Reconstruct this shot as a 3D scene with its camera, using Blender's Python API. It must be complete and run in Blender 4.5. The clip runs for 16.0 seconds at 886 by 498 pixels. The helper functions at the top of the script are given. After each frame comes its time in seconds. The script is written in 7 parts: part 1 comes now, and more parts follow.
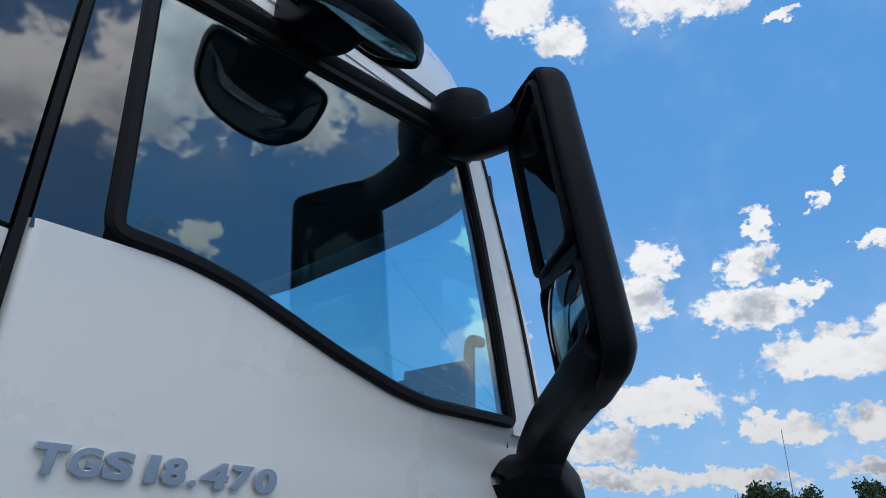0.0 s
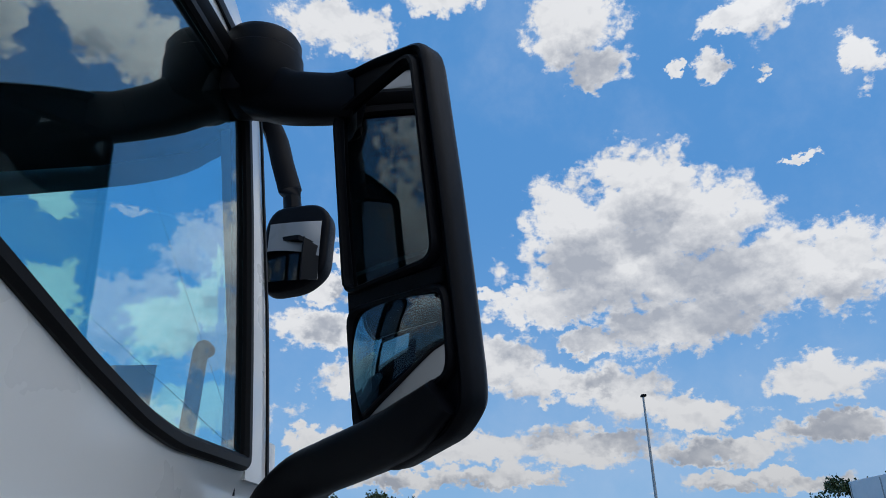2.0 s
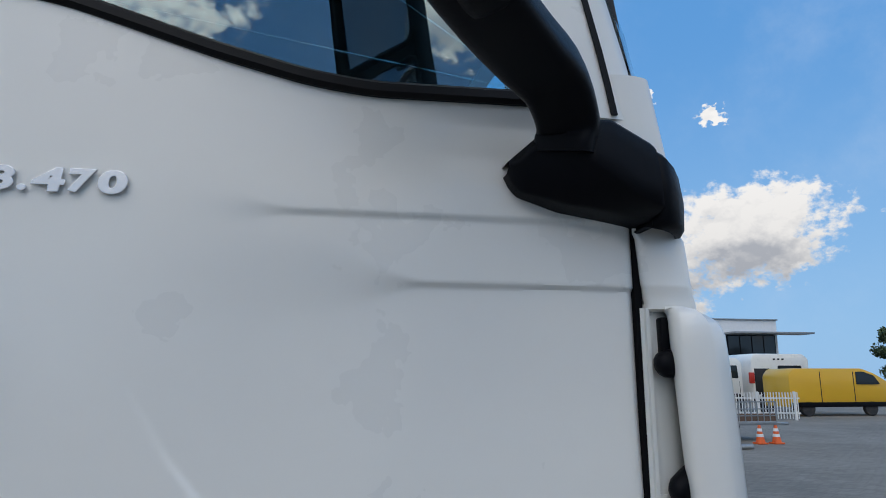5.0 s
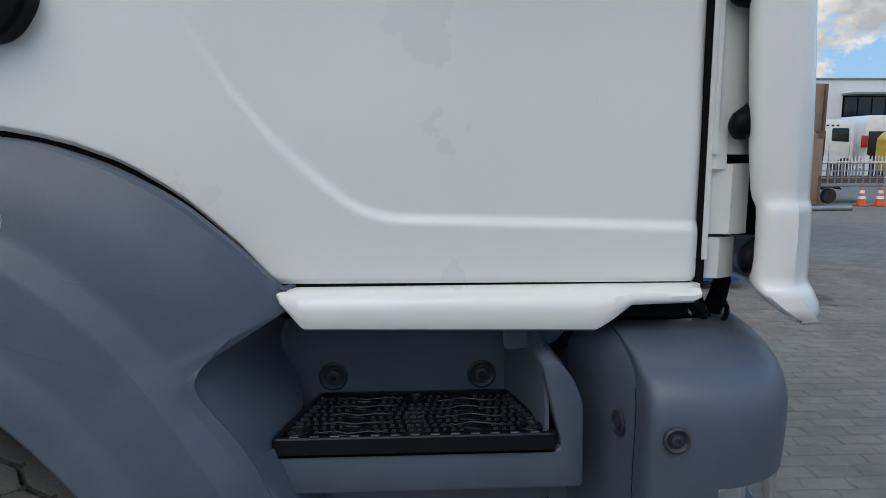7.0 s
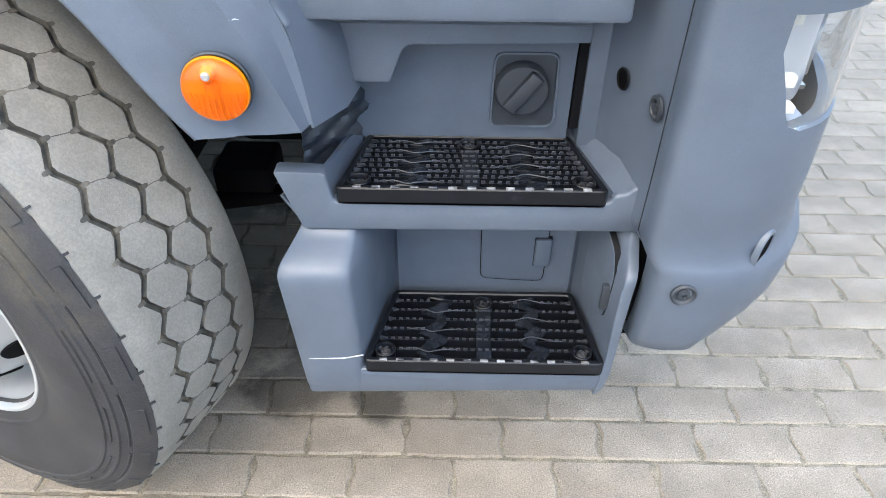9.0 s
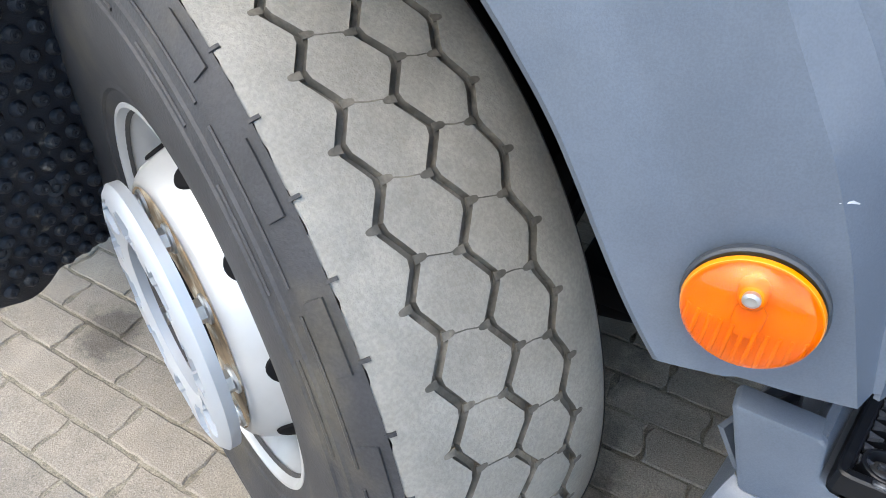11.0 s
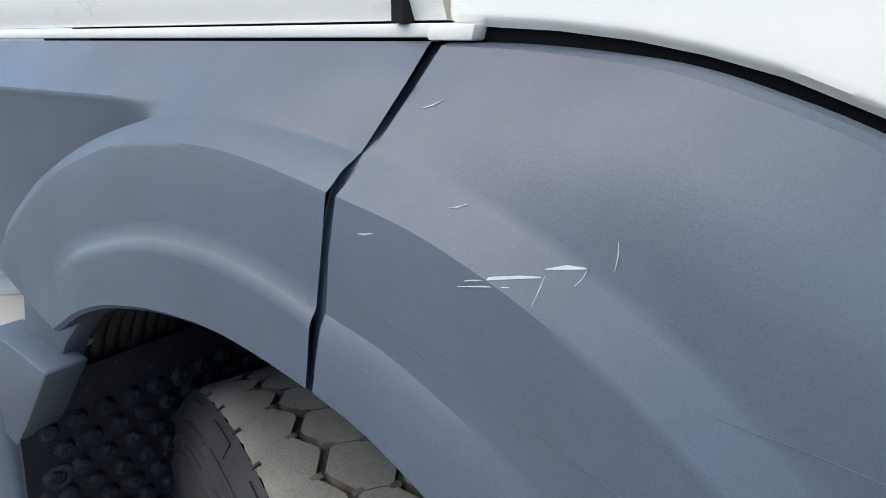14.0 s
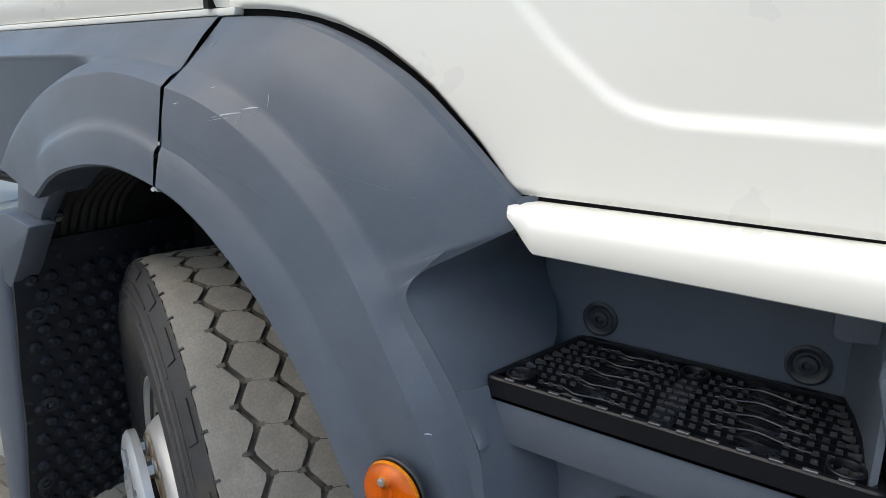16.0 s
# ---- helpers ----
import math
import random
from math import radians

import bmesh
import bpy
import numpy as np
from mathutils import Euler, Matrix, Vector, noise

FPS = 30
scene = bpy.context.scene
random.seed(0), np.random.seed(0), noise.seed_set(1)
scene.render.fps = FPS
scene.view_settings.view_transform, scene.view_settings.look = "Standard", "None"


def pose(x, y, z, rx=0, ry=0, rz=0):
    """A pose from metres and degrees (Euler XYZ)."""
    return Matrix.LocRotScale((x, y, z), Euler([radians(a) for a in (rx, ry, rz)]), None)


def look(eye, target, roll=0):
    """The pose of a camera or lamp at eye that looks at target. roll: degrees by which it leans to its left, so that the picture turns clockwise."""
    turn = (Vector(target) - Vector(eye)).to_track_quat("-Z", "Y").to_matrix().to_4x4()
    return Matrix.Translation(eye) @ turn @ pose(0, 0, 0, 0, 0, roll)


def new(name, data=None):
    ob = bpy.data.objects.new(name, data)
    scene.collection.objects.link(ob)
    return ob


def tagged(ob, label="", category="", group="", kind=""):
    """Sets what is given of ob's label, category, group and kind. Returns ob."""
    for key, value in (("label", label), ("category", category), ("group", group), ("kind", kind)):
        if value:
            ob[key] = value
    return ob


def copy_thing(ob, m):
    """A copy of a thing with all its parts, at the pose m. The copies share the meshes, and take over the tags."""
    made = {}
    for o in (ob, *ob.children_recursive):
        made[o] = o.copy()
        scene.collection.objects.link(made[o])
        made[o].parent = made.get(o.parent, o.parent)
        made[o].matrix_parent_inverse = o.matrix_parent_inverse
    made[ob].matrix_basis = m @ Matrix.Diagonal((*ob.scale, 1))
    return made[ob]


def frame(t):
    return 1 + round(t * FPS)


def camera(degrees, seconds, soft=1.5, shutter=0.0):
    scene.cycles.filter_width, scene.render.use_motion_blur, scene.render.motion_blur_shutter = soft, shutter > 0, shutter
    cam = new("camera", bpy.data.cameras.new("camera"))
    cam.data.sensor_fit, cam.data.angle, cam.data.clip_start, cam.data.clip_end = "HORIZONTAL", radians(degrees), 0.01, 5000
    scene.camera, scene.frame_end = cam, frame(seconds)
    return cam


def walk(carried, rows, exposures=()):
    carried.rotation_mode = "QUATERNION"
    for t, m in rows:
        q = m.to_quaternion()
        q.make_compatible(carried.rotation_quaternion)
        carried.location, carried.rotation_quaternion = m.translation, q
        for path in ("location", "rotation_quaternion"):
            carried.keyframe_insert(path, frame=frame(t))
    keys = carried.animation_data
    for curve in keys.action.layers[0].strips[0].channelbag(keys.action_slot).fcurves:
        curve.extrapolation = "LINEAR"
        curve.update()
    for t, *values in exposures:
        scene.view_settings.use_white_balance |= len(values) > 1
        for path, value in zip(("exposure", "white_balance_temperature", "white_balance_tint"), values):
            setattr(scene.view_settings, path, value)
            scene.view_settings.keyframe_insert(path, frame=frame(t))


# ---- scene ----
# ---- camera and its way ----
cam = camera(67.58, 16.0, soft=0.9)

# seconds, place in metres, yaw, pitch and roll in degrees
ROWS = [
    (0, -0.8383, -0.7946, 1.8047, -49.13, 24.50, 1.37),
    (0.5, -0.8321, -0.5757, 1.8323, -64.69, 25.13, 1.50),
    (1, -0.8002, -0.4112, 1.8772, -79.47, 25.85, 1.48),
    (1.5, -0.7568, -0.3611, 1.9248, -85.22, 25.76, 0.61),
    (2, -0.7669, -0.3807, 1.9073, -86.41, 25.28, 0.07),
    (2.5, -0.7711, -0.4709, 1.8640, -77.20, 24.56, -0.79),
    (3, -0.6698, -0.6151, 1.7944, -61.45, 23.88, -0.75),
    (3.2, -0.6153, -0.6847, 1.7577, -56.06, 23.70, -0.56),
    (5.3, 0.0426, -0.8924, 1.6156, -6.14, 9.06, -0.29),
    (5.5, 0.0534, -0.8933, 1.6001, -4.43, 6.75, -0.24),
    (6, 0.0648, -0.9070, 1.5547, -2.24, 1.57, -0.23),
    (6.5, 0.0604, -0.9047, 1.5177, -2.41, -2.66, -0.24),
    (7, 0.0524, -0.8838, 1.4539, -2.62, -8.62, -0.20),
    (7.5, 0.0585, -0.8581, 1.3924, -2.21, -16.91, -0.20),
    (8, 0.0581, -0.8452, 1.3464, -1.72, -26.05, 0.01),
    (8.5, 0.0571, -0.8386, 1.2966, -0.89, -34.56, 0.30),
    (9, 0.0695, -0.8319, 1.2840, 0.84, -39.17, 0.40),
    (9.5, 0.0111, -0.7660, 1.2737, 8.97, -39.65, 0.38),
    (10, -0.1289, -0.6020, 1.2373, 20.36, -38.62, 0.40),
    (10.2, -0.1859, -0.5407, 1.2260, 23.02, -38.39, 0.31),
    (12.3, -0.2339, -0.4409, 1.2134, 34.73, -41.24, 1.51),
    (12.5, -0.1944, -0.4881, 1.2725, 35.29, -38.43, 1.72),
    (12.8, -0.1549, -0.5649, 1.3444, 35.23, -30.80, 1.55),
    (13, -0.1515, -0.5765, 1.3890, 35.70, -26.60, 0.20),
    (13.5, -0.2319, -0.5099, 1.4477, 35.59, -19.33, -0.29),
    (14, -0.3251, -0.3958, 1.4827, 35.18, -18.02, -0.35),
    (14.5, -0.3563, -0.3680, 1.4914, 33.73, -18.24, -0.36),
    (15, -0.2710, -0.4420, 1.4780, 33.42, -17.12, -0.19),
    (15.5, -0.0382, -0.5638, 1.4454, 34.47, -15.98, -0.32),
    (16, 0.2191, -0.6265, 1.4136, 35.49, -15.76, -0.35),
]
EXPOSURES = [(0.0, 0.10, 6450, 10), (0.7, 0.07, 6450, 10), (1.2, -0.05, 6450, 10), (2.0, -0.10, 6400, 10), (2.5, -0.18, 6400, 10), (3.2, -0.05, 6400, 10), (5.5, 0.13, 6850, 10), (6.5, 0.14, 6900, 10), (7.1, 0.38, 7200, 10), (7.6, 0.90, 7250, 10),
             (8.0, 1.58, 7500, 10), (8.5, 2.5, 7900, 10), (9.0, 2.62, 7900, 10), (10.2, 2.48, 7800, 10), (12.4, 2.48, 7700, 10), (13.0, 2.40, 7500, 10), (13.5, 2.08, 7500, 10), (14.0, 1.40, 7600, 10), (14.5, 1.20, 7700, 10), (15.2, 1.24, 7900, 10), (16.0, 1.06, 8200, 10)]
walk(cam, [(t, pose(x, y, z, 90 + p, 0, w) @ pose(0, 0, 0, 0, 0, r)) for t, x, y, z, w, p, r in ROWS], EXPOSURES)

# ---- world, sun ----
SUN_ELEVATION, SUN_TURN = 64, 200          # degrees; the turn is clockwise from +y
world = bpy.data.worlds.new("sky")
scene.world = world
world.use_nodes = True


class Nodes:
    """Short hand for building node trees."""

    def __init__(self, tree):
        self.tree = tree

    def add(self, kind, links=(), values=()):
        node = self.tree.nodes.new("ShaderNode" + kind)
        for slot, value in values:
            node.inputs[slot].default_value = value
        for slot, source in links:
            self.tree.links.new(source, node.inputs[slot])
        return node

    def math(self, op, a, b=0.0, clamp=False):
        node = self.tree.nodes.new("ShaderNodeMath")
        node.operation, node.use_clamp = op, clamp
        for slot, value in ((0, a), (1, b)):
            if isinstance(value, (int, float)):
                node.inputs[slot].default_value = value
            else:
                self.tree.links.new(value, node.inputs[slot])
        return node.outputs[0]

    def step(self, value, low, high, to_low=0.0, to_high=1.0):
        node = self.add("MapRange", [(0, value)])
        node.interpolation_type = "SMOOTHSTEP"
        for slot, v in ((1, low), (2, high), (3, to_low), (4, to_high)):
            node.inputs[slot].default_value = v
        return node.outputs[0]

    def mix(self, factor, a, b):
        node = self.tree.nodes.new("ShaderNodeMix")
        node.data_type = "RGBA"
        for slot, value in ((0, factor), (6, a), (7, b)):
            if isinstance(value, (int, float)):
                node.inputs[slot].default_value = value
            elif isinstance(value, tuple):
                node.inputs[slot].default_value = (*value, 1)
            else:
                self.tree.links.new(value, node.inputs[slot])
        return node.outputs[2]

    def noise(self, vector, scale, detail=4.0, rough=0.5):
        return self.add("TexNoise", [(0, vector)], [(2, scale), (3, detail), (4, rough)]).outputs[0]


# clouds: azimuth from +x towards +y, elevation, and their reach across and upwards, in degrees
GREAT_CLOUD = [(-15.6, 29.0, 6.0, 4.6), (-8.6, 26.6, 6.0, 4.6), (-20.0, 25.5, 7.0, 5.0), (-12.6, 22.8, 10.0, 4.6), (-22.0, 21.0, 9.0, 4.4), (-29.4, 20.4, 5.2, 3.8), (-17.0, 17.6, 8.4, 2.8), (-5.6, 20.2, 6.2, 2.0), (-9.6, 17.0, 3.4, 1.4), (-35.0, 19.5, 4.0, 3.4)]
HIGH_CLOUDS = [(32.8, 43.8, 5.6, 2.2), (28.6, 41.6, 3.2, 1.8), (16.4, 43.3, 6.0, 2.6), (11.4, 43.0, 2.8, 2.8), (4.0, 46.5, 5.0, 2.0), (-11.0, 43.0, 6.2, 3.6), (-12.6, 39.4, 3.6, 2.2), (-26.9, 40.6, 5.0, 1.2), (-23.7, 37.4, 1.9, 1.3), (-20.6, 38.0, 0.8, 0.8),
               (-27.6, 36.2, 0.9, 0.8), (-35.2, 34.4, 1.8, 2.4), (7.2, 39.6, 1.5, 0.6), (-28.8, 28.8, 1.6, 0.5), (8.3, 25.5, 0.9, 1.0), (5.9, 26.7, 0.7, 0.6), (61.8, 23.2, 1.2, 0.9), (56.0, 20.9, 1.4, 0.6)]
MIDDLE_CLOUDS = [(13.0, 24.3, 1.3, 1.8), (14.6, 21.4, 2.8, 1.8), (15.2, 18.2, 4.4, 2.3), (10.8, 19.0, 2.4, 0.9), (21.8, 22.8, 2.6, 2.2), (23.8, 19.6, 3.6, 2.6), (27.4, 16.6, 3.4, 3.0), (36.0, 17.5, 3.0, 3.2), (37.5, 25.0, 1.8, 1.8), (9.4, 13.9, 6.0, 2.1),
                 (3.8, 15.0, 4.6, 2.6), (-1.8, 15.4, 4.8, 2.6), (-5.0, 13.6, 4.4, 1.8), (5.4, 21.7, 1.6, 0.7), (1.2, 21.2, 4.4, 0.9), (-11.8, 12.6, 4.6, 2.6), (-17.2, 10.8, 4.8, 1.6), (-26.2, 12.5, 5.0, 2.0), (55.0, 11.4, 8.5, 4.6), (62.0, 9.0, 7.0, 5.0)]
LOW_CLOUDS = [(22.6, 11.1, 6.8, 1.8), (20.4, 12.5, 1.8, 0.9), (13.6, 9.0, 4.6, 1.3), (27.0, 8.0, 4.4, 1.5), (1.4, 8.5, 6.4, 1.6), (-8.2, 8.6, 8.0, 1.8), (-18.4, 7.8, 6.6, 1.3), (-27.0, 9.0, 4.6, 1.2), (7.8, 9.0, 2.6, 1.5), (25.5, 5.4, 6.0, 1.0), (17.8, 5.3, 5.0, 0.9),
              (5.8, 6.0, 6.0, 0.9), (-1.0, 6.3, 7.0, 1.0), (-21.0, 5.5, 7.0, 0.9), (40.0, 8.0, 6.0, 2.2)]
REAR_CLOUDS = [(-60.0, 46.0, 13.0, 9.0), (-54.0, 40.5, 7.0, 4.2), (-68.0, 40.0, 8.0, 5.6), (-43.5, 42.5, 5.0, 5.4), (-34.0, 43.0, 5.6, 3.4), (-29.0, 41.0, 3.2, 3.0), (-61.8, 29.0, 2.2, 1.6), (-78.0, 38.0, 6.0, 5.0), (-64.0, 12.0, 24.0, 9.0), (-100.0, 56.0, 18.0, 14.0), (-118.0, 26.0, 24.0, 18.0), (-150.0, 42.0, 24.0, 20.0), (-92.0, 16.0, 16.0, 9.0), (-150.0, 14.0, 28.0, 14.0)]


def build_sky():
    """Blue summer sky with cumulus clouds: bright billowing tops and grey undersides."""
    g = Nodes(world.node_tree)
    sky = g.add("TexSky")
    sky.sky_type, sky.sun_disc = "NISHITA", False
    sky.sun_elevation, sky.sun_rotation = radians(SUN_ELEVATION), radians(SUN_TURN)
    sky.air_density, sky.dust_density, sky.ozone_density = 1.0, 0.6, 3.0
    way = g.add("TexCoord").outputs[0]
    parts = g.add("SeparateXYZ", [(0, way)]).outputs
    azimuth = g.math("MULTIPLY", g.math("ARCTAN2", parts[1], parts[0]), 180 / math.pi)
    elevation = g.math("MULTIPLY", g.math("ARCSINE", parts[2]), 180 / math.pi)

    def vector(op, a, b=None, c=None):
        node = g.add("VectorMath", [(0, a)])
        node.operation = op
        for slot, value in ((1, b), (2, c)):
            if isinstance(value, tuple):
                node.inputs[slot].default_value = value
            elif value is not None:
                g.tree.links.new(value, node.inputs[slot])
        return node.outputs[1] if op in ("LENGTH", "DISTANCE") else node.outputs[0]

    def bulk(lift):
        """How deep inside a cloud a direction lies, lift degrees further up: 1 in its heart, 0 at its edge."""
        spot = vector("ADD", g.add("CombineXYZ", [(0, azimuth), (1, g.math("ADD", elevation, lift))]).outputs[0], torn)
        total = None
        for a, e, across, up in GREAT_CLOUD + HIGH_CLOUDS + MIDDLE_CLOUDS + LOW_CLOUDS + REAR_CLOUDS:
            inside = g.math("SUBTRACT", 1.0, vector("LENGTH", vector("MULTIPLY_ADD", spot, (1 / across, 1 / up, 0), (-a / across, -e / up, 0))))
            if total is None:
                total = inside
            else:
                both = g.tree.nodes.new("ShaderNodeMath")
                both.operation = "SMOOTH_MAX"
                both.inputs[2].default_value = 0.12
                g.tree.links.new(total, both.inputs[0])
                g.tree.links.new(inside, both.inputs[1])
                total = both.outputs[0]
        return g.math("MAXIMUM", total, -0.8)

    def billow(shift, scale):
        """Rounded heads of cloud, as seen from a little further along."""
        moved_way = vector("ADD", warped, shift)
        node = g.add("TexVoronoi", [(0, moved_way)], [(2, scale), (3, 2.5), (4, 0.55)])
        return node.outputs[0]

    stretched = vector("MULTIPLY", way, (1.0, 1.0, 1.35))
    drift = g.add("TexNoise", [(0, stretched)], [(2, 30.0), (3, 3.0), (4, 0.55)]).outputs[1]
    warped = vector("ADD", stretched, vector("MULTIPLY", vector("SUBTRACT", drift, (0.5, 0.5, 0.5)), (0.035, 0.035, 0.035)))
    fine = g.add("TexNoise", [(0, stretched)], [(2, 95.0), (3, 5.0), (4, 0.6)]).outputs[1]
    torn = vector("ADD", vector("MULTIPLY", vector("SUBTRACT", drift, (0.5, 0.5, 0.5)), (4.0, 3.0, 0)), vector("MULTIPLY", vector("SUBTRACT", fine, (0.5, 0.5, 0.5)), (1.9, 1.5, 0)))
    core, above = bulk(0.0), bulk(3.4)
    head = g.math("SUBTRACT", 0.42, billow((0, 0, 0), 24.0))
    rough = g.math("SUBTRACT", g.noise(stretched, 16.0, 10.0, 0.62), 0.5)
    wisp = g.math("SUBTRACT", g.noise(stretched, 55.0, 8.0, 0.65), 0.5)
    ragged = g.math("ADD", g.math("MULTIPLY", head, 0.50), g.math("ADD", g.math("MULTIPLY", rough, 1.55), g.math("MULTIPLY", wisp, 0.95)))
    field = g.math("ADD", g.math("ADD", g.math("MULTIPLY", core, 1.35), 0.24), ragged)
    cover = g.step(field, -0.02, 0.42)
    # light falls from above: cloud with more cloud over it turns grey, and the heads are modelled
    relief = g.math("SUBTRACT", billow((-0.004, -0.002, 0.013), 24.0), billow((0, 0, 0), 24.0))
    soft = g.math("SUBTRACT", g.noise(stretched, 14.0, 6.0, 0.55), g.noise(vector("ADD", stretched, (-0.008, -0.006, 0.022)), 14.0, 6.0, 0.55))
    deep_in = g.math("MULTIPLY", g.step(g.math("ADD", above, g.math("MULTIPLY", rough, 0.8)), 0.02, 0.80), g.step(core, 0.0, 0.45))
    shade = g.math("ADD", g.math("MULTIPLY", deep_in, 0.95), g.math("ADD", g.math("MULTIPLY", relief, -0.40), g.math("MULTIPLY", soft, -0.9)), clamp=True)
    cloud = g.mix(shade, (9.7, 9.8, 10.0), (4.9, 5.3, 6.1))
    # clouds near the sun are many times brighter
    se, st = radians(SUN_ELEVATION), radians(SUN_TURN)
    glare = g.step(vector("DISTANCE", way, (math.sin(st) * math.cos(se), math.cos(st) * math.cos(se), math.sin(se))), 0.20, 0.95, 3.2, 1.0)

    def scaled(colour, by):
        node = g.add("VectorMath", [(0, colour)])
        node.operation = "SCALE"
        g.tree.links.new(by, node.inputs[3])
        return node.outputs[0]

    deep = g.mix(0.7, sky.outputs[0], (1.2, 4.3, 9.7))
    blue = g.mix(g.step(parts[2], 0.0, 0.5, 0.62, 0.0), deep, (3.6, 6.2, 9.2))
    veil = g.mix(g.step(g.noise(way, 3.0, 8.0, 0.62), 0.42, 0.8, 0.0, 0.46), blue, (6.0, 7.4, 9.6))
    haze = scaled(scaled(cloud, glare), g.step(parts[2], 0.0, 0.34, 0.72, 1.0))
    out = world.node_tree.nodes["Background"]
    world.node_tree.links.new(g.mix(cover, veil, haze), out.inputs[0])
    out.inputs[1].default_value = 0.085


build_sky()
sun_data = bpy.data.lights.new("sun", "SUN")
sun_data.energy, sun_data.angle, sun_data.color = 0.48, radians(50), (1.0, 0.94, 0.86)
sun = new("sun", sun_data)
_e, _t = radians(SUN_ELEVATION), radians(SUN_TURN)
sun.matrix_world = look((math.sin(_t) * math.cos(_e) * 30, math.cos(_t) * math.cos(_e) * 30, math.sin(_e) * 30), (0, 0, 0))


# ---- materials ----
def material(name, base, rough=0.5, metal=0.0, coat=0.0, spots=0.0, spot_scale=6.0, grain=0.0, grain_scale=400.0, bump=0.0, bump_scale=300.0,
             second=None, second_scale=3.0, second_low=0.45, second_high=0.65, rough_var=0.0, random_value=0.0, ior=1.5, specular=0.5):
    """A painted, moulded or mineral surface: base colour, blotches of a second colour, fine grain, relief and uneven gloss."""
    m = bpy.data.materials.new(name)
    m.use_nodes = True
    g = Nodes(m.node_tree)
    b = m.node_tree.nodes["Principled BSDF"]
    b.inputs["Roughness"].default_value, b.inputs["Metallic"].default_value, b.inputs["IOR"].default_value = rough, metal, ior
    b.inputs["Specular IOR Level"].default_value = specular
    b.inputs["Coat Weight"].default_value, b.inputs["Coat Roughness"].default_value = coat, 0.07
    place = g.add("TexCoord").outputs[3]
    colour = tuple(base)
    if second:
        colour = g.mix(g.step(g.noise(place, second_scale, 6.0, 0.6), second_low, second_high), tuple(base), tuple(second))
    value = None
    if spots:
        value = g.step(g.noise(place, spot_scale, 5.0, 0.6), 0.3, 0.7, 1 - spots, 1 + spots)
    if grain:
        fine = g.step(g.noise(place, grain_scale, 2.0, 0.5), 0.3, 0.7, 1 - grain, 1 + grain)
        value = fine if value is None else g.math("MULTIPLY", value, fine)
    if random_value:
        chance = g.step(g.add("ObjectInfo").outputs[5], 0.0, 1.0, 1 - random_value, 1 + random_value)
        value = chance if value is None else g.math("MULTIPLY", value, chance)
    if value is not None:
        h = g.add("HueSaturation")
        m.node_tree.links.new(value, h.inputs[2])
        if isinstance(colour, tuple):
            h.inputs[4].default_value = (*colour, 1)
        else:
            m.node_tree.links.new(colour, h.inputs[4])
        colour = h.outputs[0]
    if isinstance(colour, tuple):
        b.inputs["Base Color"].default_value = (*colour, 1)
    else:
        m.node_tree.links.new(colour, b.inputs["Base Color"])
    if rough_var:
        m.node_tree.links.new(g.step(g.noise(place, 4.0, 5.0, 0.6), 0.3, 0.7, max(rough - rough_var, 0.02), rough + rough_var), b.inputs["Roughness"])
    if bump:
        relief = g.add("Bump", [(3, g.noise(place, bump_scale, 3.0, 0.6))], [(0, bump), (1, 0.002)])
        m.node_tree.links.new(relief.outputs[0], b.inputs["Normal"])
    return m


WHITE = material("white_paint", (0.86, 0.845, 0.795), 0.30, coat=0.7, spots=0.015, spot_scale=2.0, rough_var=0.04)
FAIRING = material("dusty_white_fairing_paint", (0.41, 0.40, 0.37), 0.5, spots=0.08, spot_scale=5.0, second=(0.31, 0.295, 0.26), second_scale=4.0, second_low=0.52, second_high=0.75, bump=0.1, bump_scale=90.0)
WHITE.node_tree.nodes["Principled BSDF"].inputs["Coat Roughness"].default_value = 0.15
WHITE_OLD = material("white_plastic_panel", (0.74, 0.74, 0.70), 0.35, spots=0.03, spot_scale=5.0)
GREY = material("grey_moulded_plastic", (0.079, 0.099, 0.131), 0.40, spots=0.08, spot_scale=9.0, grain=0.06, grain_scale=700.0, second=(0.090, 0.111, 0.143), second_scale=4.0, second_low=0.5, second_high=0.72, bump=0.10, bump_scale=800.0, rough_var=0.10)
GREY_DARK = material("dark_grey_plastic", (0.028, 0.033, 0.041), 0.5, spots=0.08, bump=0.3, bump_scale=700.0)
BLACK = material("black_moulded_plastic", (0.004, 0.0045, 0.0065), 0.40, specular=0.10, spots=0.1, bump=0.25, bump_scale=900.0)
BLACK_GLOSS = material("black_glass_panel", (0.004, 0.005, 0.006), 0.03, coat=0.3, ior=2.0)
TREAD_BLACK = material("black_step_grating", (0.005, 0.006, 0.0085), 0.34, specular=0.28, spots=0.15, spot_scale=40.0, second=(0.016, 0.019, 0.026), second_scale=30.0, second_low=0.58, second_high=0.8)
SEAL = material("black_rubber_seal", (0.008, 0.008, 0.009), 0.5, specular=0.16, bump=0.1)
# near-black for gaps, holes and underside: their shade is put into the colour
DARK = material("shade_black", (0.006, 0.006, 0.007), 0.8, specular=0.08)
LINER = material("black_ribbed_liner", (0.008, 0.009, 0.011), 0.6, second=(0.05, 0.047, 0.042), second_scale=14.0, second_low=0.58, second_high=0.8, bump=0.5, bump_scale=250.0)
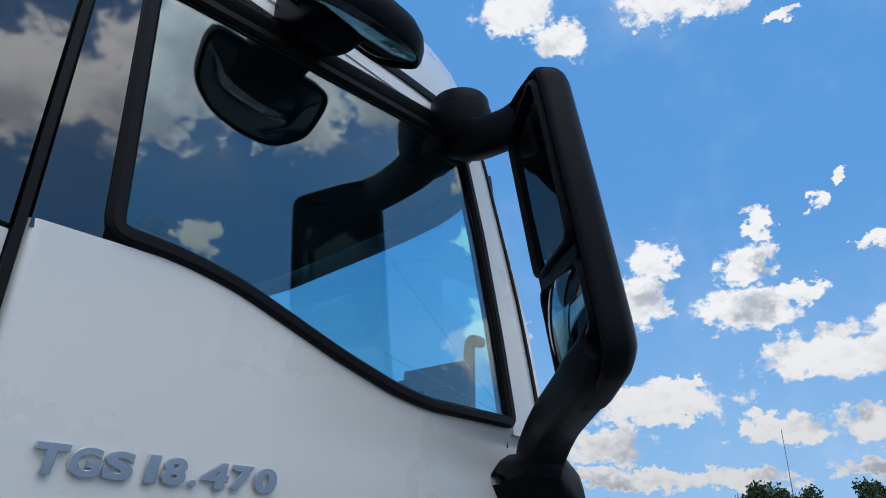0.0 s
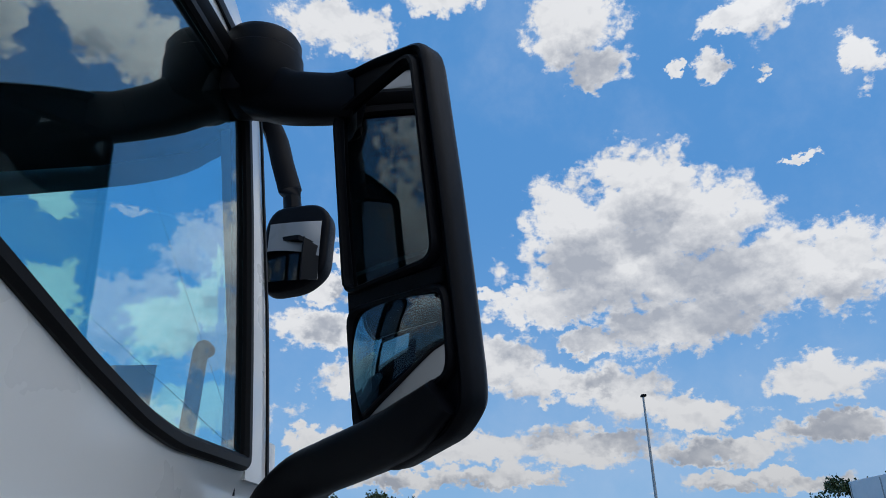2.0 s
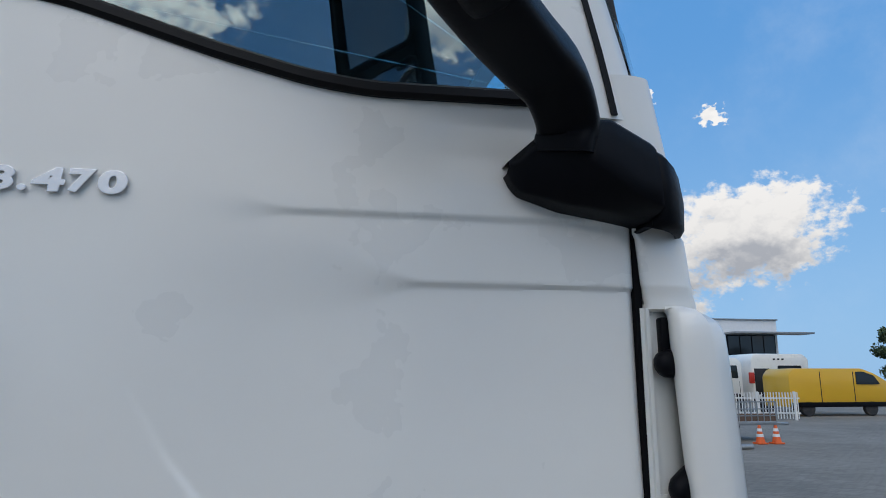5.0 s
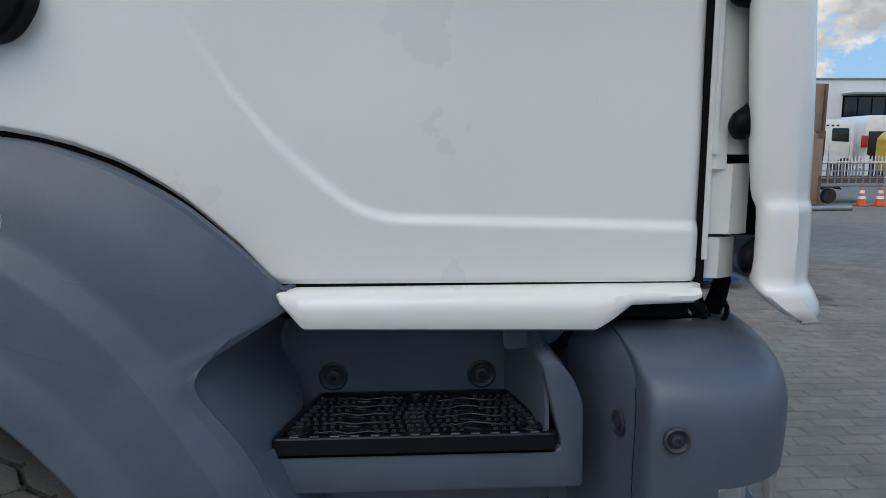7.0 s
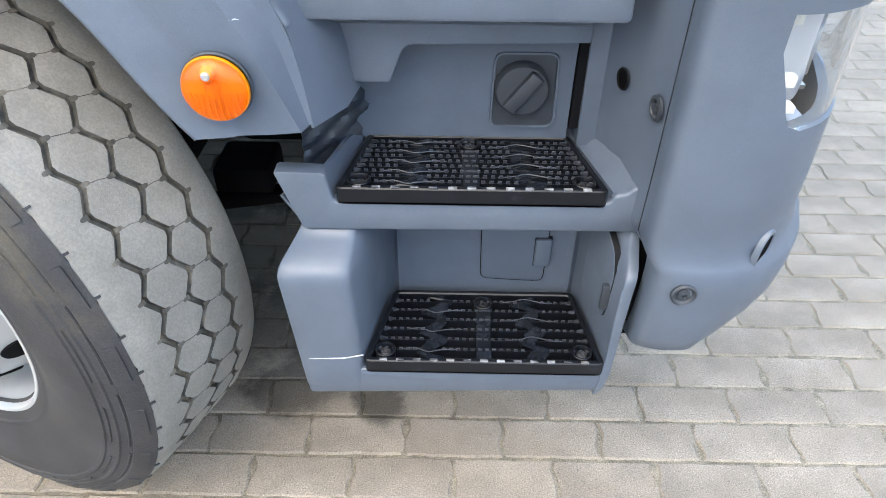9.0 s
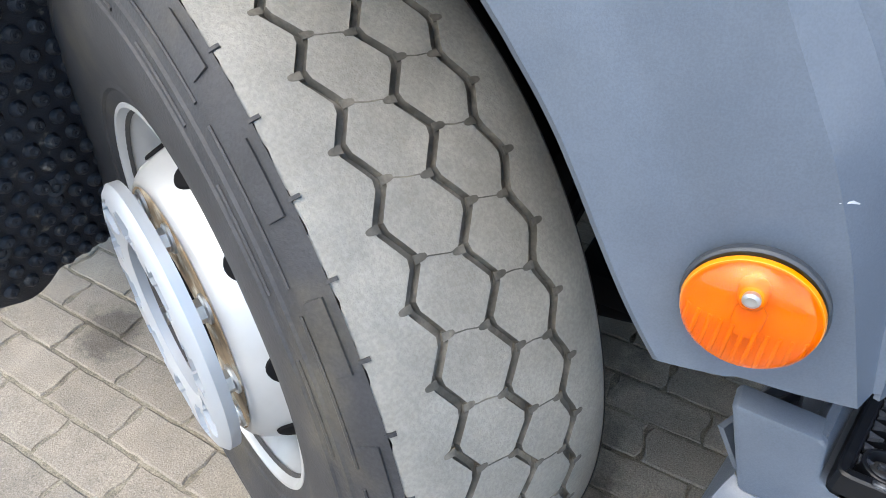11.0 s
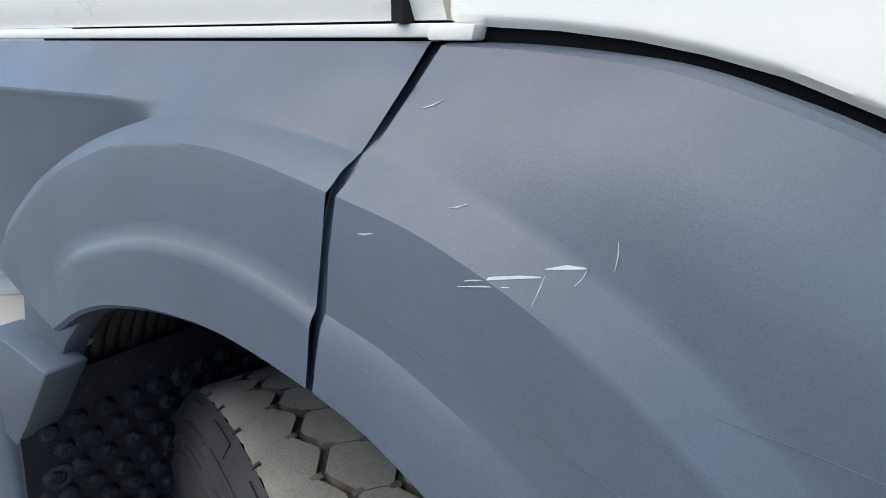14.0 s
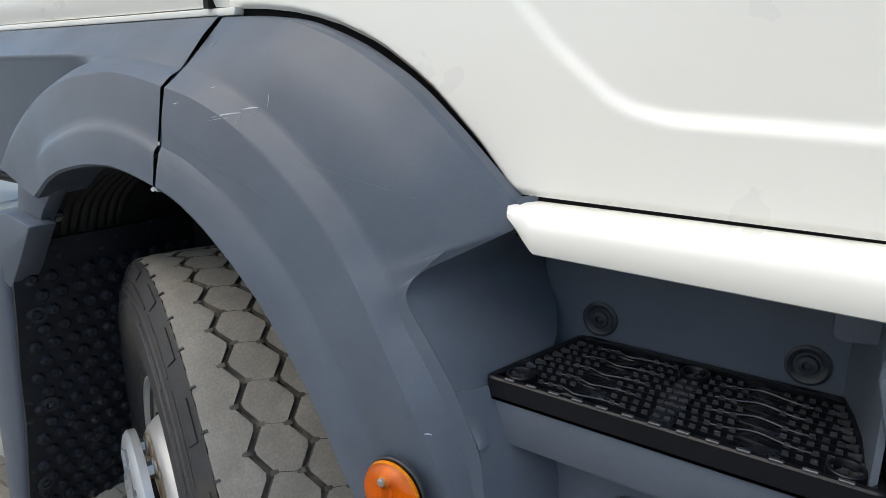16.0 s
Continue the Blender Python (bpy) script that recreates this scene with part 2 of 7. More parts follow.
FLAP = material("black_dimpled_flap_rubber", (0.011, 0.0145, 0.022), 0.45, specular=0.35, spots=0.25, spot_scale=20.0, second=(0.15, 0.14, 0.125), second_scale=38.0, second_low=0.61, second_high=0.74, bump=0.9, bump_scale=420.0)
TYRE_TREAD = material("dusty_worn_tread_rubber", (0.205, 0.194, 0.174), 0.9, spots=0.07, spot_scale=26.0, grain=0.09, grain_scale=260.0, second=(0.235, 0.222, 0.200), second_scale=9.0, bump=0.35, bump_scale=520.0)
TYRE_GROOVE = material("tread_groove_rubber", (0.062, 0.057, 0.049), 0.85, spots=0.3, spot_scale=60.0, second=(0.13, 0.115, 0.095), second_scale=22.0)
TYRE_SIDE = material("tyre_sidewall_rubber", (0.030, 0.030, 0.033), 0.6, specular=0.35, spots=0.2, spot_scale=9.0, grain=0.12, grain_scale=300.0, second=(0.062, 0.055, 0.045), second_scale=6.0, second_low=0.48, second_high=0.72, bump=0.4, bump_scale=200.0)
RIM = material("silver_painted_steel", (0.46, 0.47, 0.48), 0.33, metal=0.35, spots=0.05, spot_scale=12.0, second=(0.42, 0.40, 0.38), second_scale=45.0, second_low=0.66, second_high=0.8)
COVER = material("silver_nut_cover_plastic", (0.42, 0.45, 0.49), 0.32, metal=0.45, spots=0.04)
RUST = material("rusty_hub_steel", (0.22, 0.15, 0.09), 0.8, spots=0.35, spot_scale=40.0, second=(0.42, 0.38, 0.31), second_scale=25.0)
CURTAIN = material("creased_curtain_rubber", (0.026, 0.032, 0.044), 0.38, spots=0.15, spot_scale=25.0, second=(0.05, 0.056, 0.066), second_scale=18.0)
BAND = material("worn_grating_band", (0.006, 0.0075, 0.0105), 0.26, specular=0.3, spots=0.2, spot_scale=30.0, second=(0.013, 0.016, 0.022), second_scale=26.0)
DULL_STEEL = material("dull_bolt_steel", (0.06, 0.061, 0.065), 0.4, metal=0.6, spots=0.2, spot_scale=60.0)
WORN_TOOTH = material("scuffed_edge_tooth", (0.17, 0.175, 0.185), 0.45, spots=0.5, spot_scale=45.0, second=(0.02, 0.023, 0.03), second_scale=28.0, second_low=0.48, second_high=0.6)
# paler than the plate: the highlights on the teeth are put into the colour
TOOTH = material("highlit_grip_teeth", (0.034, 0.038, 0.047), 0.3, specular=0.5, spots=0.25, spot_scale=30.0)
STEEL = material("bright_bolt_steel", (0.6, 0.6, 0.6), 0.32, metal=0.9, spots=0.1, spot_scale=60.0)
CHROME = material("satin_chrome", (0.66, 0.67, 0.69), 0.22, metal=1.0, spots=0.04, spot_scale=40.0)
AMBER_PALE = material("pale_amber_plastic", (0.85, 0.50, 0.10), 0.25, coat=0.3)
MIRROR_GLASS = material("mirror_glass", (0.30, 0.31, 0.325), 0.015, metal=1.0)
CLIP_WHITE = material("torn_white_plastic", (0.7, 0.7, 0.68), 0.5, spots=0.1, spot_scale=90.0)
SCUFF = material("scuffed_bare_plastic", (0.42, 0.44, 0.47), 0.6, spots=0.2, spot_scale=80.0)
HAIRLINE = material("faint_hairline_scratch", (0.105, 0.127, 0.160), 0.5)
LAMP_GREY = material("lamp_reflector", (0.46, 0.49, 0.53), 0.3, metal=0.4)
CABIN = material("dark_cabin_trim", (0.018, 0.019, 0.021), 0.7, spots=0.1)
CABIN_GREY = material("grey_cabin_trim", (0.10, 0.105, 0.11), 0.6)
PAPER = material("dull_paper", (0.30, 0.33, 0.34), 0.7)


def glass(name, tint, rough=0.0, ior=1.5):
    m = bpy.data.materials.new(name)
    m.use_nodes = True
    b = m.node_tree.nodes["Principled BSDF"]
    b.inputs["Base Color"].default_value = (*tint, 1)
    b.inputs["Transmission Weight"].default_value, b.inputs["Roughness"].default_value, b.inputs["IOR"].default_value = 1.0, rough, ior
    return m


PANE = glass("tinted_window_glass", (0.48, 0.86, 0.95), ior=2.0)
SCREEN = glass("windscreen_glass", (0.62, 0.88, 0.93), ior=1.5)
AMBER_GLASS = glass("amber_lens_glass", (0.98, 0.46, 0.012), rough=0.03, ior=1.42)
CLEAR = glass("clear_lamp_lens", (0.97, 0.98, 0.99), ior=1.4)


# ---- building helpers ----
def part(name, bm, m, parent, label="", smooth=38):
    """Links a bmesh as one mesh object under a thing or a part."""
    bmesh.ops.recalc_face_normals(bm, faces=bm.faces)
    me = bpy.data.meshes.new(name)
    bm.to_mesh(me)
    bm.free()
    me.materials.append(m)
    if smooth:
        me.shade_smooth()
        me.set_sharp_from_angle(angle=radians(smooth))
    ob = new(name, me)
    if parent is not None:
        ob.parent = parent
        ob.matrix_parent_inverse = parent.matrix_world.inverted()
    if label:
        tagged(ob, label)
    return ob


def thing(name, at, label, category, group="", kind=""):
    ob = new(name)
    ob.location = at
    ob.empty_display_size = 0.1
    bpy.context.view_layer.update()
    return tagged(ob, label, category, group, kind)


def lerp(a, b, t):
    return a + (b - a) * t


def curve(points, count):
    """A smooth row of points through the given ones."""
    pts = [Vector(p) for p in points]
    pts = [pts[0] * 2 - pts[1]] + pts + [pts[-1] * 2 - pts[-2]]
    n, out = len(pts) - 3, []
    for k in range(count):
        s = k / (count - 1) * n
        i = min(int(s), n - 1)
        t = s - i
        a, b, c, d = pts[i : i + 4]
        out.append(0.5 * ((2 * b) + (c - a) * t + (2 * a - 5 * b + 4 * c - d) * t * t + (3 * b - a - 3 * c + d) * t**3))
    return out


def table(x, rows):
    """The value at x of a broken line of (x, value)."""
    return float(np.interp(x, [r[0] for r in rows], [r[1] for r in rows]))


def grid_faces(bm, rows, wrap=False):
    vs = [[bm.verts.new(p) for p in row] for row in rows]
    for a, b in zip(vs, vs[1:]):
        n = len(a)
        for k in range(n if wrap else n - 1):
            j = (k + 1) % n
            bm.faces.new((a[k], a[j], b[j], b[k]))
    return vs


def sheet(rows, thick=0.0, wrap=False, way=None):
    """A surface through rows of points, thickened backwards along way or along its own normals."""
    bm = bmesh.new()
    grid_faces(bm, rows, wrap)
    if thick:
        bmesh.ops.recalc_face_normals(bm, faces=bm.faces)
        bm.normal_update()
        front = list(bm.faces)
        edge = [e for e in bm.edges if e.is_boundary]
        twin = {v: bm.verts.new(v.co + (Vector(way) if way else -v.normal) * thick) for v in list(bm.verts)}
        for f in front:
            bm.faces.new([twin[v] for v in reversed(f.verts)])
        for e in edge:
            a, b = e.verts
            bm.faces.new((a, b, twin[b], twin[a]))
    return bm


def bevel(bm, size, segments=2, least=30):
    """Rounds the edges that are sharper than least degrees."""
    bm.normal_update()
    edges = [e for e in bm.edges if len(e.link_faces) == 2 and e.calc_face_angle(0) > radians(least)]
    bmesh.ops.bevel(bm, geom=edges, offset=size, segments=segments, profile=0.5, affect="EDGES", clamp_overlap=True)
    return bm


def prism(outline, low, high, axis="y", round_by=0.0, segments=2):
    """A flat outline pushed along an axis, with rounded edges. Outlines are (x, z) along y, (x, y) along z, (y, z) along x."""
    bm = bmesh.new()
    put = {"y": lambda p, d: (p[0], d, p[1]), "z": lambda p, d: (p[0], p[1], d), "x": lambda p, d: (d, p[0], p[1])}[axis]
    a, b = [bm.verts.new(put(p, low)) for p in outline], [bm.verts.new(put(p, high)) for p in outline]
    bm.faces.new(a)
    bm.faces.new(list(reversed(b)))
    for k in range(len(a)):
        j = (k + 1) % len(a)
        bm.faces.new((a[k], b[k], b[j], a[j]))
    bmesh.ops.recalc_face_normals(bm, faces=bm.faces)
    if round_by:
        bevel(bm, round_by, segments)
    return bm


def block(a, b, round_by=0.0, segments=2):
    return prism([(a[0], a[2]), (b[0], a[2]), (b[0], b[2]), (a[0], b[2])], a[1], b[1], "y", round_by, segments)


def joined(*bms):
    out = bmesh.new()
    for b in bms:
        me = bpy.data.meshes.new("joined")
        b.to_mesh(me)
        b.free()
        out.from_mesh(me)
        bpy.data.meshes.remove(me)
    return out


def moved(bm, m):
    bmesh.ops.transform(bm, matrix=m, verts=bm.verts)
    return bm


def lathe(profile, count=48, axis="z"):
    """A turned body from (radius, height) pairs."""
    rows = [[(r * math.cos(2 * math.pi * k / count), r * math.sin(2 * math.pi * k / count), h) for k in range(count)] for r, h in profile]
    bm = bmesh.new()
    vs = grid_faces(bm, rows, True)
    for ring, (r, _) in ((vs[0], profile[0]), (vs[-1], profile[-1])):
        if r > 1e-4:
            bm.faces.new(ring)
    bmesh.ops.remove_doubles(bm, verts=bm.verts, dist=1e-6)
    if axis == "y":
        moved(bm, Matrix.Rotation(radians(90), 4, "X"))
    if axis == "x":
        moved(bm, Matrix.Rotation(radians(90), 4, "Y"))
    return bm


def tube(path, sizes, seg=12, flat=1.0, up=(0, 0, 1)):
    """A rounded bar along a path; sizes are radii, flat squeezes it across."""
    pts = [Vector(p) for p in path]
    rows = []
    for k, p in enumerate(pts):
        d = (pts[min(k + 1, len(pts) - 1)] - pts[max(k - 1, 0)]).normalized()
        side = d.cross(Vector(up) if abs(d.dot(Vector(up).normalized())) < 0.97 else Vector((1, 0.2, 0.1))).normalized()
        top = side.cross(d)
        r = sizes[k] if isinstance(sizes, (list, tuple)) else sizes
        rows.append([p + side * math.cos(2 * math.pi * i / seg) * r * flat + top * math.sin(2 * math.pi * i / seg) * r for i in range(seg)])
    bm = bmesh.new()
    vs = grid_faces(bm, rows, True)
    bm.faces.new(vs[0])
    bm.faces.new(list(reversed(vs[-1])))
    return bm


def bar(path, half_tall, half_thick, up, square=0.5, seg=24):
    """A bar with a rounded rectangular section along a path; half_tall runs along up."""
    pts, rows = [Vector(p) for p in path], []
    for k, p in enumerate(pts):
        d = (pts[min(k + 1, len(pts) - 1)] - pts[max(k - 1, 0)]).normalized()
        side = d.cross(Vector(up)).normalized()
        top = side.cross(d).normalized()
        q = k / (len(pts) - 1)
        tall, thick = table(q, half_tall), table(q, half_thick)
        row = []
        for i in range(seg):
            c, n = math.cos(2 * math.pi * i / seg), math.sin(2 * math.pi * i / seg)
            row.append(p + side * thick * math.copysign(abs(c) ** square, c) + top * tall * math.copysign(abs(n) ** square, n))
        rows.append(row)
    bm = bmesh.new()
    vs = grid_faces(bm, rows, True)
    bm.faces.new(vs[0])
    bm.faces.new(list(reversed(vs[-1])))
    return bm


def inset_outline(outline, by):
    """The outline moved inwards by a width (outline in order, either way round)."""
    n = len(outline)
    area = sum(outline[k][0] * outline[(k + 1) % n][1] - outline[(k + 1) % n][0] * outline[k][1] for k in range(n))
    sign, out = (1 if area > 0 else -1), []
    for k in range(n):
        p, a, b = Vector(outline[k]), Vector(outline[k - 1]), Vector(outline[(k + 1) % n])
        d1, d2 = (p - a).normalized(), (b - p).normalized()
        n1, n2 = Vector((-d1.y, d1.x)) * sign, Vector((-d2.y, d2.x)) * sign
        mid = (n1 + n2).normalized()
        out.append(tuple(p + mid * by / max(mid.dot(n1), 0.4)))
    return out


def rounded(outline, radius, steps=4):
    """The outline with its corners rounded."""
    out, n = [], len(outline)
    for k in range(n):
        p, a, b = Vector(outline[k]), Vector(outline[k - 1]), Vector(outline[(k + 1) % n])
        r1, r2 = min(radius, (a - p).length * 0.45), min(radius, (b - p).length * 0.45)
        s, e = p + (a - p).normalized() * r1, p + (b - p).normalized() * r2
        for i in range(steps + 1):
            t = i / steps
            out.append(tuple((1 - t) ** 2 * s + 2 * t * (1 - t) * p + t * t * e))
    return out


# ---- the truck: cab ----
truck = thing("truck", (-0.4, 1.2, 0.0), "white tractor truck with grey plastic fender, steps and bumper", "truck")

ARCH = [(-0.602, 1.488), (-0.573, 1.487), (-0.520, 1.484), (-0.469, 1.478), (-0.427, 1.470), (-0.385, 1.459), (-0.335, 1.440), (-0.311, 1.428), (-0.272, 1.404), (-0.243, 1.383), (-0.214, 1.357), (-0.179, 1.324), (-0.138, 1.277), (-0.130, 1.2725), (0.449, 1.2690)]
BELT = [(-0.64, 2.144), (-0.524, 2.147), (-0.444, 2.149), (-0.362, 2.136), (-0.280, 2.113), (-0.165, 2.078), (-0.034, 2.046), (0.054, 2.035), (0.200, 2.037), (0.36, 2.040), (0.46, 2.046)]


def smoothstep(a, b, x):
    t = min(max((x - a) / (b - a), 0.0), 1.0)
    return t * t * (3 - 2 * t)


def door_depth(x, z):
    """How far the pressed door skin lies behind its outermost plane."""
    foot = table(x, [(-0.24, 1.62), (-0.186, 1.532), (-0.133, 1.468), (-0.087, 1.422), (-0.034, 1.378), (-0.005, 1.364), (0.027, 1.357), (0.44, 1.343)])
    fade = smoothstep(-0.27, -0.06, x)
    w2, w1 = lerp(0.07, 0.004, smoothstep(-0.04, 0.14, x)), lerp(0.05, 0.004, smoothstep(-0.20, -0.04, x))
    panel = smoothstep(foot - 0.005, foot + 0.013, z) * (1 - smoothstep(1.7625 - w2, 1.7625 + w2, z)) * fade
    band = (1 - smoothstep(1.8585 - w1, 1.8585 + w1, z)) * smoothstep(1.45, 1.60, z) * smoothstep(-0.30, 0.0, x)
    shoulder = smoothstep(1.86, 2.05, z)
    scoop = smoothstep(0.05, 0.30, x) * smoothstep(1.90, 1.96, z) * (1 - smoothstep(2.0, 2.04, z)) * 0.012
    bow = 0.010 * ((z - 1.6) / 0.5) ** 2
    return 0.0065 * panel + 0.004 * band + 0.002 * shoulder + scoop + bow * 0.4 + 0.004 * smoothstep(0.43, 0.449, x)


def build_door():
    door = part("door", *door_skin(), truck, "white painted cab door with pressed creases and raised chrome lettering")
    return door


def door_skin():
    cols, rows = 200, 250
    grid = []
    for k in range(rows + 1):
        line = []
        for i in range(cols + 1):
            u, v = i / cols, k / rows
            rear = lerp(-0.602, -0.634, smoothstep(0.0, 0.8, v))
            x = lerp(rear, 0.449, u)
            z = lerp(table(x, ARCH), table(x, BELT), v)
            edge = min(u, 1 - u) * 1.08
            line.append((x, 0.002 + door_depth(x, z) + 0.006 * (1 - smoothstep(0.0, 0.008, edge)) + 0.006 * (1 - smoothstep(0.0, 0.01, v)), z))
        grid.append(line)
    return sheet(grid, 0.03, way=(0, 1, 0)), WHITE


door = build_door()

# window: outline of the outer rubber in x, z; the pane leans inwards with height
WINDOW = rounded([(-0.553, 2.150), (-0.444, 2.147), (-0.362, 2.134), (-0.280, 2.110), (-0.165, 2.075), (-0.034, 2.043), (0.054, 2.032), (0.328, 2.036), (0.297, 2.223), (0.250, 2.447), (0.196, 2.640), (0.150, 2.672), (0.060, 2.672), (-0.230, 2.640), (-0.480, 2.612), (-0.575, 2.600)], 0.03, 3)


def lean(z):
    return max(0.0, z - 2.03) * 0.055


def ring(outer, inner, front, back, depth):
    """A frame between two outlines, with a raised rounded front, following the lean of the window."""
    bm = bmesh.new()
    n = len(outer)
    mid1, mid2 = [], []
    for p, q in zip(outer, inner):
        mid1.append((lerp(p[0], q[0], 0.25), lerp(p[1], q[1], 0.25)))
        mid2.append((lerp(p[0], q[0], 0.75), lerp(p[1], q[1], 0.75)))
    rows = []
    for line, y in ((outer, back), (outer, (front + back) / 2), (mid1, front), (mid2, front), (inner, (front + back) / 2), (inner, depth)):
        rows.append([(x, y + lean(z), z) for x, z in line])
    grid_faces(bm, rows, True)
    return bm


INNER = inset_outline(WINDOW, 0.024)
part("window_seal", ring(WINDOW, INNER, -0.007, 0.006, 0.03), SEAL, door, "black rubber window seal")
pane_bm = bmesh.new()
grid_faces(pane_bm, [[(x, y + lean(z), z) for x, z in INNER] for y in (0.006, 0.010)], True)
for y in (0.006, 0.010):
    pane_bm.faces.new([pane_bm.verts.new((x, y + lean(z), z)) for x, z in INNER])
bmesh.ops.remove_doubles(pane_bm, verts=pane_bm.verts, dist=1e-5)
pane = part("window_pane", pane_bm, PANE, door, "tinted side window glass", smooth=0)
pane.visible_shadow = False
# small etched mark in the corner of the pane
mark = joined(*[block((-0.502 + k * 0.011, 0.0075 + lean(2.2), 2.196), (-0.494 + k * 0.011, 0.0082 + lean(2.2), 2.204)) for k in range(3)], block((-0.515, 0.0075 + lean(2.18), 2.184), (-0.462, 0.0082 + lean(2.18), 2.187)), block((-0.51, 0.0075 + lean(2.18), 2.176), (-0.47, 0.0082 + lean(2.18), 2.179)))
part("glass_mark", mark, CABIN_GREY, door)

# raised lettering on the door
def glyph(char, x0, x1, z0, z1):
    """One raised letter that fills the given width and height, leaning slightly forward."""
    cu = bpy.data.curves.new("lettering", "FONT")
    cu.body, cu.size, cu.extrude, cu.bevel_depth, cu.bevel_resolution, cu.offset = char, 0.045, 0.0016, 0.0006, 1, 0.0019
    tmp = bpy.data.objects.new("lettering", cu)
    scene.collection.objects.link(tmp)
    bpy.context.view_layer.update()
    me = bpy.data.meshes.new_from_object(tmp.evaluated_get(bpy.context.evaluated_depsgraph_get()))
    bm = bmesh.new()
    bm.from_mesh(me)
    bpy.data.objects.remove(tmp)
    bpy.data.curves.remove(cu)
    bpy.data.meshes.remove(me)
    xs, ys = [v.co.x for v in bm.verts], [v.co.y for v in bm.verts]
    for v in bm.verts:
        up = (v.co.y - min(ys)) / (max(ys) - min(ys))
        v.co = Vector((lerp(x0, x1, (v.co.x - min(xs)) / (max(xs) - min(xs))) + 0.10 * (lerp(z0, z1, up) - z0), -0.0015 - v.co.z, lerp(z0, z1, up)))
    return bm


def lettering(name, label, x, wide, cells):
    part(name, joined(*[glyph(c, x + wide * a, x + wide * b, 1.8685, 1.8685 + 0.0325 * h) for c, a, b, h in cells]), CHROME, door, label)


lettering("model_lettering", "raised chrome model lettering", -0.572, 0.111, (("T", 0.0, 0.33, 1.0), ("G", 0.34, 0.655, 1.0), ("S", 0.68, 1.0, 1.0)))
lettering("model_number", "raised chrome model number", -0.447, 0.187, (("1", 0.0, 0.085, 1.0), ("8", 0.11, 0.28, 1.0), (".", 0.305, 0.365, 0.27), ("4", 0.385, 0.60, 1.0), ("7", 0.612, 0.79, 1.0), ("0", 0.805, 1.0, 1.0)))

# door handle: a black pull in a black pointed plate
handle_line = rounded([(-0.62, 1.588), (-0.455, 1.584), (-0.430, 1.600), (-0.407, 1.637), (-0.414, 1.656), (-0.488, 1.750), (-0.62, 1.763)], 0.02, 4)
handle = part("door_handle", prism(handle_line, -0.032, 0.02, "y", 0.008, 3), BLACK, door, "black moulded door handle plate")
part("handle_grip", prism(rounded([(-0.60, 1.615), (-0.475, 1.612), (-0.455, 1.645), (-0.49, 1.70), (-0.60, 1.715)], 0.015, 3), -0.042, -0.030, "y", 0.006, 2), GREY_DARK, handle)
# raised near-black plate stands in for the shade inside the grip
part("handle_pocket_shade", prism(rounded([(-0.60, 1.63), (-0.482, 1.628), (-0.470, 1.645), (-0.498, 1.685), (-0.60, 1.70)], 0.01, 3), -0.0445, -0.0415, "y"), DARK, handle)

# black pillar panel behind the window, and the rear side of the cab
part("pillar_panel", sheet([[(x, 0.004 + lean(z), z) for x in (-0.632, -0.60, -0.552)] for z in (2.132, 2.25, 2.40, 2.62, 2.72)], 0.02, way=(0, 1, 0)), BLACK_GLOSS, door, "glossy black pillar panel")
part("rear_seal", sheet([[(x, -0.001 + lean(z), z) for x in (-0.648, -0.643, -0.637)] for z in (1.49, 1.7, 2.0, 2.3, 2.72)], 0.02, way=(0, 1, 0)), SEAL, truck)
part("side_glass_panel", sheet([[(x, 0.004 + lean(z), z) for x in (-1.62, -1.2, -0.9, -0.652)] for z in (2.128, 2.3, 2.5, 2.72)], 0.02, way=(0, 1, 0)), BLACK_GLOSS, truck, "glossy black side panel")


def rear_side():
    grid = []
    for k in range(30):
        v = k / 29
        line = []
        for i in range(40):
            u = i / 39
            rear = lerp(-0.612, -0.650, smoothstep(0, 0.8, v))
            x = lerp(-1.62, rear, u)
            z = lerp(1.492, 2.122, v)
            edge = (1 - u) * 1.0
            line.append((x, 0.002 + 0.006 * (1 - smoothstep(0.0, 0.010, edge)) + 0.010 * (1 - smoothstep(0.0, 0.04, v)) + 0.004 * ((z - 1.6) / 0.5) ** 2, z))
        grid.append(line)
    return sheet(grid, 0.03, way=(0, 1, 0))


rear_panel = part("rear_side_panel", rear_side(), WHITE, truck, "white rear cab side panel with a locker lid")
locker = rounded([(-1.30, 1.535), (-0.80, 1.520), (-0.775, 1.535), (-0.775, 1.80), (-1.30, 1.80)], 0.03, 4)
part("locker_gap", ring(locker, inset_outline(locker, 0.006), 0.0015, 0.006, 0.006), SEAL, rear_panel)
part("locker_lid", prism(inset_outline(locker, 0.008), 0.0, 0.008, "y", 0.002, 2), WHITE, rear_panel, "white locker lid")
part("cab_lower_edge", joined(block((-1.62, 0.006, 1.480), (-0.588, 0.03, 1.490), 0.002), prism([(-0.614, 1.478), (-0.577, 1.478), (-0.574, 1.489), (-0.614, 1.489)], -0.004, 0.02, "y", 0.002)), WHITE_OLD, truck)
# near-black sheet for the shade in the gap along the arch
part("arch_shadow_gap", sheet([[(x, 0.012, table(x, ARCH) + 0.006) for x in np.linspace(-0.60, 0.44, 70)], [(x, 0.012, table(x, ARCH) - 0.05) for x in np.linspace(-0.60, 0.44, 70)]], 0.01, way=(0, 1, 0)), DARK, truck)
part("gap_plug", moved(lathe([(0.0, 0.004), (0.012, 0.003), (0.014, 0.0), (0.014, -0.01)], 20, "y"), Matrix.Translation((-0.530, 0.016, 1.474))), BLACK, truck)

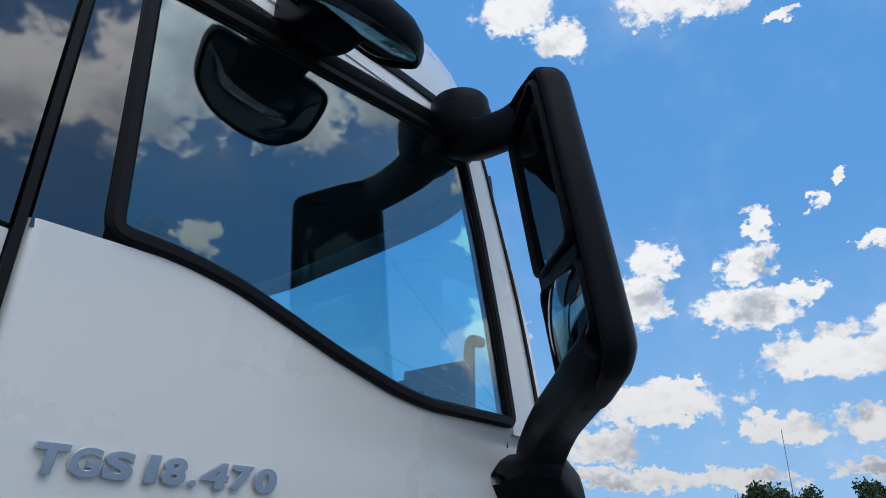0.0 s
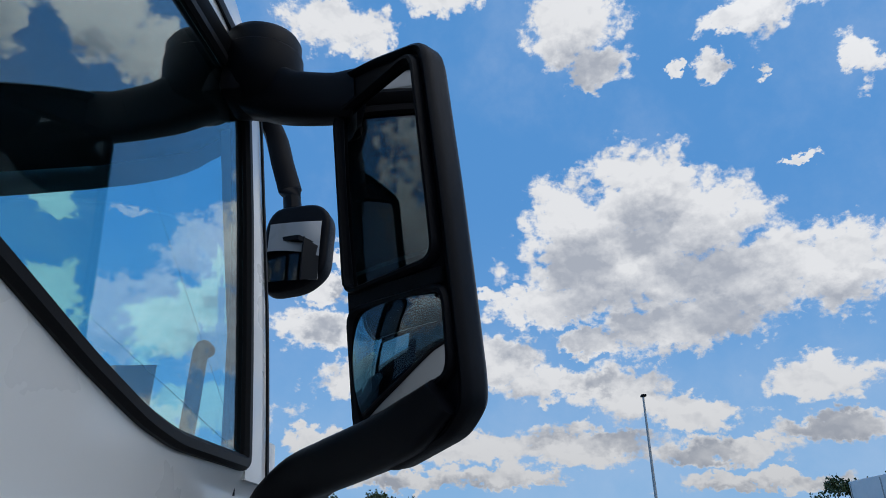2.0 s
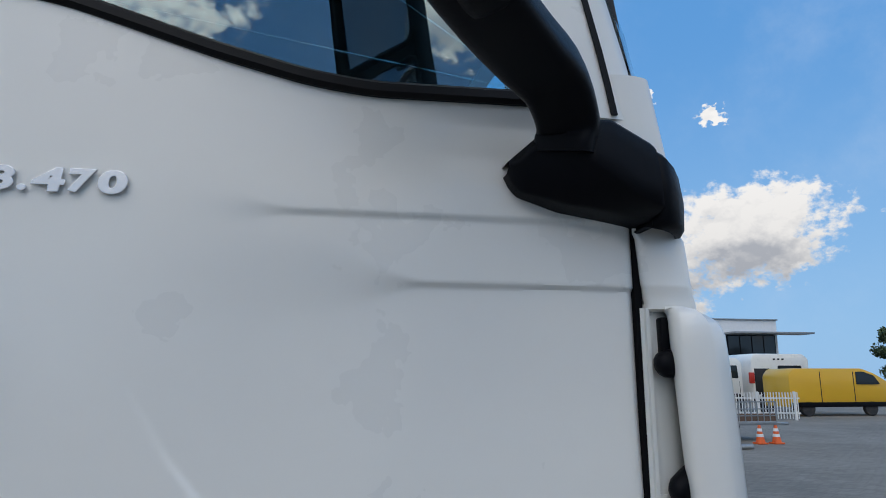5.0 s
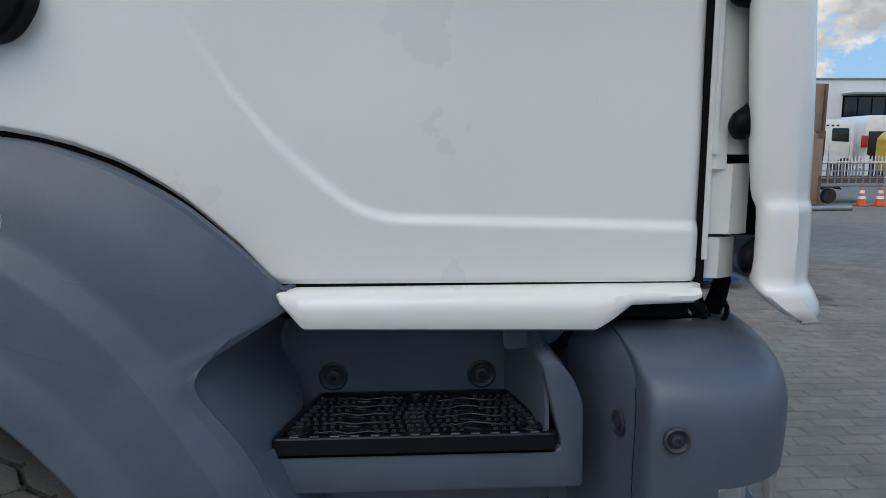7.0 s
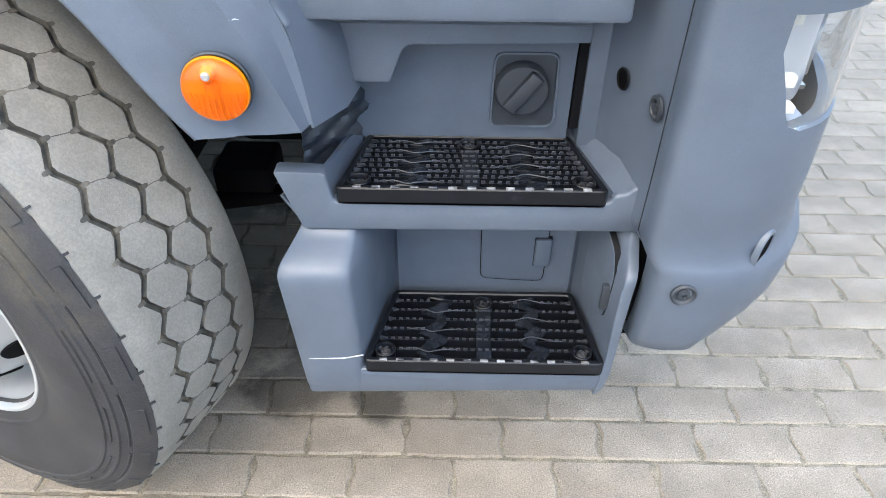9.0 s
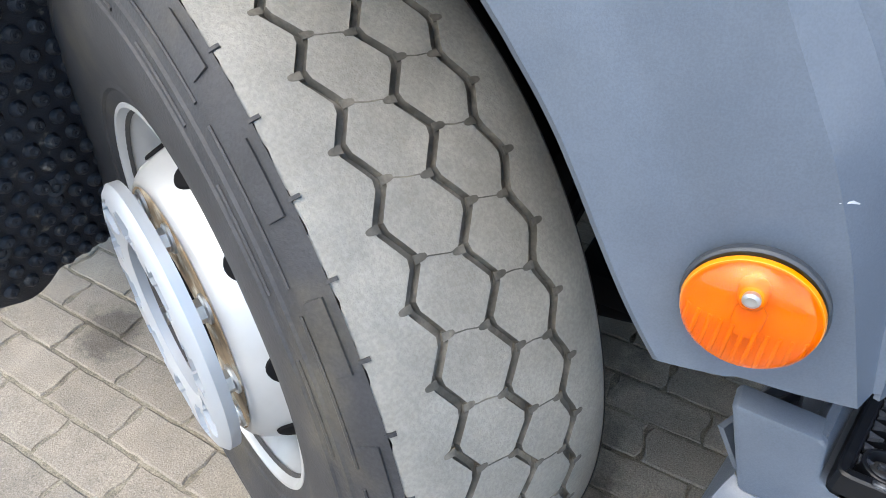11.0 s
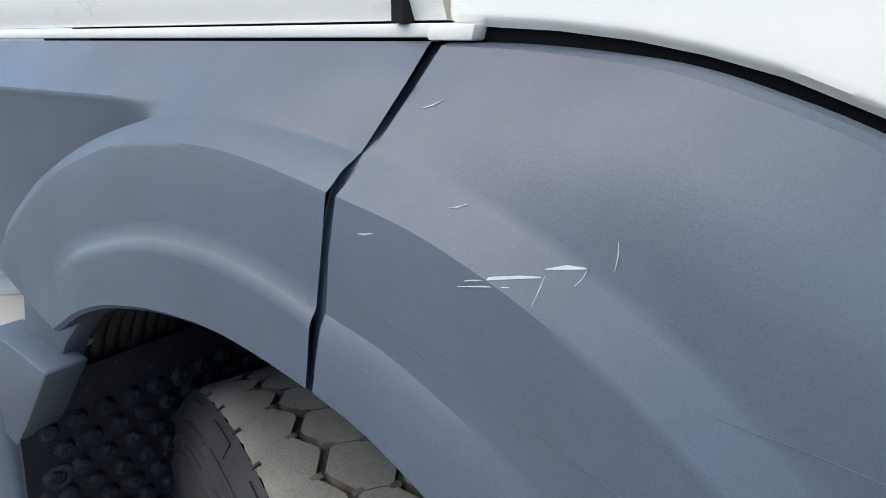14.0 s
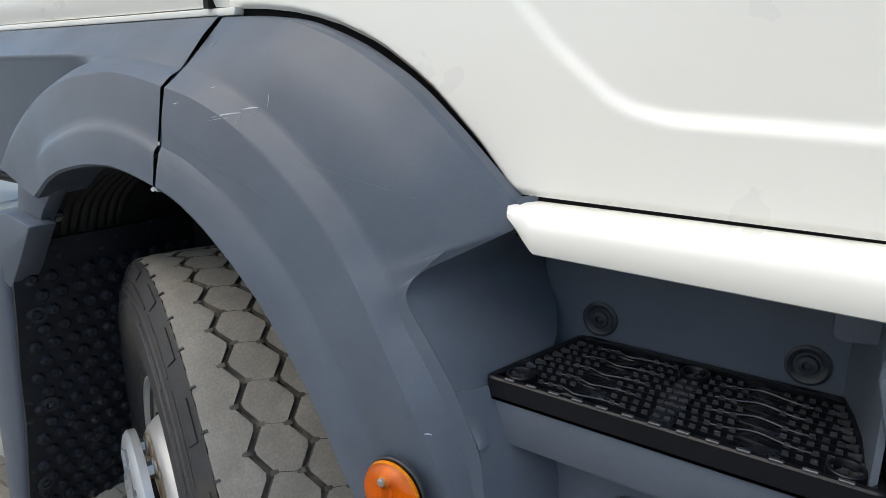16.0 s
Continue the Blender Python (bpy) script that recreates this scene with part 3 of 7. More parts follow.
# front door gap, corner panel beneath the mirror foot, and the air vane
# near-black sheet: the shade in the door gap as colour
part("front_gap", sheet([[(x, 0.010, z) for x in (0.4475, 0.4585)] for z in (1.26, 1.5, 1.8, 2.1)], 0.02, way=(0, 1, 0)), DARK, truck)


part("gap_lining", sheet([[(x, 0.0085, z) for x in (0.4535, 0.4610)] for z in (1.30, 1.5, 1.735)], 0.01, way=(0, 1, 0)), WHITE_OLD, truck)


def corner_rows(levels, line):
    return [[(x + dx, y + dy, z) for x, y in line] for z, dx, dy in levels]


corner_line = curve([(0.4575, 0.014, 0), (0.462, 0.002, 0), (0.490, -0.003, 0), (0.520, 0.000, 0), (0.540, 0.012, 0), (0.554, 0.050, 0), (0.580, 0.14, 0), (0.615, 0.30, 0), (0.640, 0.60, 0), (0.645, 1.2, 0)], 40)
corner_line = [(p.x, p.y) for p in corner_line]
part("corner_panel", sheet(corner_rows([(1.730, -0.004, 0.010), (1.733, 0.004, 0.000), (1.742, 0.005, -0.001), (1.758, 0.002, 0.001), (1.764, 0.001, -0.002), (1.770, -0.001, -0.001), (1.80, -0.003, 0.0), (1.838, -0.006, 0.001), (1.846, -0.010, 0.004), (1.9, -0.012, 0.004), (1.98, -0.024, 0.006), (2.10, -0.044, 0.008)], corner_line), 0.012), WHITE, truck, "white cab corner panel")
well_line = curve([(0.459, 0.016, 0), (0.475, 0.014, 0), (0.510, 0.026, 0), (0.56, 0.09, 0), (0.59, 0.2, 0), (0.61, 0.5, 0), (0.61, 1.2, 0)], 24)
well_line = [(p.x, p.y) for p in well_line]
part("corner_well", sheet(corner_rows([(1.445, 0.012, 0), (1.46, 0.010, 0), (1.60, 0.006, 0), (1.742, 0.0, 0)], well_line), 0.02), WHITE_OLD, truck, "cream inner corner panel")
part("well_flange", sheet([[(x, y, z) for x, y in ((0.4585, 0.012), (0.4600, 0.004), (0.4655, 0.004), (0.468, 0.013))] for z in (1.445, 1.6, 1.735)], 0.012), WHITE_OLD, truck)
part("lower_corner_piece", joined(sheet([[(x, y, z) for x, y in ((0.4635, 0.016), (0.49, 0.008), (0.520, 0.020), (0.54, 0.07), (0.55, 0.2))] for z in (1.335, 1.35, 1.41, 1.425, 1.432)], 0.02),
     sheet([[(x, y, z) for x, y in ((0.456, 0.020), (0.48, 0.014), (0.506, 0.026), (0.53, 0.07), (0.54, 0.2))] for z in (1.272, 1.285, 1.33)], 0.02),
     sheet([[(x, y, z) for x, y in ((0.458, 0.010), (0.468, 0.006), (0.482, 0.010), (0.486, 0.03))] for z in (1.425, 1.44, 1.475)], 0.012)), WHITE_OLD, truck, "cream moulded lower corner piece")
# solid near-black block stands in for the shade behind the vane
part("corner_shade_block", block((0.50, 0.04, 1.33), (0.58, 0.5, 1.46)), DARK, truck)

def vane_section(z):
    a = table(z, [(1.222, 0.575), (1.235, 0.541), (1.262, 0.510), (1.272, 0.506), (1.32, 0.511), (1.376, 0.510), (1.41, 0.501), (1.50, 0.494), (1.60, 0.488), (1.70, 0.483), (1.734, 0.486)])
    b = table(z, [(1.222, 0.608), (1.230, 0.617), (1.247, 0.614), (1.268, 0.604), (1.37, 0.603), (1.49, 0.601), (1.61, 0.594), (1.70, 0.587), (1.717, 0.577), (1.730, 0.556), (1.736, 0.53)])
    out = table(z, [(1.222, -0.004), (1.228, -0.014), (1.25, -0.013), (1.264, -0.010), (1.276, 0.0), (1.36, 0.0), (1.374, 0.001), (1.386, 0.008), (1.42, 0.007), (1.68, 0.006), (1.712, 0.008), (1.728, 0.016), (1.736, 0.035)])
    return [(x, y + out, z) for x, y in ((a + 0.006, -0.012), (a, -0.030), (a + 0.001, -0.044), (a + 0.006, -0.050), (lerp(a, b, 0.45), -0.053), (b - 0.048, -0.048), (b - 0.026, -0.034), (b - 0.010, -0.014), (b, 0.012), (b + 0.010, 0.06), (b + 0.020, 0.15), (b + 0.025, 0.3))]


vane_levels = [1.222, 1.226, 1.232, 1.245, 1.258, 1.264, 1.270, 1.276, 1.29, 1.33, 1.36, 1.368, 1.374, 1.380, 1.386, 1.40, 1.45, 1.55, 1.65, 1.69, 1.705, 1.716, 1.724, 1.730, 1.734, 1.736]
vane = part("air_vane", sheet([vane_section(z) for z in vane_levels], 0.004), WHITE, truck, "white curved corner air vane", smooth=50)


def buffer(x, y, z, long, drop):
    rows = curve([(x, y, z), (x + long * 0.3, y, z + 0.004), (x + long, y + 0.01, z + drop)], 10)
    return tube(rows, [0.006, 0.013, 0.016, 0.018, 0.019, 0.020, 0.021, 0.022, 0.022, 0.022], 14, 0.9)


part("vane_mount", joined(buffer(0.466, -0.004, 1.650, 0.055, 0.008), block((0.481, 0.0, 1.655), (0.510, 0.02, 1.722), 0.004)), BLACK, vane, "black rubber vane mount")
part("vane_mount", buffer(0.476, -0.004, 1.480, 0.055, 0.024), BLACK, vane, "black rubber vane mount")
part("vane_mount", buffer(0.500, -0.004, 1.298, 0.05, 0.024), BLACK, vane, "black rubber vane mount")

# white sill strip beneath the door
sill = []
for x in np.linspace(-0.133, 0.450, 120):
    top = 1.2672
    low = table(x, [(-0.133, 1.2660), (-0.128, 1.257), (-0.095, 1.214), (0.300, 1.207), (0.322, 1.222), (0.346, 1.243), (0.430, 1.245), (0.450, 1.258)])
    out = 0.030 * smoothstep(-0.004, 0.010, x + 0.133) * smoothstep(0.0, 0.010, 0.450 - x)
    tall = top - low
    sill.append([(x, 0.03, top), (x, -0.004 * out / 0.03, top), (x, -0.55 * out, top - 0.10 * tall), (x, -0.9 * out, top - 0.25 * tall), (x, -out, top - 0.45 * tall), (x, -0.98 * out, top - 0.75 * tall), (x, -0.86 * out, top - 0.92 * tall), (x, -0.5 * out, low), (x, 0.03, low)])
bm = sheet(sill)
bmesh.ops.holes_fill(bm, edges=[e for e in bm.edges if e.is_boundary])
part("sill_strip", bm, WHITE, truck, "white painted sill strip below the door")

# pillar, roof and windscreen surround
def front_x(z):
    return table(z, [(1.9, 0.505), (2.11, 0.474), (2.314, 0.428), (2.525, 0.354), (2.69, 0.300), (2.85, 0.285), (3.0, 0.250), (3.1, 0.165), (3.2, 0.03), (3.3, -0.35)])


def roof_y(z):
    return table(z, [(1.9, 0.006), (2.11, 0.008), (2.69, 0.037), (2.76, 0.045), (2.85, 0.062), (2.95, 0.095), (3.05, 0.145), (3.12, 0.20), (3.2, 0.32), (3.28, 0.55), (3.32, 0.9)])


def window_edge(z):
    return table(z, [(2.03, 0.326), (2.223, 0.296), (2.447, 0.249), (2.64, 0.195), (2.68, 0.17)])


pillar = []
for z in np.linspace(2.025, 2.70, 22):
    f, e, y = front_x(z), window_edge(z), lean(z)
    pillar.append([(e - 0.004, y + 0.004, z), (lerp(e, f, 0.45), y + 0.002, z), (f - 0.030, y + 0.006, z), (f - 0.010, y + 0.016, z), (f + 0.002, y + 0.036, z), (f + 0.020, y + 0.075, z), (f + 0.030, y + 0.10, z)])
part("window_pillar", sheet(pillar, 0.015), WHITE, truck, "white windscreen pillar")
part("pillar_seam", sheet([[(lerp(window_edge(z), front_x(z), q) , lean(z) - 0.0015 + 0.004 * (q > 0.7), z) for q in (0.60, 0.66)] for z in np.linspace(2.03, 2.69, 14)], 0.004, way=(0, 1, 0)), SEAL, truck)
part("window_top_rail", sheet([[(x, lean(2.66) + y, z0 + z) for y, z in ((0.0, -0.004), (-0.008, 0.008), (-0.010, 0.022), (0.0, 0.034))] for x, z0 in ((-0.64, 2.592), (-0.48, 2.612), (-0.23, 2.640), (0.06, 2.672), (0.16, 2.672), (0.21, 2.64))], 0.01), SEAL, door, "black top window rail")


def roof_ring(z, base):
    f, y = front_x(z), roof_y(z)
    near = curve([(-1.65, y, z), (-1.0, y, z), (-0.3, y, z), (f - 0.22, y + 0.002, z), (f - 0.06, y + 0.014, z), (f + 0.020, y + 0.05, z), (f + 0.12, y + 0.15, z), (f + 0.22, y + 0.40, z), (f + 0.28, 1.2, z)], 40)
    far = [Vector((p.x, 2.4 - p.y, z)) for p in reversed(near[:-1])]
    return [tuple(p) for p in list(near) + far]


roof_rows = [roof_ring(z, 0) for z in (2.700, 2.72, 2.76, 2.80, 2.85, 2.90, 2.95, 3.0, 3.05, 3.10, 3.15, 3.2, 3.25, 3.3, 3.32)]
bm = sheet(roof_rows)
bmesh.ops.holes_fill(bm, edges=[e for e in bm.edges if e.is_boundary and all(v.co.z > 3.3 for v in e.verts)])
part("roof", bm, WHITE, truck, "white painted cab roof")
part("drip_strip", sheet([[(x, roof_y(z0 + dz) - 0.006 + 0.004 * abs(dz) * 40, z0 + dz) for dz in (-0.012, 0.0, 0.012)] for x, z0 in ((-1.6, 2.735), (-0.6, 2.735), (-0.25, 2.742), (0.0, 2.752), (0.10, 2.752), (0.20, 2.738))], 0.012, way=(0, 1, 0)), SEAL, truck, "black drip strip")
part("side_upper_panel", sheet([[(x, lean(z) + 0.004, z) for x in (-1.65, -1.0, -0.3, 0.0, 0.2, 0.27)] for z in (2.672, 2.69, 2.705)], 0.02, way=(0, 1, 0)), WHITE, truck)

# cabin inside: dark lining with the far window and the windscreen left open
part("cabin_back", block((-1.30, 0.10, 1.3), (-1.26, 2.32, 3.0)), CABIN, truck)
part("headliner", prism([(-1.30, 0.07), (0.22, 0.07), (0.36, 0.13), (0.44, 0.18), (0.50, 0.5), (0.535, 1.2), (0.50, 1.9), (0.44, 2.22), (0.22, 2.33), (-1.30, 2.33)], 2.745, 2.765, "z"), CABIN, truck)
part("pillar_lining", sheet([[(window_edge(min(z, 2.68)) - 0.012, lean(z) + 0.02, z), (lerp(0.36, 0.30, (z - 2.0) / 0.7), lean(z) + 0.06, z), (lerp(0.50, 0.425, (z - 2.0) / 0.75), lean(z) + 0.115, z), (lerp(0.53, 0.445, (z - 2.0) / 0.75), lean(z) + 0.112, z)] for z in (2.0, 2.2, 2.4, 2.6, 2.75)], 0.006), CABIN, truck)
part("cabin_floor", block((-1.30, 0.05, 1.50), (0.56, 2.33, 1.53)), CABIN, truck)
part("door_lining", prism([(-0.62, 1.53), (0.44, 1.53), (0.44, 2.00), (0.05, 1.99), (-0.30, 2.07), (-0.45, 2.10), (-0.62, 2.10)], 0.035, 0.075, "y"), CABIN, truck)
part("rear_lining", block((-1.30, 0.035, 1.53), (-0.60, 0.07, 2.72)), CABIN, truck)
part("header_lining", prism([(-0.62, 2.60), (0.06, 2.665), (0.2, 2.64), (0.24, 2.72), (-0.62, 2.72)], 0.05, 0.075, "y"), CABIN, truck)
far_wall = joined(block((-1.3, 2.33, 1.3), (0.46, 2.37, 2.06)), block((-1.3, 2.33, 2.60), (0.26, 2.37, 2.72)), block((-1.3, 2.33, 2.06), (-0.56, 2.37, 2.60)), prism([(0.33, 2.06), (0.46, 2.06), (0.28, 2.62), (0.20, 2.62)], 2.33, 2.37, "y"))
part("far_side_wall", far_wall, CABIN, truck, "far cab wall with its window opening")
part("front_wall", sheet([[(x, y, z) for x, y in ((0.50, 0.06), (0.58, 0.2), (0.62, 0.6), (0.63, 1.2), (0.62, 1.8), (0.58, 2.2), (0.5, 2.36))] for z in (1.30, 1.6, 2.02)], 0.02), WHITE, truck)
screen_rows = []
for z in (2.02, 2.25, 2.5, 2.75):
    f = front_x(z)
    near = curve([(f + 0.045, lean(z) + 0.09, z), (f + 0.11, 0.2, z), (f + 0.19, 0.5, z), (f + 0.25, 1.2, z)], 12)
    screen_rows.append([tuple(p) for p in near] + [(p.x, 2.4 - p.y, p.z) for p in reversed(near[:-1])])
screen = part("windscreen", sheet(screen_rows, 0.005), SCREEN, truck, "curved windscreen glass")
screen.visible_shadow = False
dash = curve([(0.20, 0.0, 1.90), (0.28, 0.0, 2.02), (0.38, 0.0, 2.07), (0.50, 0.0, 2.06), (0.58, 0.0, 1.9)], 10)
part("dashboard", sheet([[(p.x + 0.05 * (0.3 < y < 2.1), y, p.z + 0.02 * math.sin(y * 5)) for p in dash] for y in np.linspace(0.10, 2.3, 14)], 0.02), CABIN_GREY, truck, "grey dashboard behind the windscreen")
grip = curve([(0.300, 0.105, 2.06), (0.292, 0.100, 2.14), (0.288, 0.098, 2.20), (0.298, 0.100, 2.236), (0.345, 0.110, 2.245)], 18)
part("grab_handle", tube(grip, 0.013, 10, up=(0, 1, 0)), CABIN_GREY, truck, "grey grab handle on the windscreen pillar")
part("windscreen_sheet", block((0.500, 0.28, 2.02), (0.503, 0.50, 2.265)), PAPER, truck, "grey sheet propped behind the windscreen")
part("sheet_print", joined(block((0.497, 0.33, 2.19), (0.4985, 0.40, 2.20)), block((0.497, 0.42, 2.19), (0.4985, 0.46, 2.20)), block((0.497, 0.47, 2.22), (0.4985, 0.52, 2.24))), CABIN, truck)


# ---- the truck: fender, steps, bumper ----
FENDER_TOP = [(-0.606, -0.004, 1.478), (-0.52, -0.012, 1.4755), (-0.427, -0.020, 1.466), (-0.335, -0.025, 1.4365), (-0.25, -0.027, 1.3905), (-0.182, -0.027, 1.333), (-0.130, -0.016, 1.276), (-0.100, -0.006, 1.250), (-0.150, -0.036, 1.222), (-0.212, -0.072, 1.188),
              (-0.223, -0.080, 1.165), (-0.216, -0.080, 1.145), (-0.178, -0.082, 1.10), (-0.155, -0.078, 1.06), (-0.126, -0.072, 0.99), (-0.115, -0.078, 0.93), (-0.106, -0.088, 0.872)]
FENDER_RIDGE = [(-0.630, 1.384), (-0.56, 1.370), (-0.49, 1.343), (-0.42, 1.305), (-0.36, 1.258), (-0.32, 1.22), (-0.295, 1.19), (-0.285, 1.178), (-0.275, 1.165), (-0.26, 1.145), (-0.248, 1.127), (-0.235, 1.108), (-0.21, 1.07), (-0.19, 1.04), (-0.162, 0.985), (-0.142, 0.935), (-0.116, 0.868)]
FENDER_LIP = [(-0.633, 1.252), (-0.585, 1.239), (-0.53, 1.211), (-0.475, 1.173), (-0.43, 1.137), (-0.40, 1.108), (-0.378, 1.084), (-0.37, 1.075), (-0.362, 1.065), (-0.348, 1.048), (-0.337, 1.033), (-0.328, 1.02), (-0.31, 0.99), (-0.296, 0.965), (-0.272, 0.925), (-0.255, 0.90), (-0.238, 0.878)]


def along(rows, s):
    """A point on a broken line at the index s, with its corners eased."""
    total = Vector([0.0] * len(rows[0]))
    for d in (-0.3, -0.15, 0.0, 0.15, 0.3):
        q = min(max(s + d, 0.0), len(rows) - 1.0)
        i = min(int(q), len(rows) - 2)
        total += Vector(rows[i]).lerp(Vector(rows[i + 1]), q - i)
    return total / 5


def front_fender():
    grid = []
    for k in range(121):
        s = k / 120 * 16
        t, r, lip = along(FENDER_TOP, s), along(FENDER_RIDGE, s), along(FENDER_LIP, s)
        ry = table(s, [(0, -0.093), (6, -0.100), (13, -0.113), (16, -0.104)])
        ly = table(s, [(0, -0.121), (6, -0.131), (16, -0.135)])
        top = Vector((t.x, t.y, t.z))
        ridge, edge = Vector((r.x, ry, r.y)), Vector((lip.x, ly, lip.y))
        chamfer = ridge.lerp(top, min(0.034 / max((ridge - top).length, 0.03), 0.6)) + Vector((0, 0.0065, 0))
        mid = chamfer.lerp(top, 0.5) + Vector((0, -0.012 * smoothstep(0, 3, s) * (1 - smoothstep(7, 9, s)), 0))
        near_seam = 0.0010 * (1 - smoothstep(2.0, 6.0, s))
        crease = ridge.lerp(edge, 0.60) + Vector((0, 0.003 + near_seam, 0))
        line = [top + Vector((0, 0.02, 0)), top + Vector((0, 0.004, -0.001)), top.lerp(mid, 0.08), top.lerp(mid, 0.35), top.lerp(mid, 0.7), mid, mid.lerp(chamfer, 0.5), mid.lerp(chamfer, 0.9), chamfer,
                chamfer.lerp(ridge, 0.10), chamfer.lerp(ridge, 0.5), ridge.lerp(chamfer, 0.08), ridge, ridge.lerp(edge, 0.03), ridge.lerp(edge, 0.3), ridge.lerp(crease, 0.9), crease, crease.lerp(edge, 0.15) + Vector((0, -0.002 - near_seam, 0)), crease.lerp(edge, 0.6) + Vector((0, -0.0015 - 0.6 * near_seam, 0)), edge,
                edge + Vector((-0.004, 0.004, -0.004)), edge + Vector((-0.004, 0.03, -0.002)), edge + Vector((-0.004, 0.10, 0.0))]
        grid.append(line)
    bm = sheet(grid)
    # underside of the tip
    tip = [p for p in grid[-1][:19]]
    bm2 = sheet([[p for p in tip], [p + Vector((0.0, 0.09, 0.0)) for p in tip]])
    return joined(bm, bm2)


fender = part("front_fender", front_fender(), GREY, truck, "grey moulded front fender with fine scratches", smooth=24)

# lines of the rear half, from its cut lower end to the seam
REAR_RIDGE = [(-1.196, 1.226), (-1.142, 1.272), (-1.086, 1.310), (-1.030, 1.343), (-0.960, 1.371), (-0.885, 1.393), (-0.820, 1.401), (-0.760, 1.403), (-0.700, 1.397), (-0.6328, 1.384)]
REAR_VALLEY = [(-1.207, 1.224), (-1.164, 1.281), (-1.098, 1.327), (-1.035, 1.358), (-0.965, 1.386), (-0.885, 1.409), (-0.820, 1.420), (-0.755, 1.423), (-0.690, 1.416), (-0.6262, 1.408)]
REAR_CREASE = [(-1.085, 1.2015), (-1.035, 1.243), (-0.993, 1.271), (-0.955, 1.291), (-0.900, 1.310), (-0.840, 1.325), (-0.785, 1.331), (-0.730, 1.330), (-0.670, 1.318), (-0.6348, 1.306)]
REAR_LIP = [(-1.020, 1.193), (-0.990, 1.210), (-0.955, 1.229), (-0.910, 1.247), (-0.870, 1.257), (-0.825, 1.265), (-0.780, 1.269), (-0.735, 1.269), (-0.685, 1.262), (-0.6358, 1.251)]


def rear_fender():
    count = 96
    ridge, valley, crease, lip = [curve([(x, 0.0, z) for x, z in line], count) for line in (REAR_RIDGE, REAR_VALLEY, REAR_CREASE, REAR_LIP)]
    grid = []
    for k in range(count):
        u = k / (count - 1)
        top = lerp(-1.24, -0.6092, u)
        v = valley[k]
        hollow = 1 - smoothstep(-0.93, -0.82, v.x)
        v = Vector((v.x, lerp(-0.062, -0.074, 1 - smoothstep(-0.90, -0.66, v.x)), v.z))
        r = Vector((ridge[k].x, -0.0925, ridge[k].z))
        e = Vector((lip[k].x, lerp(-0.1150, -0.1205, smoothstep(0.0, 0.3, u)), lip[k].z))
        step = smoothstep(-1.015, -0.955, crease[k].x)
        c = Vector((crease[k].x, lerp(-0.1055, -0.1062, u), crease[k].z))
        under = c.lerp(e, 0.15) + Vector((0, -0.0042 * step, 0))
        a = Vector((top, -0.034, 1.452))
        rim = [Vector((top, -0.0585, 1.4300)), Vector((top, -0.0592, 1.4272)), Vector((top, -0.0583, 1.4238)), Vector((top, -0.0575, 1.4180))]
        straight = [a.lerp(v, q) for q in (0.55, 0.60, 0.66, 0.72)]
        back = a.lerp(v, 0.90).lerp(Vector((v.x, -0.053, v.z + 0.0012)), hollow)
        brink = back.lerp(v, 0.8).lerp(v + Vector((0, 0.002, 0)), hollow)
        rim = [q.lerp(p, 1 - hollow) for p, q in zip(straight, rim)]
        grid.append([Vector((top, 0.02, 1.4775)), Vector((top, -0.005, 1.4775)), Vector((top, -0.010, 1.474)), a, *rim, rim[-1].lerp(back, 0.5), rim[-1].lerp(back, 0.93), back, brink, v, v.lerp(r, 0.10), v.lerp(r, 0.5) + Vector((0, -0.002, 0.001)), v.lerp(r, 0.90), r,
                     r.lerp(c, 0.05) + Vector((0, -0.0004, 0)), r.lerp(c, 0.4), r.lerp(c, 0.85), c, c.lerp(under, 0.5), under, under.lerp(e, 0.12) + Vector((0, -0.0006 * step, 0)), under.lerp(e, 0.6), e, e + Vector((0.002, 0.004, -0.004)), e + Vector((0.002, 0.09, 0.0))])
    end = grid[0][14:26]
    return joined(sheet(grid), sheet([end, [q + Vector((0.004, 0.035, 0.002)) for q in end]]))


part("rear_fender", rear_fender(), GREY, truck, "grey moulded rear half of the fender", smooth=34)
quarter = []
for x in np.linspace(-1.75, -1.195, 24):
    low = 1.204 + 0.10 * max(0.0, -1.30 - x)
    quarter.append([(x, y + 0.0012, z) for y, z in ((0.02, 1.4765), (-0.005, 1.4765), (-0.010, 1.473), (-0.034, 1.4512), (-0.0585, 1.4292), (-0.0592, 1.4265), (-0.0583, 1.4232), (-0.0575, 1.4175), (-0.0550, 1.34), (-0.0520, low), (-0.030, low - 0.004), (0.05, low - 0.004))])
part("quarter_panel", sheet(quarter), GREY, truck, "grey recessed panel behind the fender", smooth=40)
seam = curve([(-0.607, 0.000, 1.475), (-0.619, -0.046, 1.428), (-0.6325, -0.086, 1.385), (-0.634, -0.104, 1.32), (-0.635, -0.116, 1.254)], 24)
part("fender_seam", sheet([[p + Vector((d, q, 0)) for d, q in ((-0.010, 0.010), (-0.006, 0.0075), (0.004, 0.0075), (0.008, 0.010))] for p in seam], 0.002), GREY, fender)


from mathutils.bvhtree import BVHTree

fender_tree = BVHTree.FromPolygons([v.co.copy() for v in fender.data.vertices], [tuple(p.vertices) for p in fender.data.polygons])


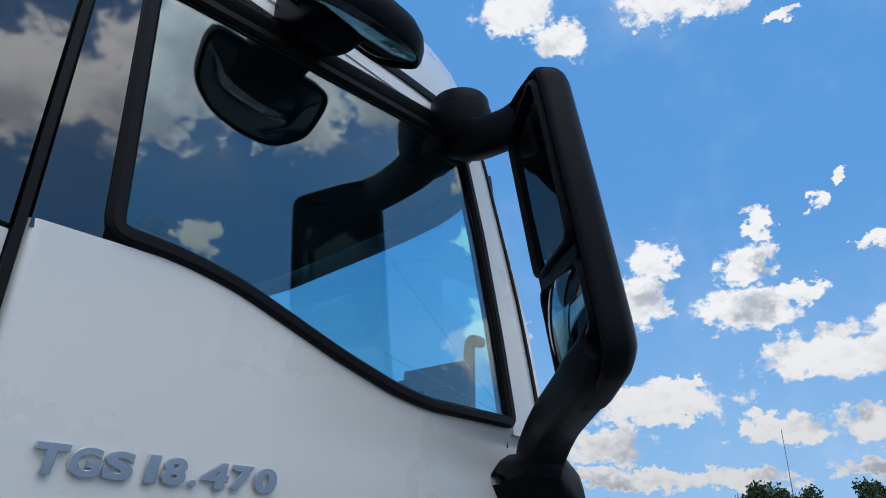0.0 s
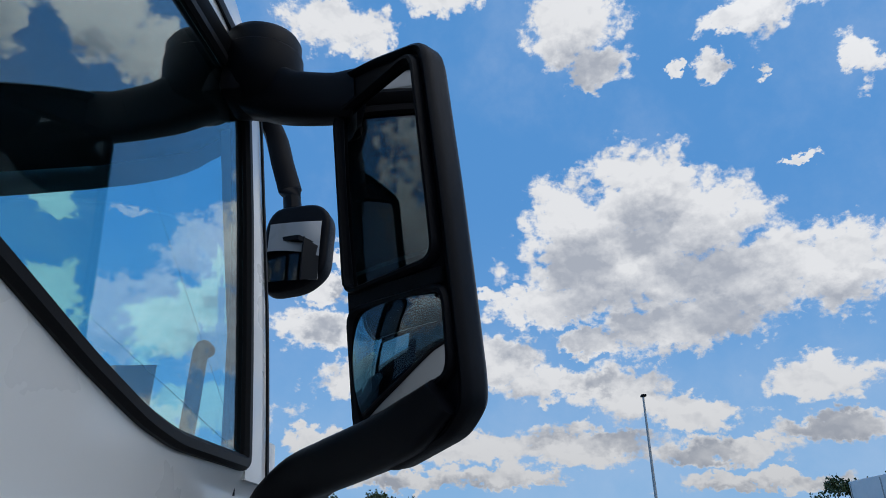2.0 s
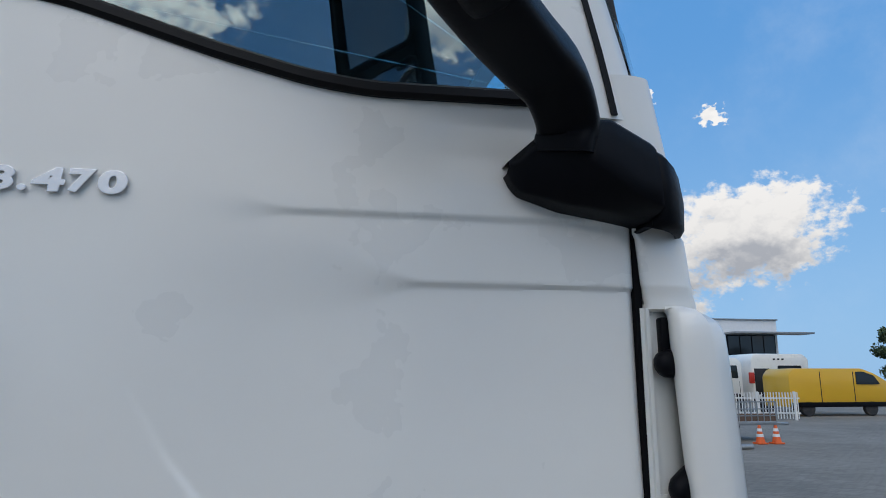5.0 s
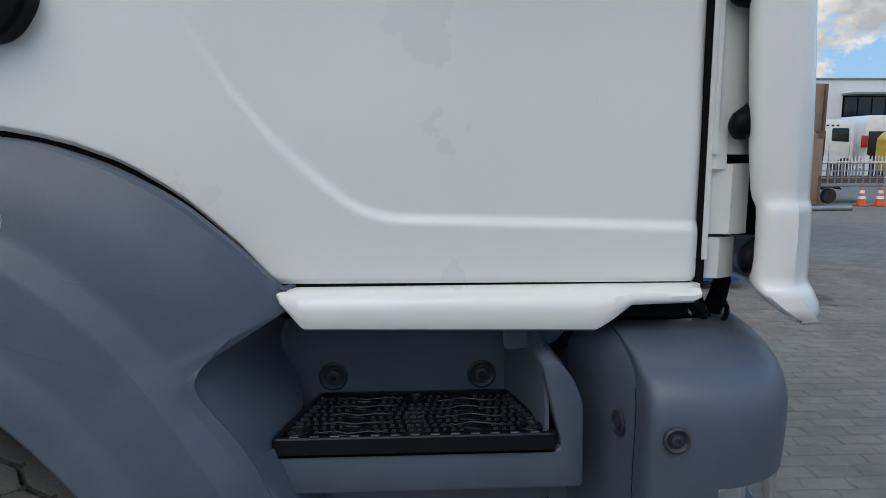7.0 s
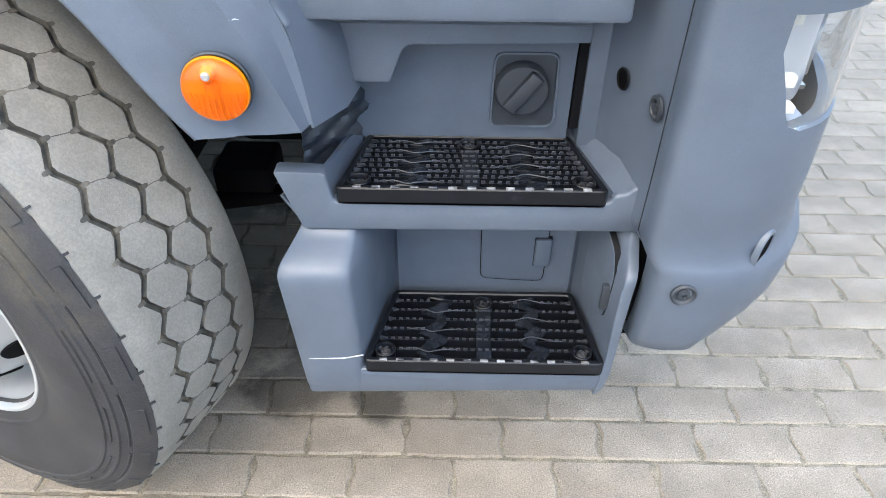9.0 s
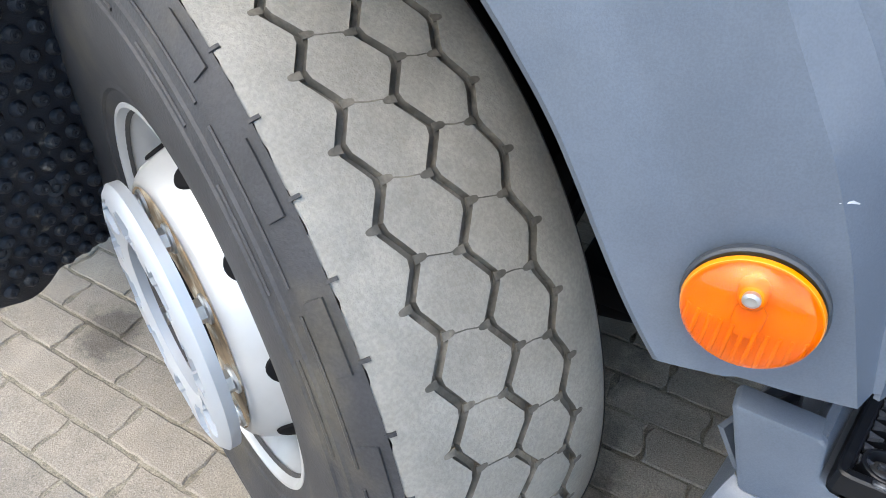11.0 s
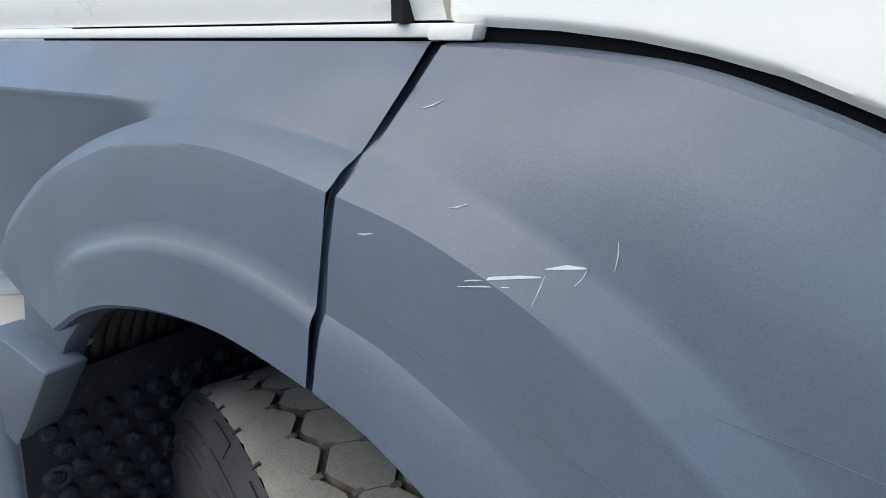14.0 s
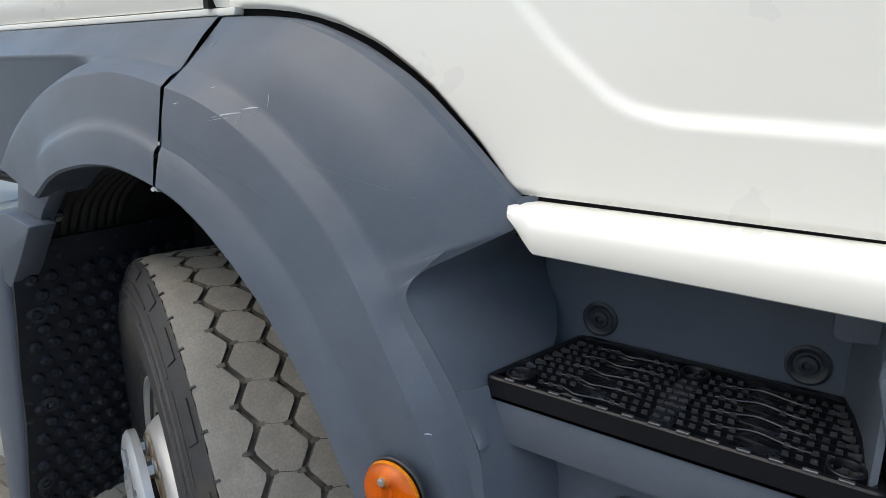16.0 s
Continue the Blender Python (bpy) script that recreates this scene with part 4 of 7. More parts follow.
def scratch(points, width, m=None):
    """A pale scrape that follows the fender's surface through points in x, z."""
    rows = []
    for k, (x, z) in enumerate(points):
        w = 0.75 * width * (0.2 if k == 0 else 0.35 if k == len(points) - 1 else 1.0)
        line = []
        for dx, dz in ((w * 0.5, w), (-w * 0.5, -w)):
            hit = fender_tree.ray_cast(Vector((x + dx, -1.0, z + dz)), Vector((0, 1, 0)))[0]
            line.append((x + dx, (hit.y if hit else -0.08) - 0.0006, z + dz))
        rows.append(line)
    part("scratch", sheet(rows, 0.0005, way=(0, 1, 0)), m or SCUFF, fender, "pale scratch in the plastic", smooth=0)


rnd = random.Random(11)
scratch([(-0.521, 1.347), (-0.505, 1.351), (-0.490, 1.353), (-0.479, 1.3540)], 0.0011)
scratch([(-0.525, 1.343), (-0.509, 1.346), (-0.494, 1.3475)], 0.0005)
scratch([(-0.477, 1.355), (-0.4775, 1.349), (-0.479, 1.340)], 0.0012)
scratch([(-0.478, 1.358), (-0.468, 1.360), (-0.457, 1.3605)], 0.0015)
scratch([(-0.456, 1.362), (-0.457, 1.356), (-0.4605, 1.3515)], 0.0016)
scratch([(-0.442, 1.377), (-0.441, 1.370), (-0.4415, 1.361)], 0.0009)
scratch([(-0.592, 1.436), (-0.584, 1.4385), (-0.577, 1.442)], 0.0010)
scratch([(-0.581, 1.442), (-0.5825, 1.437)], 0.0008)
scratch([(-0.545, 1.383), (-0.539, 1.384), (-0.534, 1.386)], 0.0006)
scratch([(-0.602, 1.362), (-0.596, 1.3625), (-0.590, 1.364)], 0.0007)
scratch([(-0.180, 1.017), (-0.174, 1.017), (-0.170, 1.015)], 0.0008)
# long hairlines
for x, z, long, drop in ((-0.60, 1.320, 0.10, 0.030), (-0.56, 1.300, 0.13, 0.045), (-0.61, 1.285, 0.09, 0.028), (-0.50, 1.285, 0.12, 0.05), (-0.44, 1.23, 0.14, 0.05), (-0.42, 1.20, 0.10, 0.045), (-0.38, 1.30, 0.16, 0.03)):
    scratch([(x + long * q, z - drop * q + rnd.uniform(-0.001, 0.001)) for q in (0.0, 0.25, 0.5, 0.75, 1.0)], 0.00016, HAIRLINE)

# amber lamp in the fender
lamp = part("marker_lamp", moved(lathe([(0.0412, -0.004), (0.0412, 0.0005), (0.0398, 0.002)], 40, "y"), Matrix.Translation((-0.2005, -0.132, 0.948))), GREY_DARK, truck, "round amber marker lamp in the fender")
part("lamp_bowl", moved(lathe([(0.0390, -0.002), (0.0385, 0.0015), (0.030, 0.0005), (0.018, -0.001), (0.0, -0.0015)], 44, "y"), Matrix.Translation((-0.2005, -0.1395, 0.948))), AMBER_PALE, lamp, "pale amber bowl inside the lamp")
lens = lathe([(0.0395, 0.0), (0.0395, 0.006), (0.037, 0.013), (0.031, 0.019), (0.020, 0.0225), (0.008, 0.024), (0.0, 0.0242), (0.0, 0.0218), (0.008, 0.0216), (0.020, 0.0201), (0.030, 0.0170), (0.0355, 0.0115), (0.0378, 0.005), (0.0378, 0.0)], 44, "y")
amber_lens = part("amber_lens", moved(lens, Matrix.Translation((-0.2005, -0.132, 0.948))), AMBER_GLASS, lamp, "clear amber ribbed lens")
amber_lens.visible_shadow = False


def dome(r):
    return table(r, [(0.0, 0.0242), (0.008, 0.024), (0.020, 0.0225), (0.031, 0.019), (0.037, 0.013), (0.0395, 0.006)])


for k in range(11):
    dx = -0.030 + k * 0.006
    low = -math.sqrt(max(0.0, 0.0365 ** 2 - dx * dx))
    zs = [lerp(low, -0.001, q) for q in (0.0, 0.25, 0.5, 0.75, 1.0)]
    part("lens_rib", tube([(-0.2005 + dx, -0.1285 - 0.75 * dome(math.hypot(dx, dz)), 0.948 + dz) for dz in zs], 0.0014, 6, up=(0, 1, 0)), AMBER_PALE, lamp)
part("bulb", moved(lathe([(0.0, -0.014), (0.006, -0.012), (0.008, -0.004), (0.008, 0.004), (0.005, 0.008), (0.0, 0.009)], 16), Matrix.Translation((-0.2005, -0.141, 0.953))), AMBER_PALE, lamp)
part("screw_boss", moved(lathe([(0.0075, 0.0), (0.0075, 0.018), (0.006, 0.020)], 16, "y"), Matrix.Translation((-0.203, -0.132, 0.968))), AMBER_PALE, lamp)
part("lens_screw", moved(lathe([(0.005, 0.0), (0.005, 0.003), (0.003, 0.004), (0.0, 0.003)], 14, "y"), Matrix.Translation((-0.203, -0.1525, 0.970))), STEEL, lamp)

# hollow between fender and upper step
pocket_edge = [FENDER_TOP[k] for k in range(6, 15)]
pocket_in = [(-0.06, 0.13, 1.275), (-0.10, 0.13, 1.25), (-0.13, 0.13, 1.222), (-0.154, 0.13, 1.178), (-0.156, 0.13, 1.158), (-0.150, 0.13, 1.136), (-0.130, 0.12, 1.105), (-0.115, 0.09, 1.068), (-0.118, -0.036, 0.992)]
rows = []
for q, dip in ((0.0, 0.0), (0.12, 0.3), (0.35, 0.7), (0.7, 0.9), (1.0, 1.0)):
    rows.append([Vector(a).lerp(Vector(b), lerp(q, dip, 0.4)) * 1.0 + Vector((0, (q - lerp(q, dip, 0.4)) * 0.16, 0)) for a, b in zip(pocket_edge, pocket_in)])
rows = [[along([tuple(p) for p in r], i / 40 * 8) for i in range(41)] for r in rows]
part("step_pocket", sheet(rows), GREY, fender, smooth=60)

steps = part("step_unit", joined(
    prism(rounded([(-0.122, 0.992), (0.283, 0.992), (0.281, 1.112), (0.268, 1.145), (0.250, 1.168), (0.240, 1.176), (0.222, 1.172), (0.232, 1.13), (0.250, 1.06), (0.250, 1.047), (-0.138, 1.047)], 0.006, 2), -0.041, 0.14, "y", 0.005, 2),
    block((-0.18, 0.133, 1.03), (0.268, 0.15, 1.30)),
    sheet([[(x, y, z) for y, z in ((0.000, 0.990), (0.03, 0.975), (0.085, 0.945), (0.098, 0.90), (0.099, 0.80), (0.10, 0.73))] for x in (-0.115, 0.0, 0.12, 0.247)], 0.012),
    prism([(-0.118, 0.995), (0.252, 0.995), (0.252, 0.943), (0.010, 0.938), (0.001, 0.931), (-0.017, 0.884), (-0.060, 0.884), (-0.110, 0.895)], 0.018, 0.14, "y", 0.005)), GREY, truck, "grey moulded entry steps with three black gratings")
part("cheek_top", prism(rounded([(0.182, 1.160), (0.238, 1.166), (0.262, 1.172), (0.284, 1.205), (0.296, 1.264), (0.182, 1.264)], 0.012, 3), 0.050, 0.066, "y", 0.004), GREY, steps)
part("cheek_wall", sheet([[(x, y, z) for y, x in ((max(-0.030, z - 1.155), 0.236), (0.05, 0.225), (0.09, 0.216), (0.134, 0.202))] for z in (1.04, 1.10, 1.15, 1.17, 1.20)], 0.006), GREY, steps)
link = [FENDER_TOP[k] for k in (13, 14, 15, 16)]
part("fender_link", sheet([[Vector(p) for p in link], [Vector(p) + Vector((0.035, 0.06, 0)) for p in link], [Vector((-0.05, 0.10, p[2])) for p in link]], 0.004), GREY, steps)
# middle step surround
part("middle_step_frame", joined(
    prism(rounded([(-0.181, 0.787), (-0.108, 0.785), (-0.098, 0.737), (0.296, 0.741), (0.299, 0.755), (0.318, 0.757), (0.324, 0.766), (0.342, 0.773), (0.358, 0.772), (0.362, 0.70), (0.345, 0.690), (-0.148, 0.686)], 0.006, 2), -0.058, -0.030, "y", 0.006, 2),
    block((-0.12, -0.035, 0.688), (0.34, 0.13, 0.737)),
    sheet([[(-0.120, -0.045, 0.740), (-0.116, -0.050, 0.785), (-0.109, -0.050, 0.785), (-0.098, -0.045, 0.742)], [(-0.100, 0.05, 0.740), (-0.096, 0.05, 0.777), (-0.089, 0.05, 0.777), (-0.078, 0.05, 0.742)], [(-0.075, 0.128, 0.740), (-0.071, 0.128, 0.768), (-0.064, 0.128, 0.768), (-0.052, 0.12, 0.742)]], 0.004),
    sheet([[(0.296, -0.045, 0.742), (0.299, -0.050, 0.755), (0.318, -0.050, 0.757), (0.342, -0.050, 0.774), (0.358, -0.05, 0.773), (0.364, -0.05, 0.70)], [(0.272, 0.04, 0.742), (0.275, 0.04, 0.757), (0.292, 0.04, 0.759), (0.312, 0.042, 0.778), (0.322, 0.045, 0.778), (0.33, 0.05, 0.70)], [(0.246, 0.12, 0.742), (0.25, 0.125, 0.760), (0.258, 0.128, 0.762), (0.270, 0.13, 0.778), (0.275, 0.13, 0.780), (0.28, 0.13, 0.70)]], 0.006),
    sheet([[(-0.176, -0.04, 0.735), (-0.09, 0.13, 0.735)], [(-0.150, -0.04, 0.69), (-0.08, 0.13, 0.69)]], 0.006)), GREY, steps, smooth=45)
# lower box
def wing(side):
    """A cheek of the lower step box: it leans back at the top and rolls inwards round the opening."""
    rows = []
    for y, z in ((-0.050, 0.688), (-0.058, 0.679), (-0.070, 0.6735), (-0.090, 0.664), (-0.104, 0.657), (-0.113, 0.650), (-0.1185, 0.640), (-0.1205, 0.626), (-0.1205, 0.56), (-0.1205, 0.48), (-0.1205, 0.44), (-0.1195, 0.405), (-0.114, 0.388)):
        if side < 0:
            outer = table(z, [(0.384, -0.166), (0.646, -0.184), (0.657, -0.178), (0.68, -0.157), (0.690, -0.152)])
            inner = table(z, [(0.384, -0.070), (0.475, -0.068), (0.652, -0.075), (0.69, -0.068)])
            deep = [(-0.050, 0.0), (-0.036, 0.062), (-0.026, 0.078)]
        else:
            outer = table(z, [(0.384, 0.318), (0.43, 0.332), (0.62, 0.337), (0.646, 0.340), (0.69, 0.353)])
            inner = table(z, [(0.384, 0.312), (0.475, 0.319), (0.62, 0.317), (0.652, 0.324), (0.69, 0.337)])
            deep = [(0.312, -0.03), (0.300, 0.05), (0.288, 0.078)]
        w = inner - outer
        rows.append([(lerp(outer, inner, 0.45), 0.12, z), (outer + 0.06 * w, y + 0.03, z), (outer, y + 0.007, z), (outer + 0.06 * w, y + 0.001, z), (lerp(outer, inner, 0.3), y, z), (lerp(outer, inner, 0.8), y, z), (lerp(outer, inner, 0.93), y + 0.001, z), (inner, y + 0.009, z)] + [(dx, max(dy, y + 0.02), z) for dx, dy in deep])
    return sheet(rows)


part("lower_step_frame", joined(wing(-1), wing(1),
    prism(rounded([(-0.164, 0.384), (0.315, 0.402), (0.318, 0.428), (0.330, 0.430), (0.331, 0.446), (-0.168, 0.446)], 0.006, 2), -0.1185, -0.085, "y", 0.006, 2),
    sheet([[(x, y, z) for z in (0.40, 0.46, 0.60, 0.70)] for x, y in ((-0.030, 0.072), (-0.022, 0.078), (0.0, 0.080), (0.15, 0.082), (0.27, 0.080), (0.286, 0.076), (0.292, 0.070))], 0.012),
    block((-0.10, -0.10, 0.40), (0.335, 0.085, 0.446))), GREY, steps, smooth=50)
part("scratch", prism([(-0.155, 0.4720), (-0.100, 0.4735), (-0.067, 0.4825), (-0.067, 0.4850), (-0.095, 0.4765)], -0.1214, -0.1204), SCUFF, steps, "pale scratch in the plastic", smooth=0)
hatch_line = rounded([(0.124, 0.488), (0.236, 0.482), (0.240, 0.69), (0.121, 0.69)], 0.014, 3)
part("hatch_gap", prism(inset_outline(hatch_line, -0.0010), 0.0655, 0.086, "y"), SEAL, steps)
hatch = part("hatch", prism(hatch_line, 0.064, 0.086, "y", 0.003, 2), GREY, steps, "grey access hatch in the lower step")
part("hatch_latch", block((0.216, 0.057, 0.522), (0.244, 0.080, 0.582), 0.004), GREY, steps)
part("latch_gap", block((0.2150, 0.0625, 0.5212), (0.2448, 0.080, 0.5828), 0.001), SEAL, steps)
flap_line = rounded([(-0.026, 0.505), (0.076, 0.534), (0.086, 0.625), (0.070, 0.664), (0.004, 0.69), (-0.030, 0.69)], 0.012, 3)
for piece_name, by, face, tint in (("side_hatch_gap", -0.001, 0.0050, SEAL), ("side_hatch", 0.0, 0.0060, GREY)):
    part(piece_name, moved(prism([(-y, z) for y, z in inset_outline(flap_line, by)], -0.004, face, "y", 0.0), Matrix.Translation((0.3075, 0.0, 0.0)) @ Matrix.Rotation(radians(98.5), 4, "Z")), tint, steps)
part("side_hatch_latch", block((0.303, -0.083, 0.556), (0.320, -0.072, 0.604), 0.003), GREY_DARK, steps)
part("rubber_curtain", sheet([[(x - 0.10 * (0.80 - z), 0.045 + 0.9 * (x + 0.12) + 0.006 * math.sin(z * 95 + x * 60) + 0.004 * math.sin(z * 210 - x * 150), z) for x in np.linspace(-0.150, -0.045, 22)] for z in np.linspace(0.70, 0.93, 34)], 0.003), CURTAIN, steps, "creased dark rubber curtain")

# filler recess and cap
frame_line = rounded([(0.124, 0.782), (0.226, 0.782), (0.224, 0.905), (0.128, 0.905)], 0.018, 4)
filler = part("filler_frame", ring(frame_line, inset_outline(frame_line, 0.005), 0.0815, 0.092, 0.095), GREY, steps)
# flat dark plate: the shade of the filler recess put into its colour
part("filler_recess_shade", prism(inset_outline(frame_line, 0.005), 0.0850, 0.099, "y"), GREY_DARK, steps)
cap_at = Matrix.Translation((0.171, 0.084, 0.852))
cap = part("filler_cap", moved(lathe([(0.040, 0.0), (0.040, 0.014), (0.037, 0.019), (0.030, 0.020), (0.0, 0.019)], 40, "y"), cap_at), GREY_DARK, steps, "dark grey round filler cap")
part("cap_grip", moved(block((-0.034, -0.030, -0.011), (0.034, -0.015, 0.011), 0.004), cap_at @ Matrix.Rotation(radians(-52), 4, "Y")), GREY_DARK, steps)
# near-black block in place of the shaded slot
part("slot_shade_block", block((0.249, 0.080, 0.785), (0.262, 0.12, 1.0)), DARK, steps)
part("slot_panel", block((0.262, 0.074, 0.74), (0.335, 0.12, 1.0), 0.002), GREY, steps)


def rivet(x, y, z, parent, size=0.021, m=None):
    prof = [(size, 0.0), (size, 0.0035), (size * 0.86, 0.0055), (size * 0.72, 0.004), (size * 0.62, 0.0015), (size * 0.5, 0.0015), (size * 0.44, 0.005), (size * 0.22, 0.006), (size * 0.16, 0.002), (0.0, 0.002)]
    return part("rivet", moved(lathe(prof, 26, "y"), Matrix.Translation((x, y, z))), m or GREY_DARK, parent)


rivet(-0.076, 0.134, 1.097, steps, 0.023)
rivet(0.160, 0.134, 1.097, steps, 0.023)


def grating(x0, x1, b0, b1, yf, yb, z, worn, lines):
    """A black step plate: deep tray, thin toothed blades, a centre strip, two wandering bands and three screws."""
    floor_z = z - 0.0235
    outline = rounded([(x0, yf), (x1, yf), (b1, yb), (b0, yb)], 0.012, 3)
    g = part("step_grating", prism(outline, z - 0.027, floor_z, "z"), TREAD_BLACK, steps, "black perforated step grating" + (" with worn front edge" if worn else ""))
    inner = inset_outline(outline, 0.010)
    bm = bmesh.new()
    grid_faces(bm, [[(x, y, h) for x, y in line] for line, h in ((outline, z - 0.0265), (outline, z - 0.002), (inset_outline(outline, 0.002), z), (inset_outline(outline, 0.008), z), (inner, z - 0.002), (inner, floor_z))], True)
    part("grating_rim", bm, TREAD_BLACK, g)
    # near-black floor paints in the shade deep between the blades
    part("grating_floor", prism(inner, floor_z - 0.002, floor_z + 0.0005, "z"), DARK, g)

    def across(f, t):
        return lerp(lerp(x0, x1, f), lerp(b0, b1, f), t)

    stations = [0.115 + 0.80 * (r + 0.5) / lines for r in range(lines)]
    teeth = []
    for r, t in enumerate(stations):
        y = lerp(yf, yb, t)
        a, b = across(0.0, t) + 0.011, across(1.0, t) - 0.011
        part("grating_blade", block((a, y - 0.0009, floor_z), (b, y + 0.0009, z - 0.0052)), TREAD_BLACK, g, smooth=0)
        n = round((b - a) / 0.0118)
        for k in range(n):
            x = lerp(a, b, (k + 0.2 + 0.3 * (r % 2)) / n)
            if min(abs(x + 0.003 - across(f, t)) for f in (0.27, 0.73)) > 0.017:
                teeth.append(prism([(x, z - 0.0056), (x + 0.0005, z - 0.0014), (x + 0.0058, z - 0.0014), (x + 0.0063, z - 0.0056)], y - 0.0013, y + 0.0013))
        for x, way in ((a, 1), (b, -1)):
            teeth.append(prism([(x, y - 0.004), (x + way * 0.011, y), (x, y + 0.004)][::way], z - 0.006, z - 0.0015, "z"))
    tagged(part("grating_teeth", joined(*teeth), TOOTH, g, smooth=0), "small raised grip teeth", kind="stuff")
    for k in range(1, 27, 2):
        x = lerp(x0 + 0.012, x1 - 0.012, (k + 0.5) / 27)
        part("edge_tooth", block((x - 0.0064, yf + 0.001, z - 0.004), (x + 0.0064, yf + 0.0056, z + 0.0022), 0.0008, 1), WORN_TOOTH if worn else TOOTH, g, smooth=0)
    for f, lean_by in ((0.27, -1), (0.73, 1)):
        rows = []
        for r, t in enumerate([0.06] + stations + [0.95]):
            c = across(f, t) + lean_by * 0.008 * (1 if r % 2 else -1)
            w = 0.015 + 0.003 * math.sin(r * 2.3 + f * 9)
            for dt, shift in ((-0.035, -0.004), (0.035, 0.004)):
                y = lerp(yf, yb, min(0.955, max(0.05, t + dt)))
                rows.append([(c - w + shift, y, z - 0.0075), (c - w * 0.4 + shift, y, z - 0.0048), (c + w * 0.5 + shift, y, z - 0.0052), (c + w + shift, y, z - 0.0080)])
        band = part("grating_band", sheet(rows, 0.014), BAND, g, smooth=50)
        for t in stations[1 if lean_by > 0 else 0::2]:
            y, c = lerp(yf, yb, t), across(f, t)
            part("link_ridge", tube(curve([(c - 0.046, y, z - 0.0042), (c - 0.024, y + 0.001, z - 0.0030), (c - 0.006, y + lean_by * 0.007, z - 0.0026), (c + 0.010, y + lean_by * 0.004, z - 0.0026), (c + 0.028, y - 0.001, z - 0.0030), (c + 0.046, y, z - 0.0042)], 14), 0.0009, 6), TOOTH, band)
    strip = part("grating_strip", sheet([[(across(0.5, t) + dx, lerp(yf, yb, t), z - dz) for dx, dz in ((-0.0130, 0.0200), (-0.0125, 0.0052), (-0.0105, 0.0040), (0.0105, 0.0040), (0.0125, 0.0052), (0.0130, 0.0200))] for t in (0.06, 0.35, 0.65, 0.92)], 0.002), BAND, g)
    for t in stations[:-1]:
        for dx in (-0.0050, 0.0050):
            x, y = across(0.5, t) + dx, lerp(yf, yb, t)
            part("grip_nib", block((x - 0.0026, y - 0.0016, z - 0.0046), (x + 0.0026, y + 0.0016, z - 0.0022)), TOOTH, strip, smooth=0)
    for sx, sy in ((x0 + 0.034, lerp(yf, yb, 0.15)), (x1 - 0.034, lerp(yf, yb, 0.15)), (across(0.5, 0.81), lerp(yf, yb, 0.81))):
        part("screw", moved(lathe([(0.0165, -0.020), (0.0165, 0.0005), (0.0155, 0.0015), (0.0135, 0.0015), (0.0125, -0.0005), (0.0115, -0.010), (0.0, -0.010)], 22), Matrix.Translation((sx, sy, z))), TREAD_BLACK, g)
        part("screw_head", moved(lathe([(0.0085, -0.011), (0.0085, -0.005), (0.006, -0.0035), (0.004, -0.0035), (0.003, -0.006), (0.0, -0.006)], 18), Matrix.Translation((sx, sy, z))), DULL_STEEL, g)
    return g


grating(-0.141, 0.247, -0.098, 0.207, -0.044, 0.128, 1.073, False, 9)
grating(-0.096, 0.292, -0.063, 0.2535, -0.062, 0.0955, 0.764, True, 9)
grating(-0.068, 0.320, -0.030, 0.289, -0.124, 0.046, 0.474, True, 6)

# bumper corner
BUMPER = [(p.x, p.y) for p in curve([(0.335, -0.090, 0), (0.335, -0.128, 0), (0.348, -0.144, 0), (0.40, -0.152, 0), (0.455, -0.146, 0), (0.505, -0.115, 0), (0.538, -0.062, 0), (0.560, 0.0, 0), (0.585, 0.10, 0), (0.610, 0.35, 0), (0.620, 0.8, 0), (0.62, 1.2, 0)], 67)]
LEVELS = [(0.512, 0.04, 0.0), (0.518, 0.022, 0.004), (0.535, 0.006, 0.012), (0.565, -0.002, 0.018), (0.6, -0.006, 0.022), (0.63, -0.009, 0.022), (0.66, -0.01, 0.022), (0.69, -0.01, 0.022), (0.702, -0.004, 0.022), (0.715, 0.004, 0.022), (0.76, 0.002, 0.02), (0.82, 0.0, 0.018), (0.862, 0.0, 0.016), (0.905, 0.0, 0.014), (0.914, 0.0, 0.014), (0.93, 0.0, 0.013), (0.957, 0.0, 0.012), (1.004, 0.0, 0.012), (1.045, 0.0, 0.012), (1.09, -0.003, 0.013), (1.128, -0.004, 0.012), (1.15, 0.002, 0.01), (1.168, 0.012, 0.008), (1.18, 0.028, 0.006), (1.19, 0.052, 0.004), (1.198, 0.085, 0.002), (1.204, 0.13, 0.0), (1.207, 0.19, 0.0)]


BUMPER_ARC = [0.0]
for p, q in zip(BUMPER, BUMPER[1:]):
    BUMPER_ARC.append(BUMPER_ARC[-1] + math.hypot(q[0] - p[0], q[1] - p[1]))


def bumper_at(s):
    return table(s, list(zip(BUMPER_ARC, [p[0] for p in BUMPER]))), table(s, list(zip(BUMPER_ARC, [p[1] for p in BUMPER])))


def arc_of(x):
    """Length along the bumper at which its side reaches x."""
    return next(s for s, p in zip(BUMPER_ARC, BUMPER) if p[0] >= x and s > 0.04)


LAMP_START, LAMP_END = 20, 46


def lamp_edge(z):
    return table(z, [(0.86, 0.490), (0.900, 0.482), (0.906, 0.470), (0.914, 0.455), (0.93, 0.444), (0.957, 0.433), (1.004, 0.422), (1.045, 0.415)])


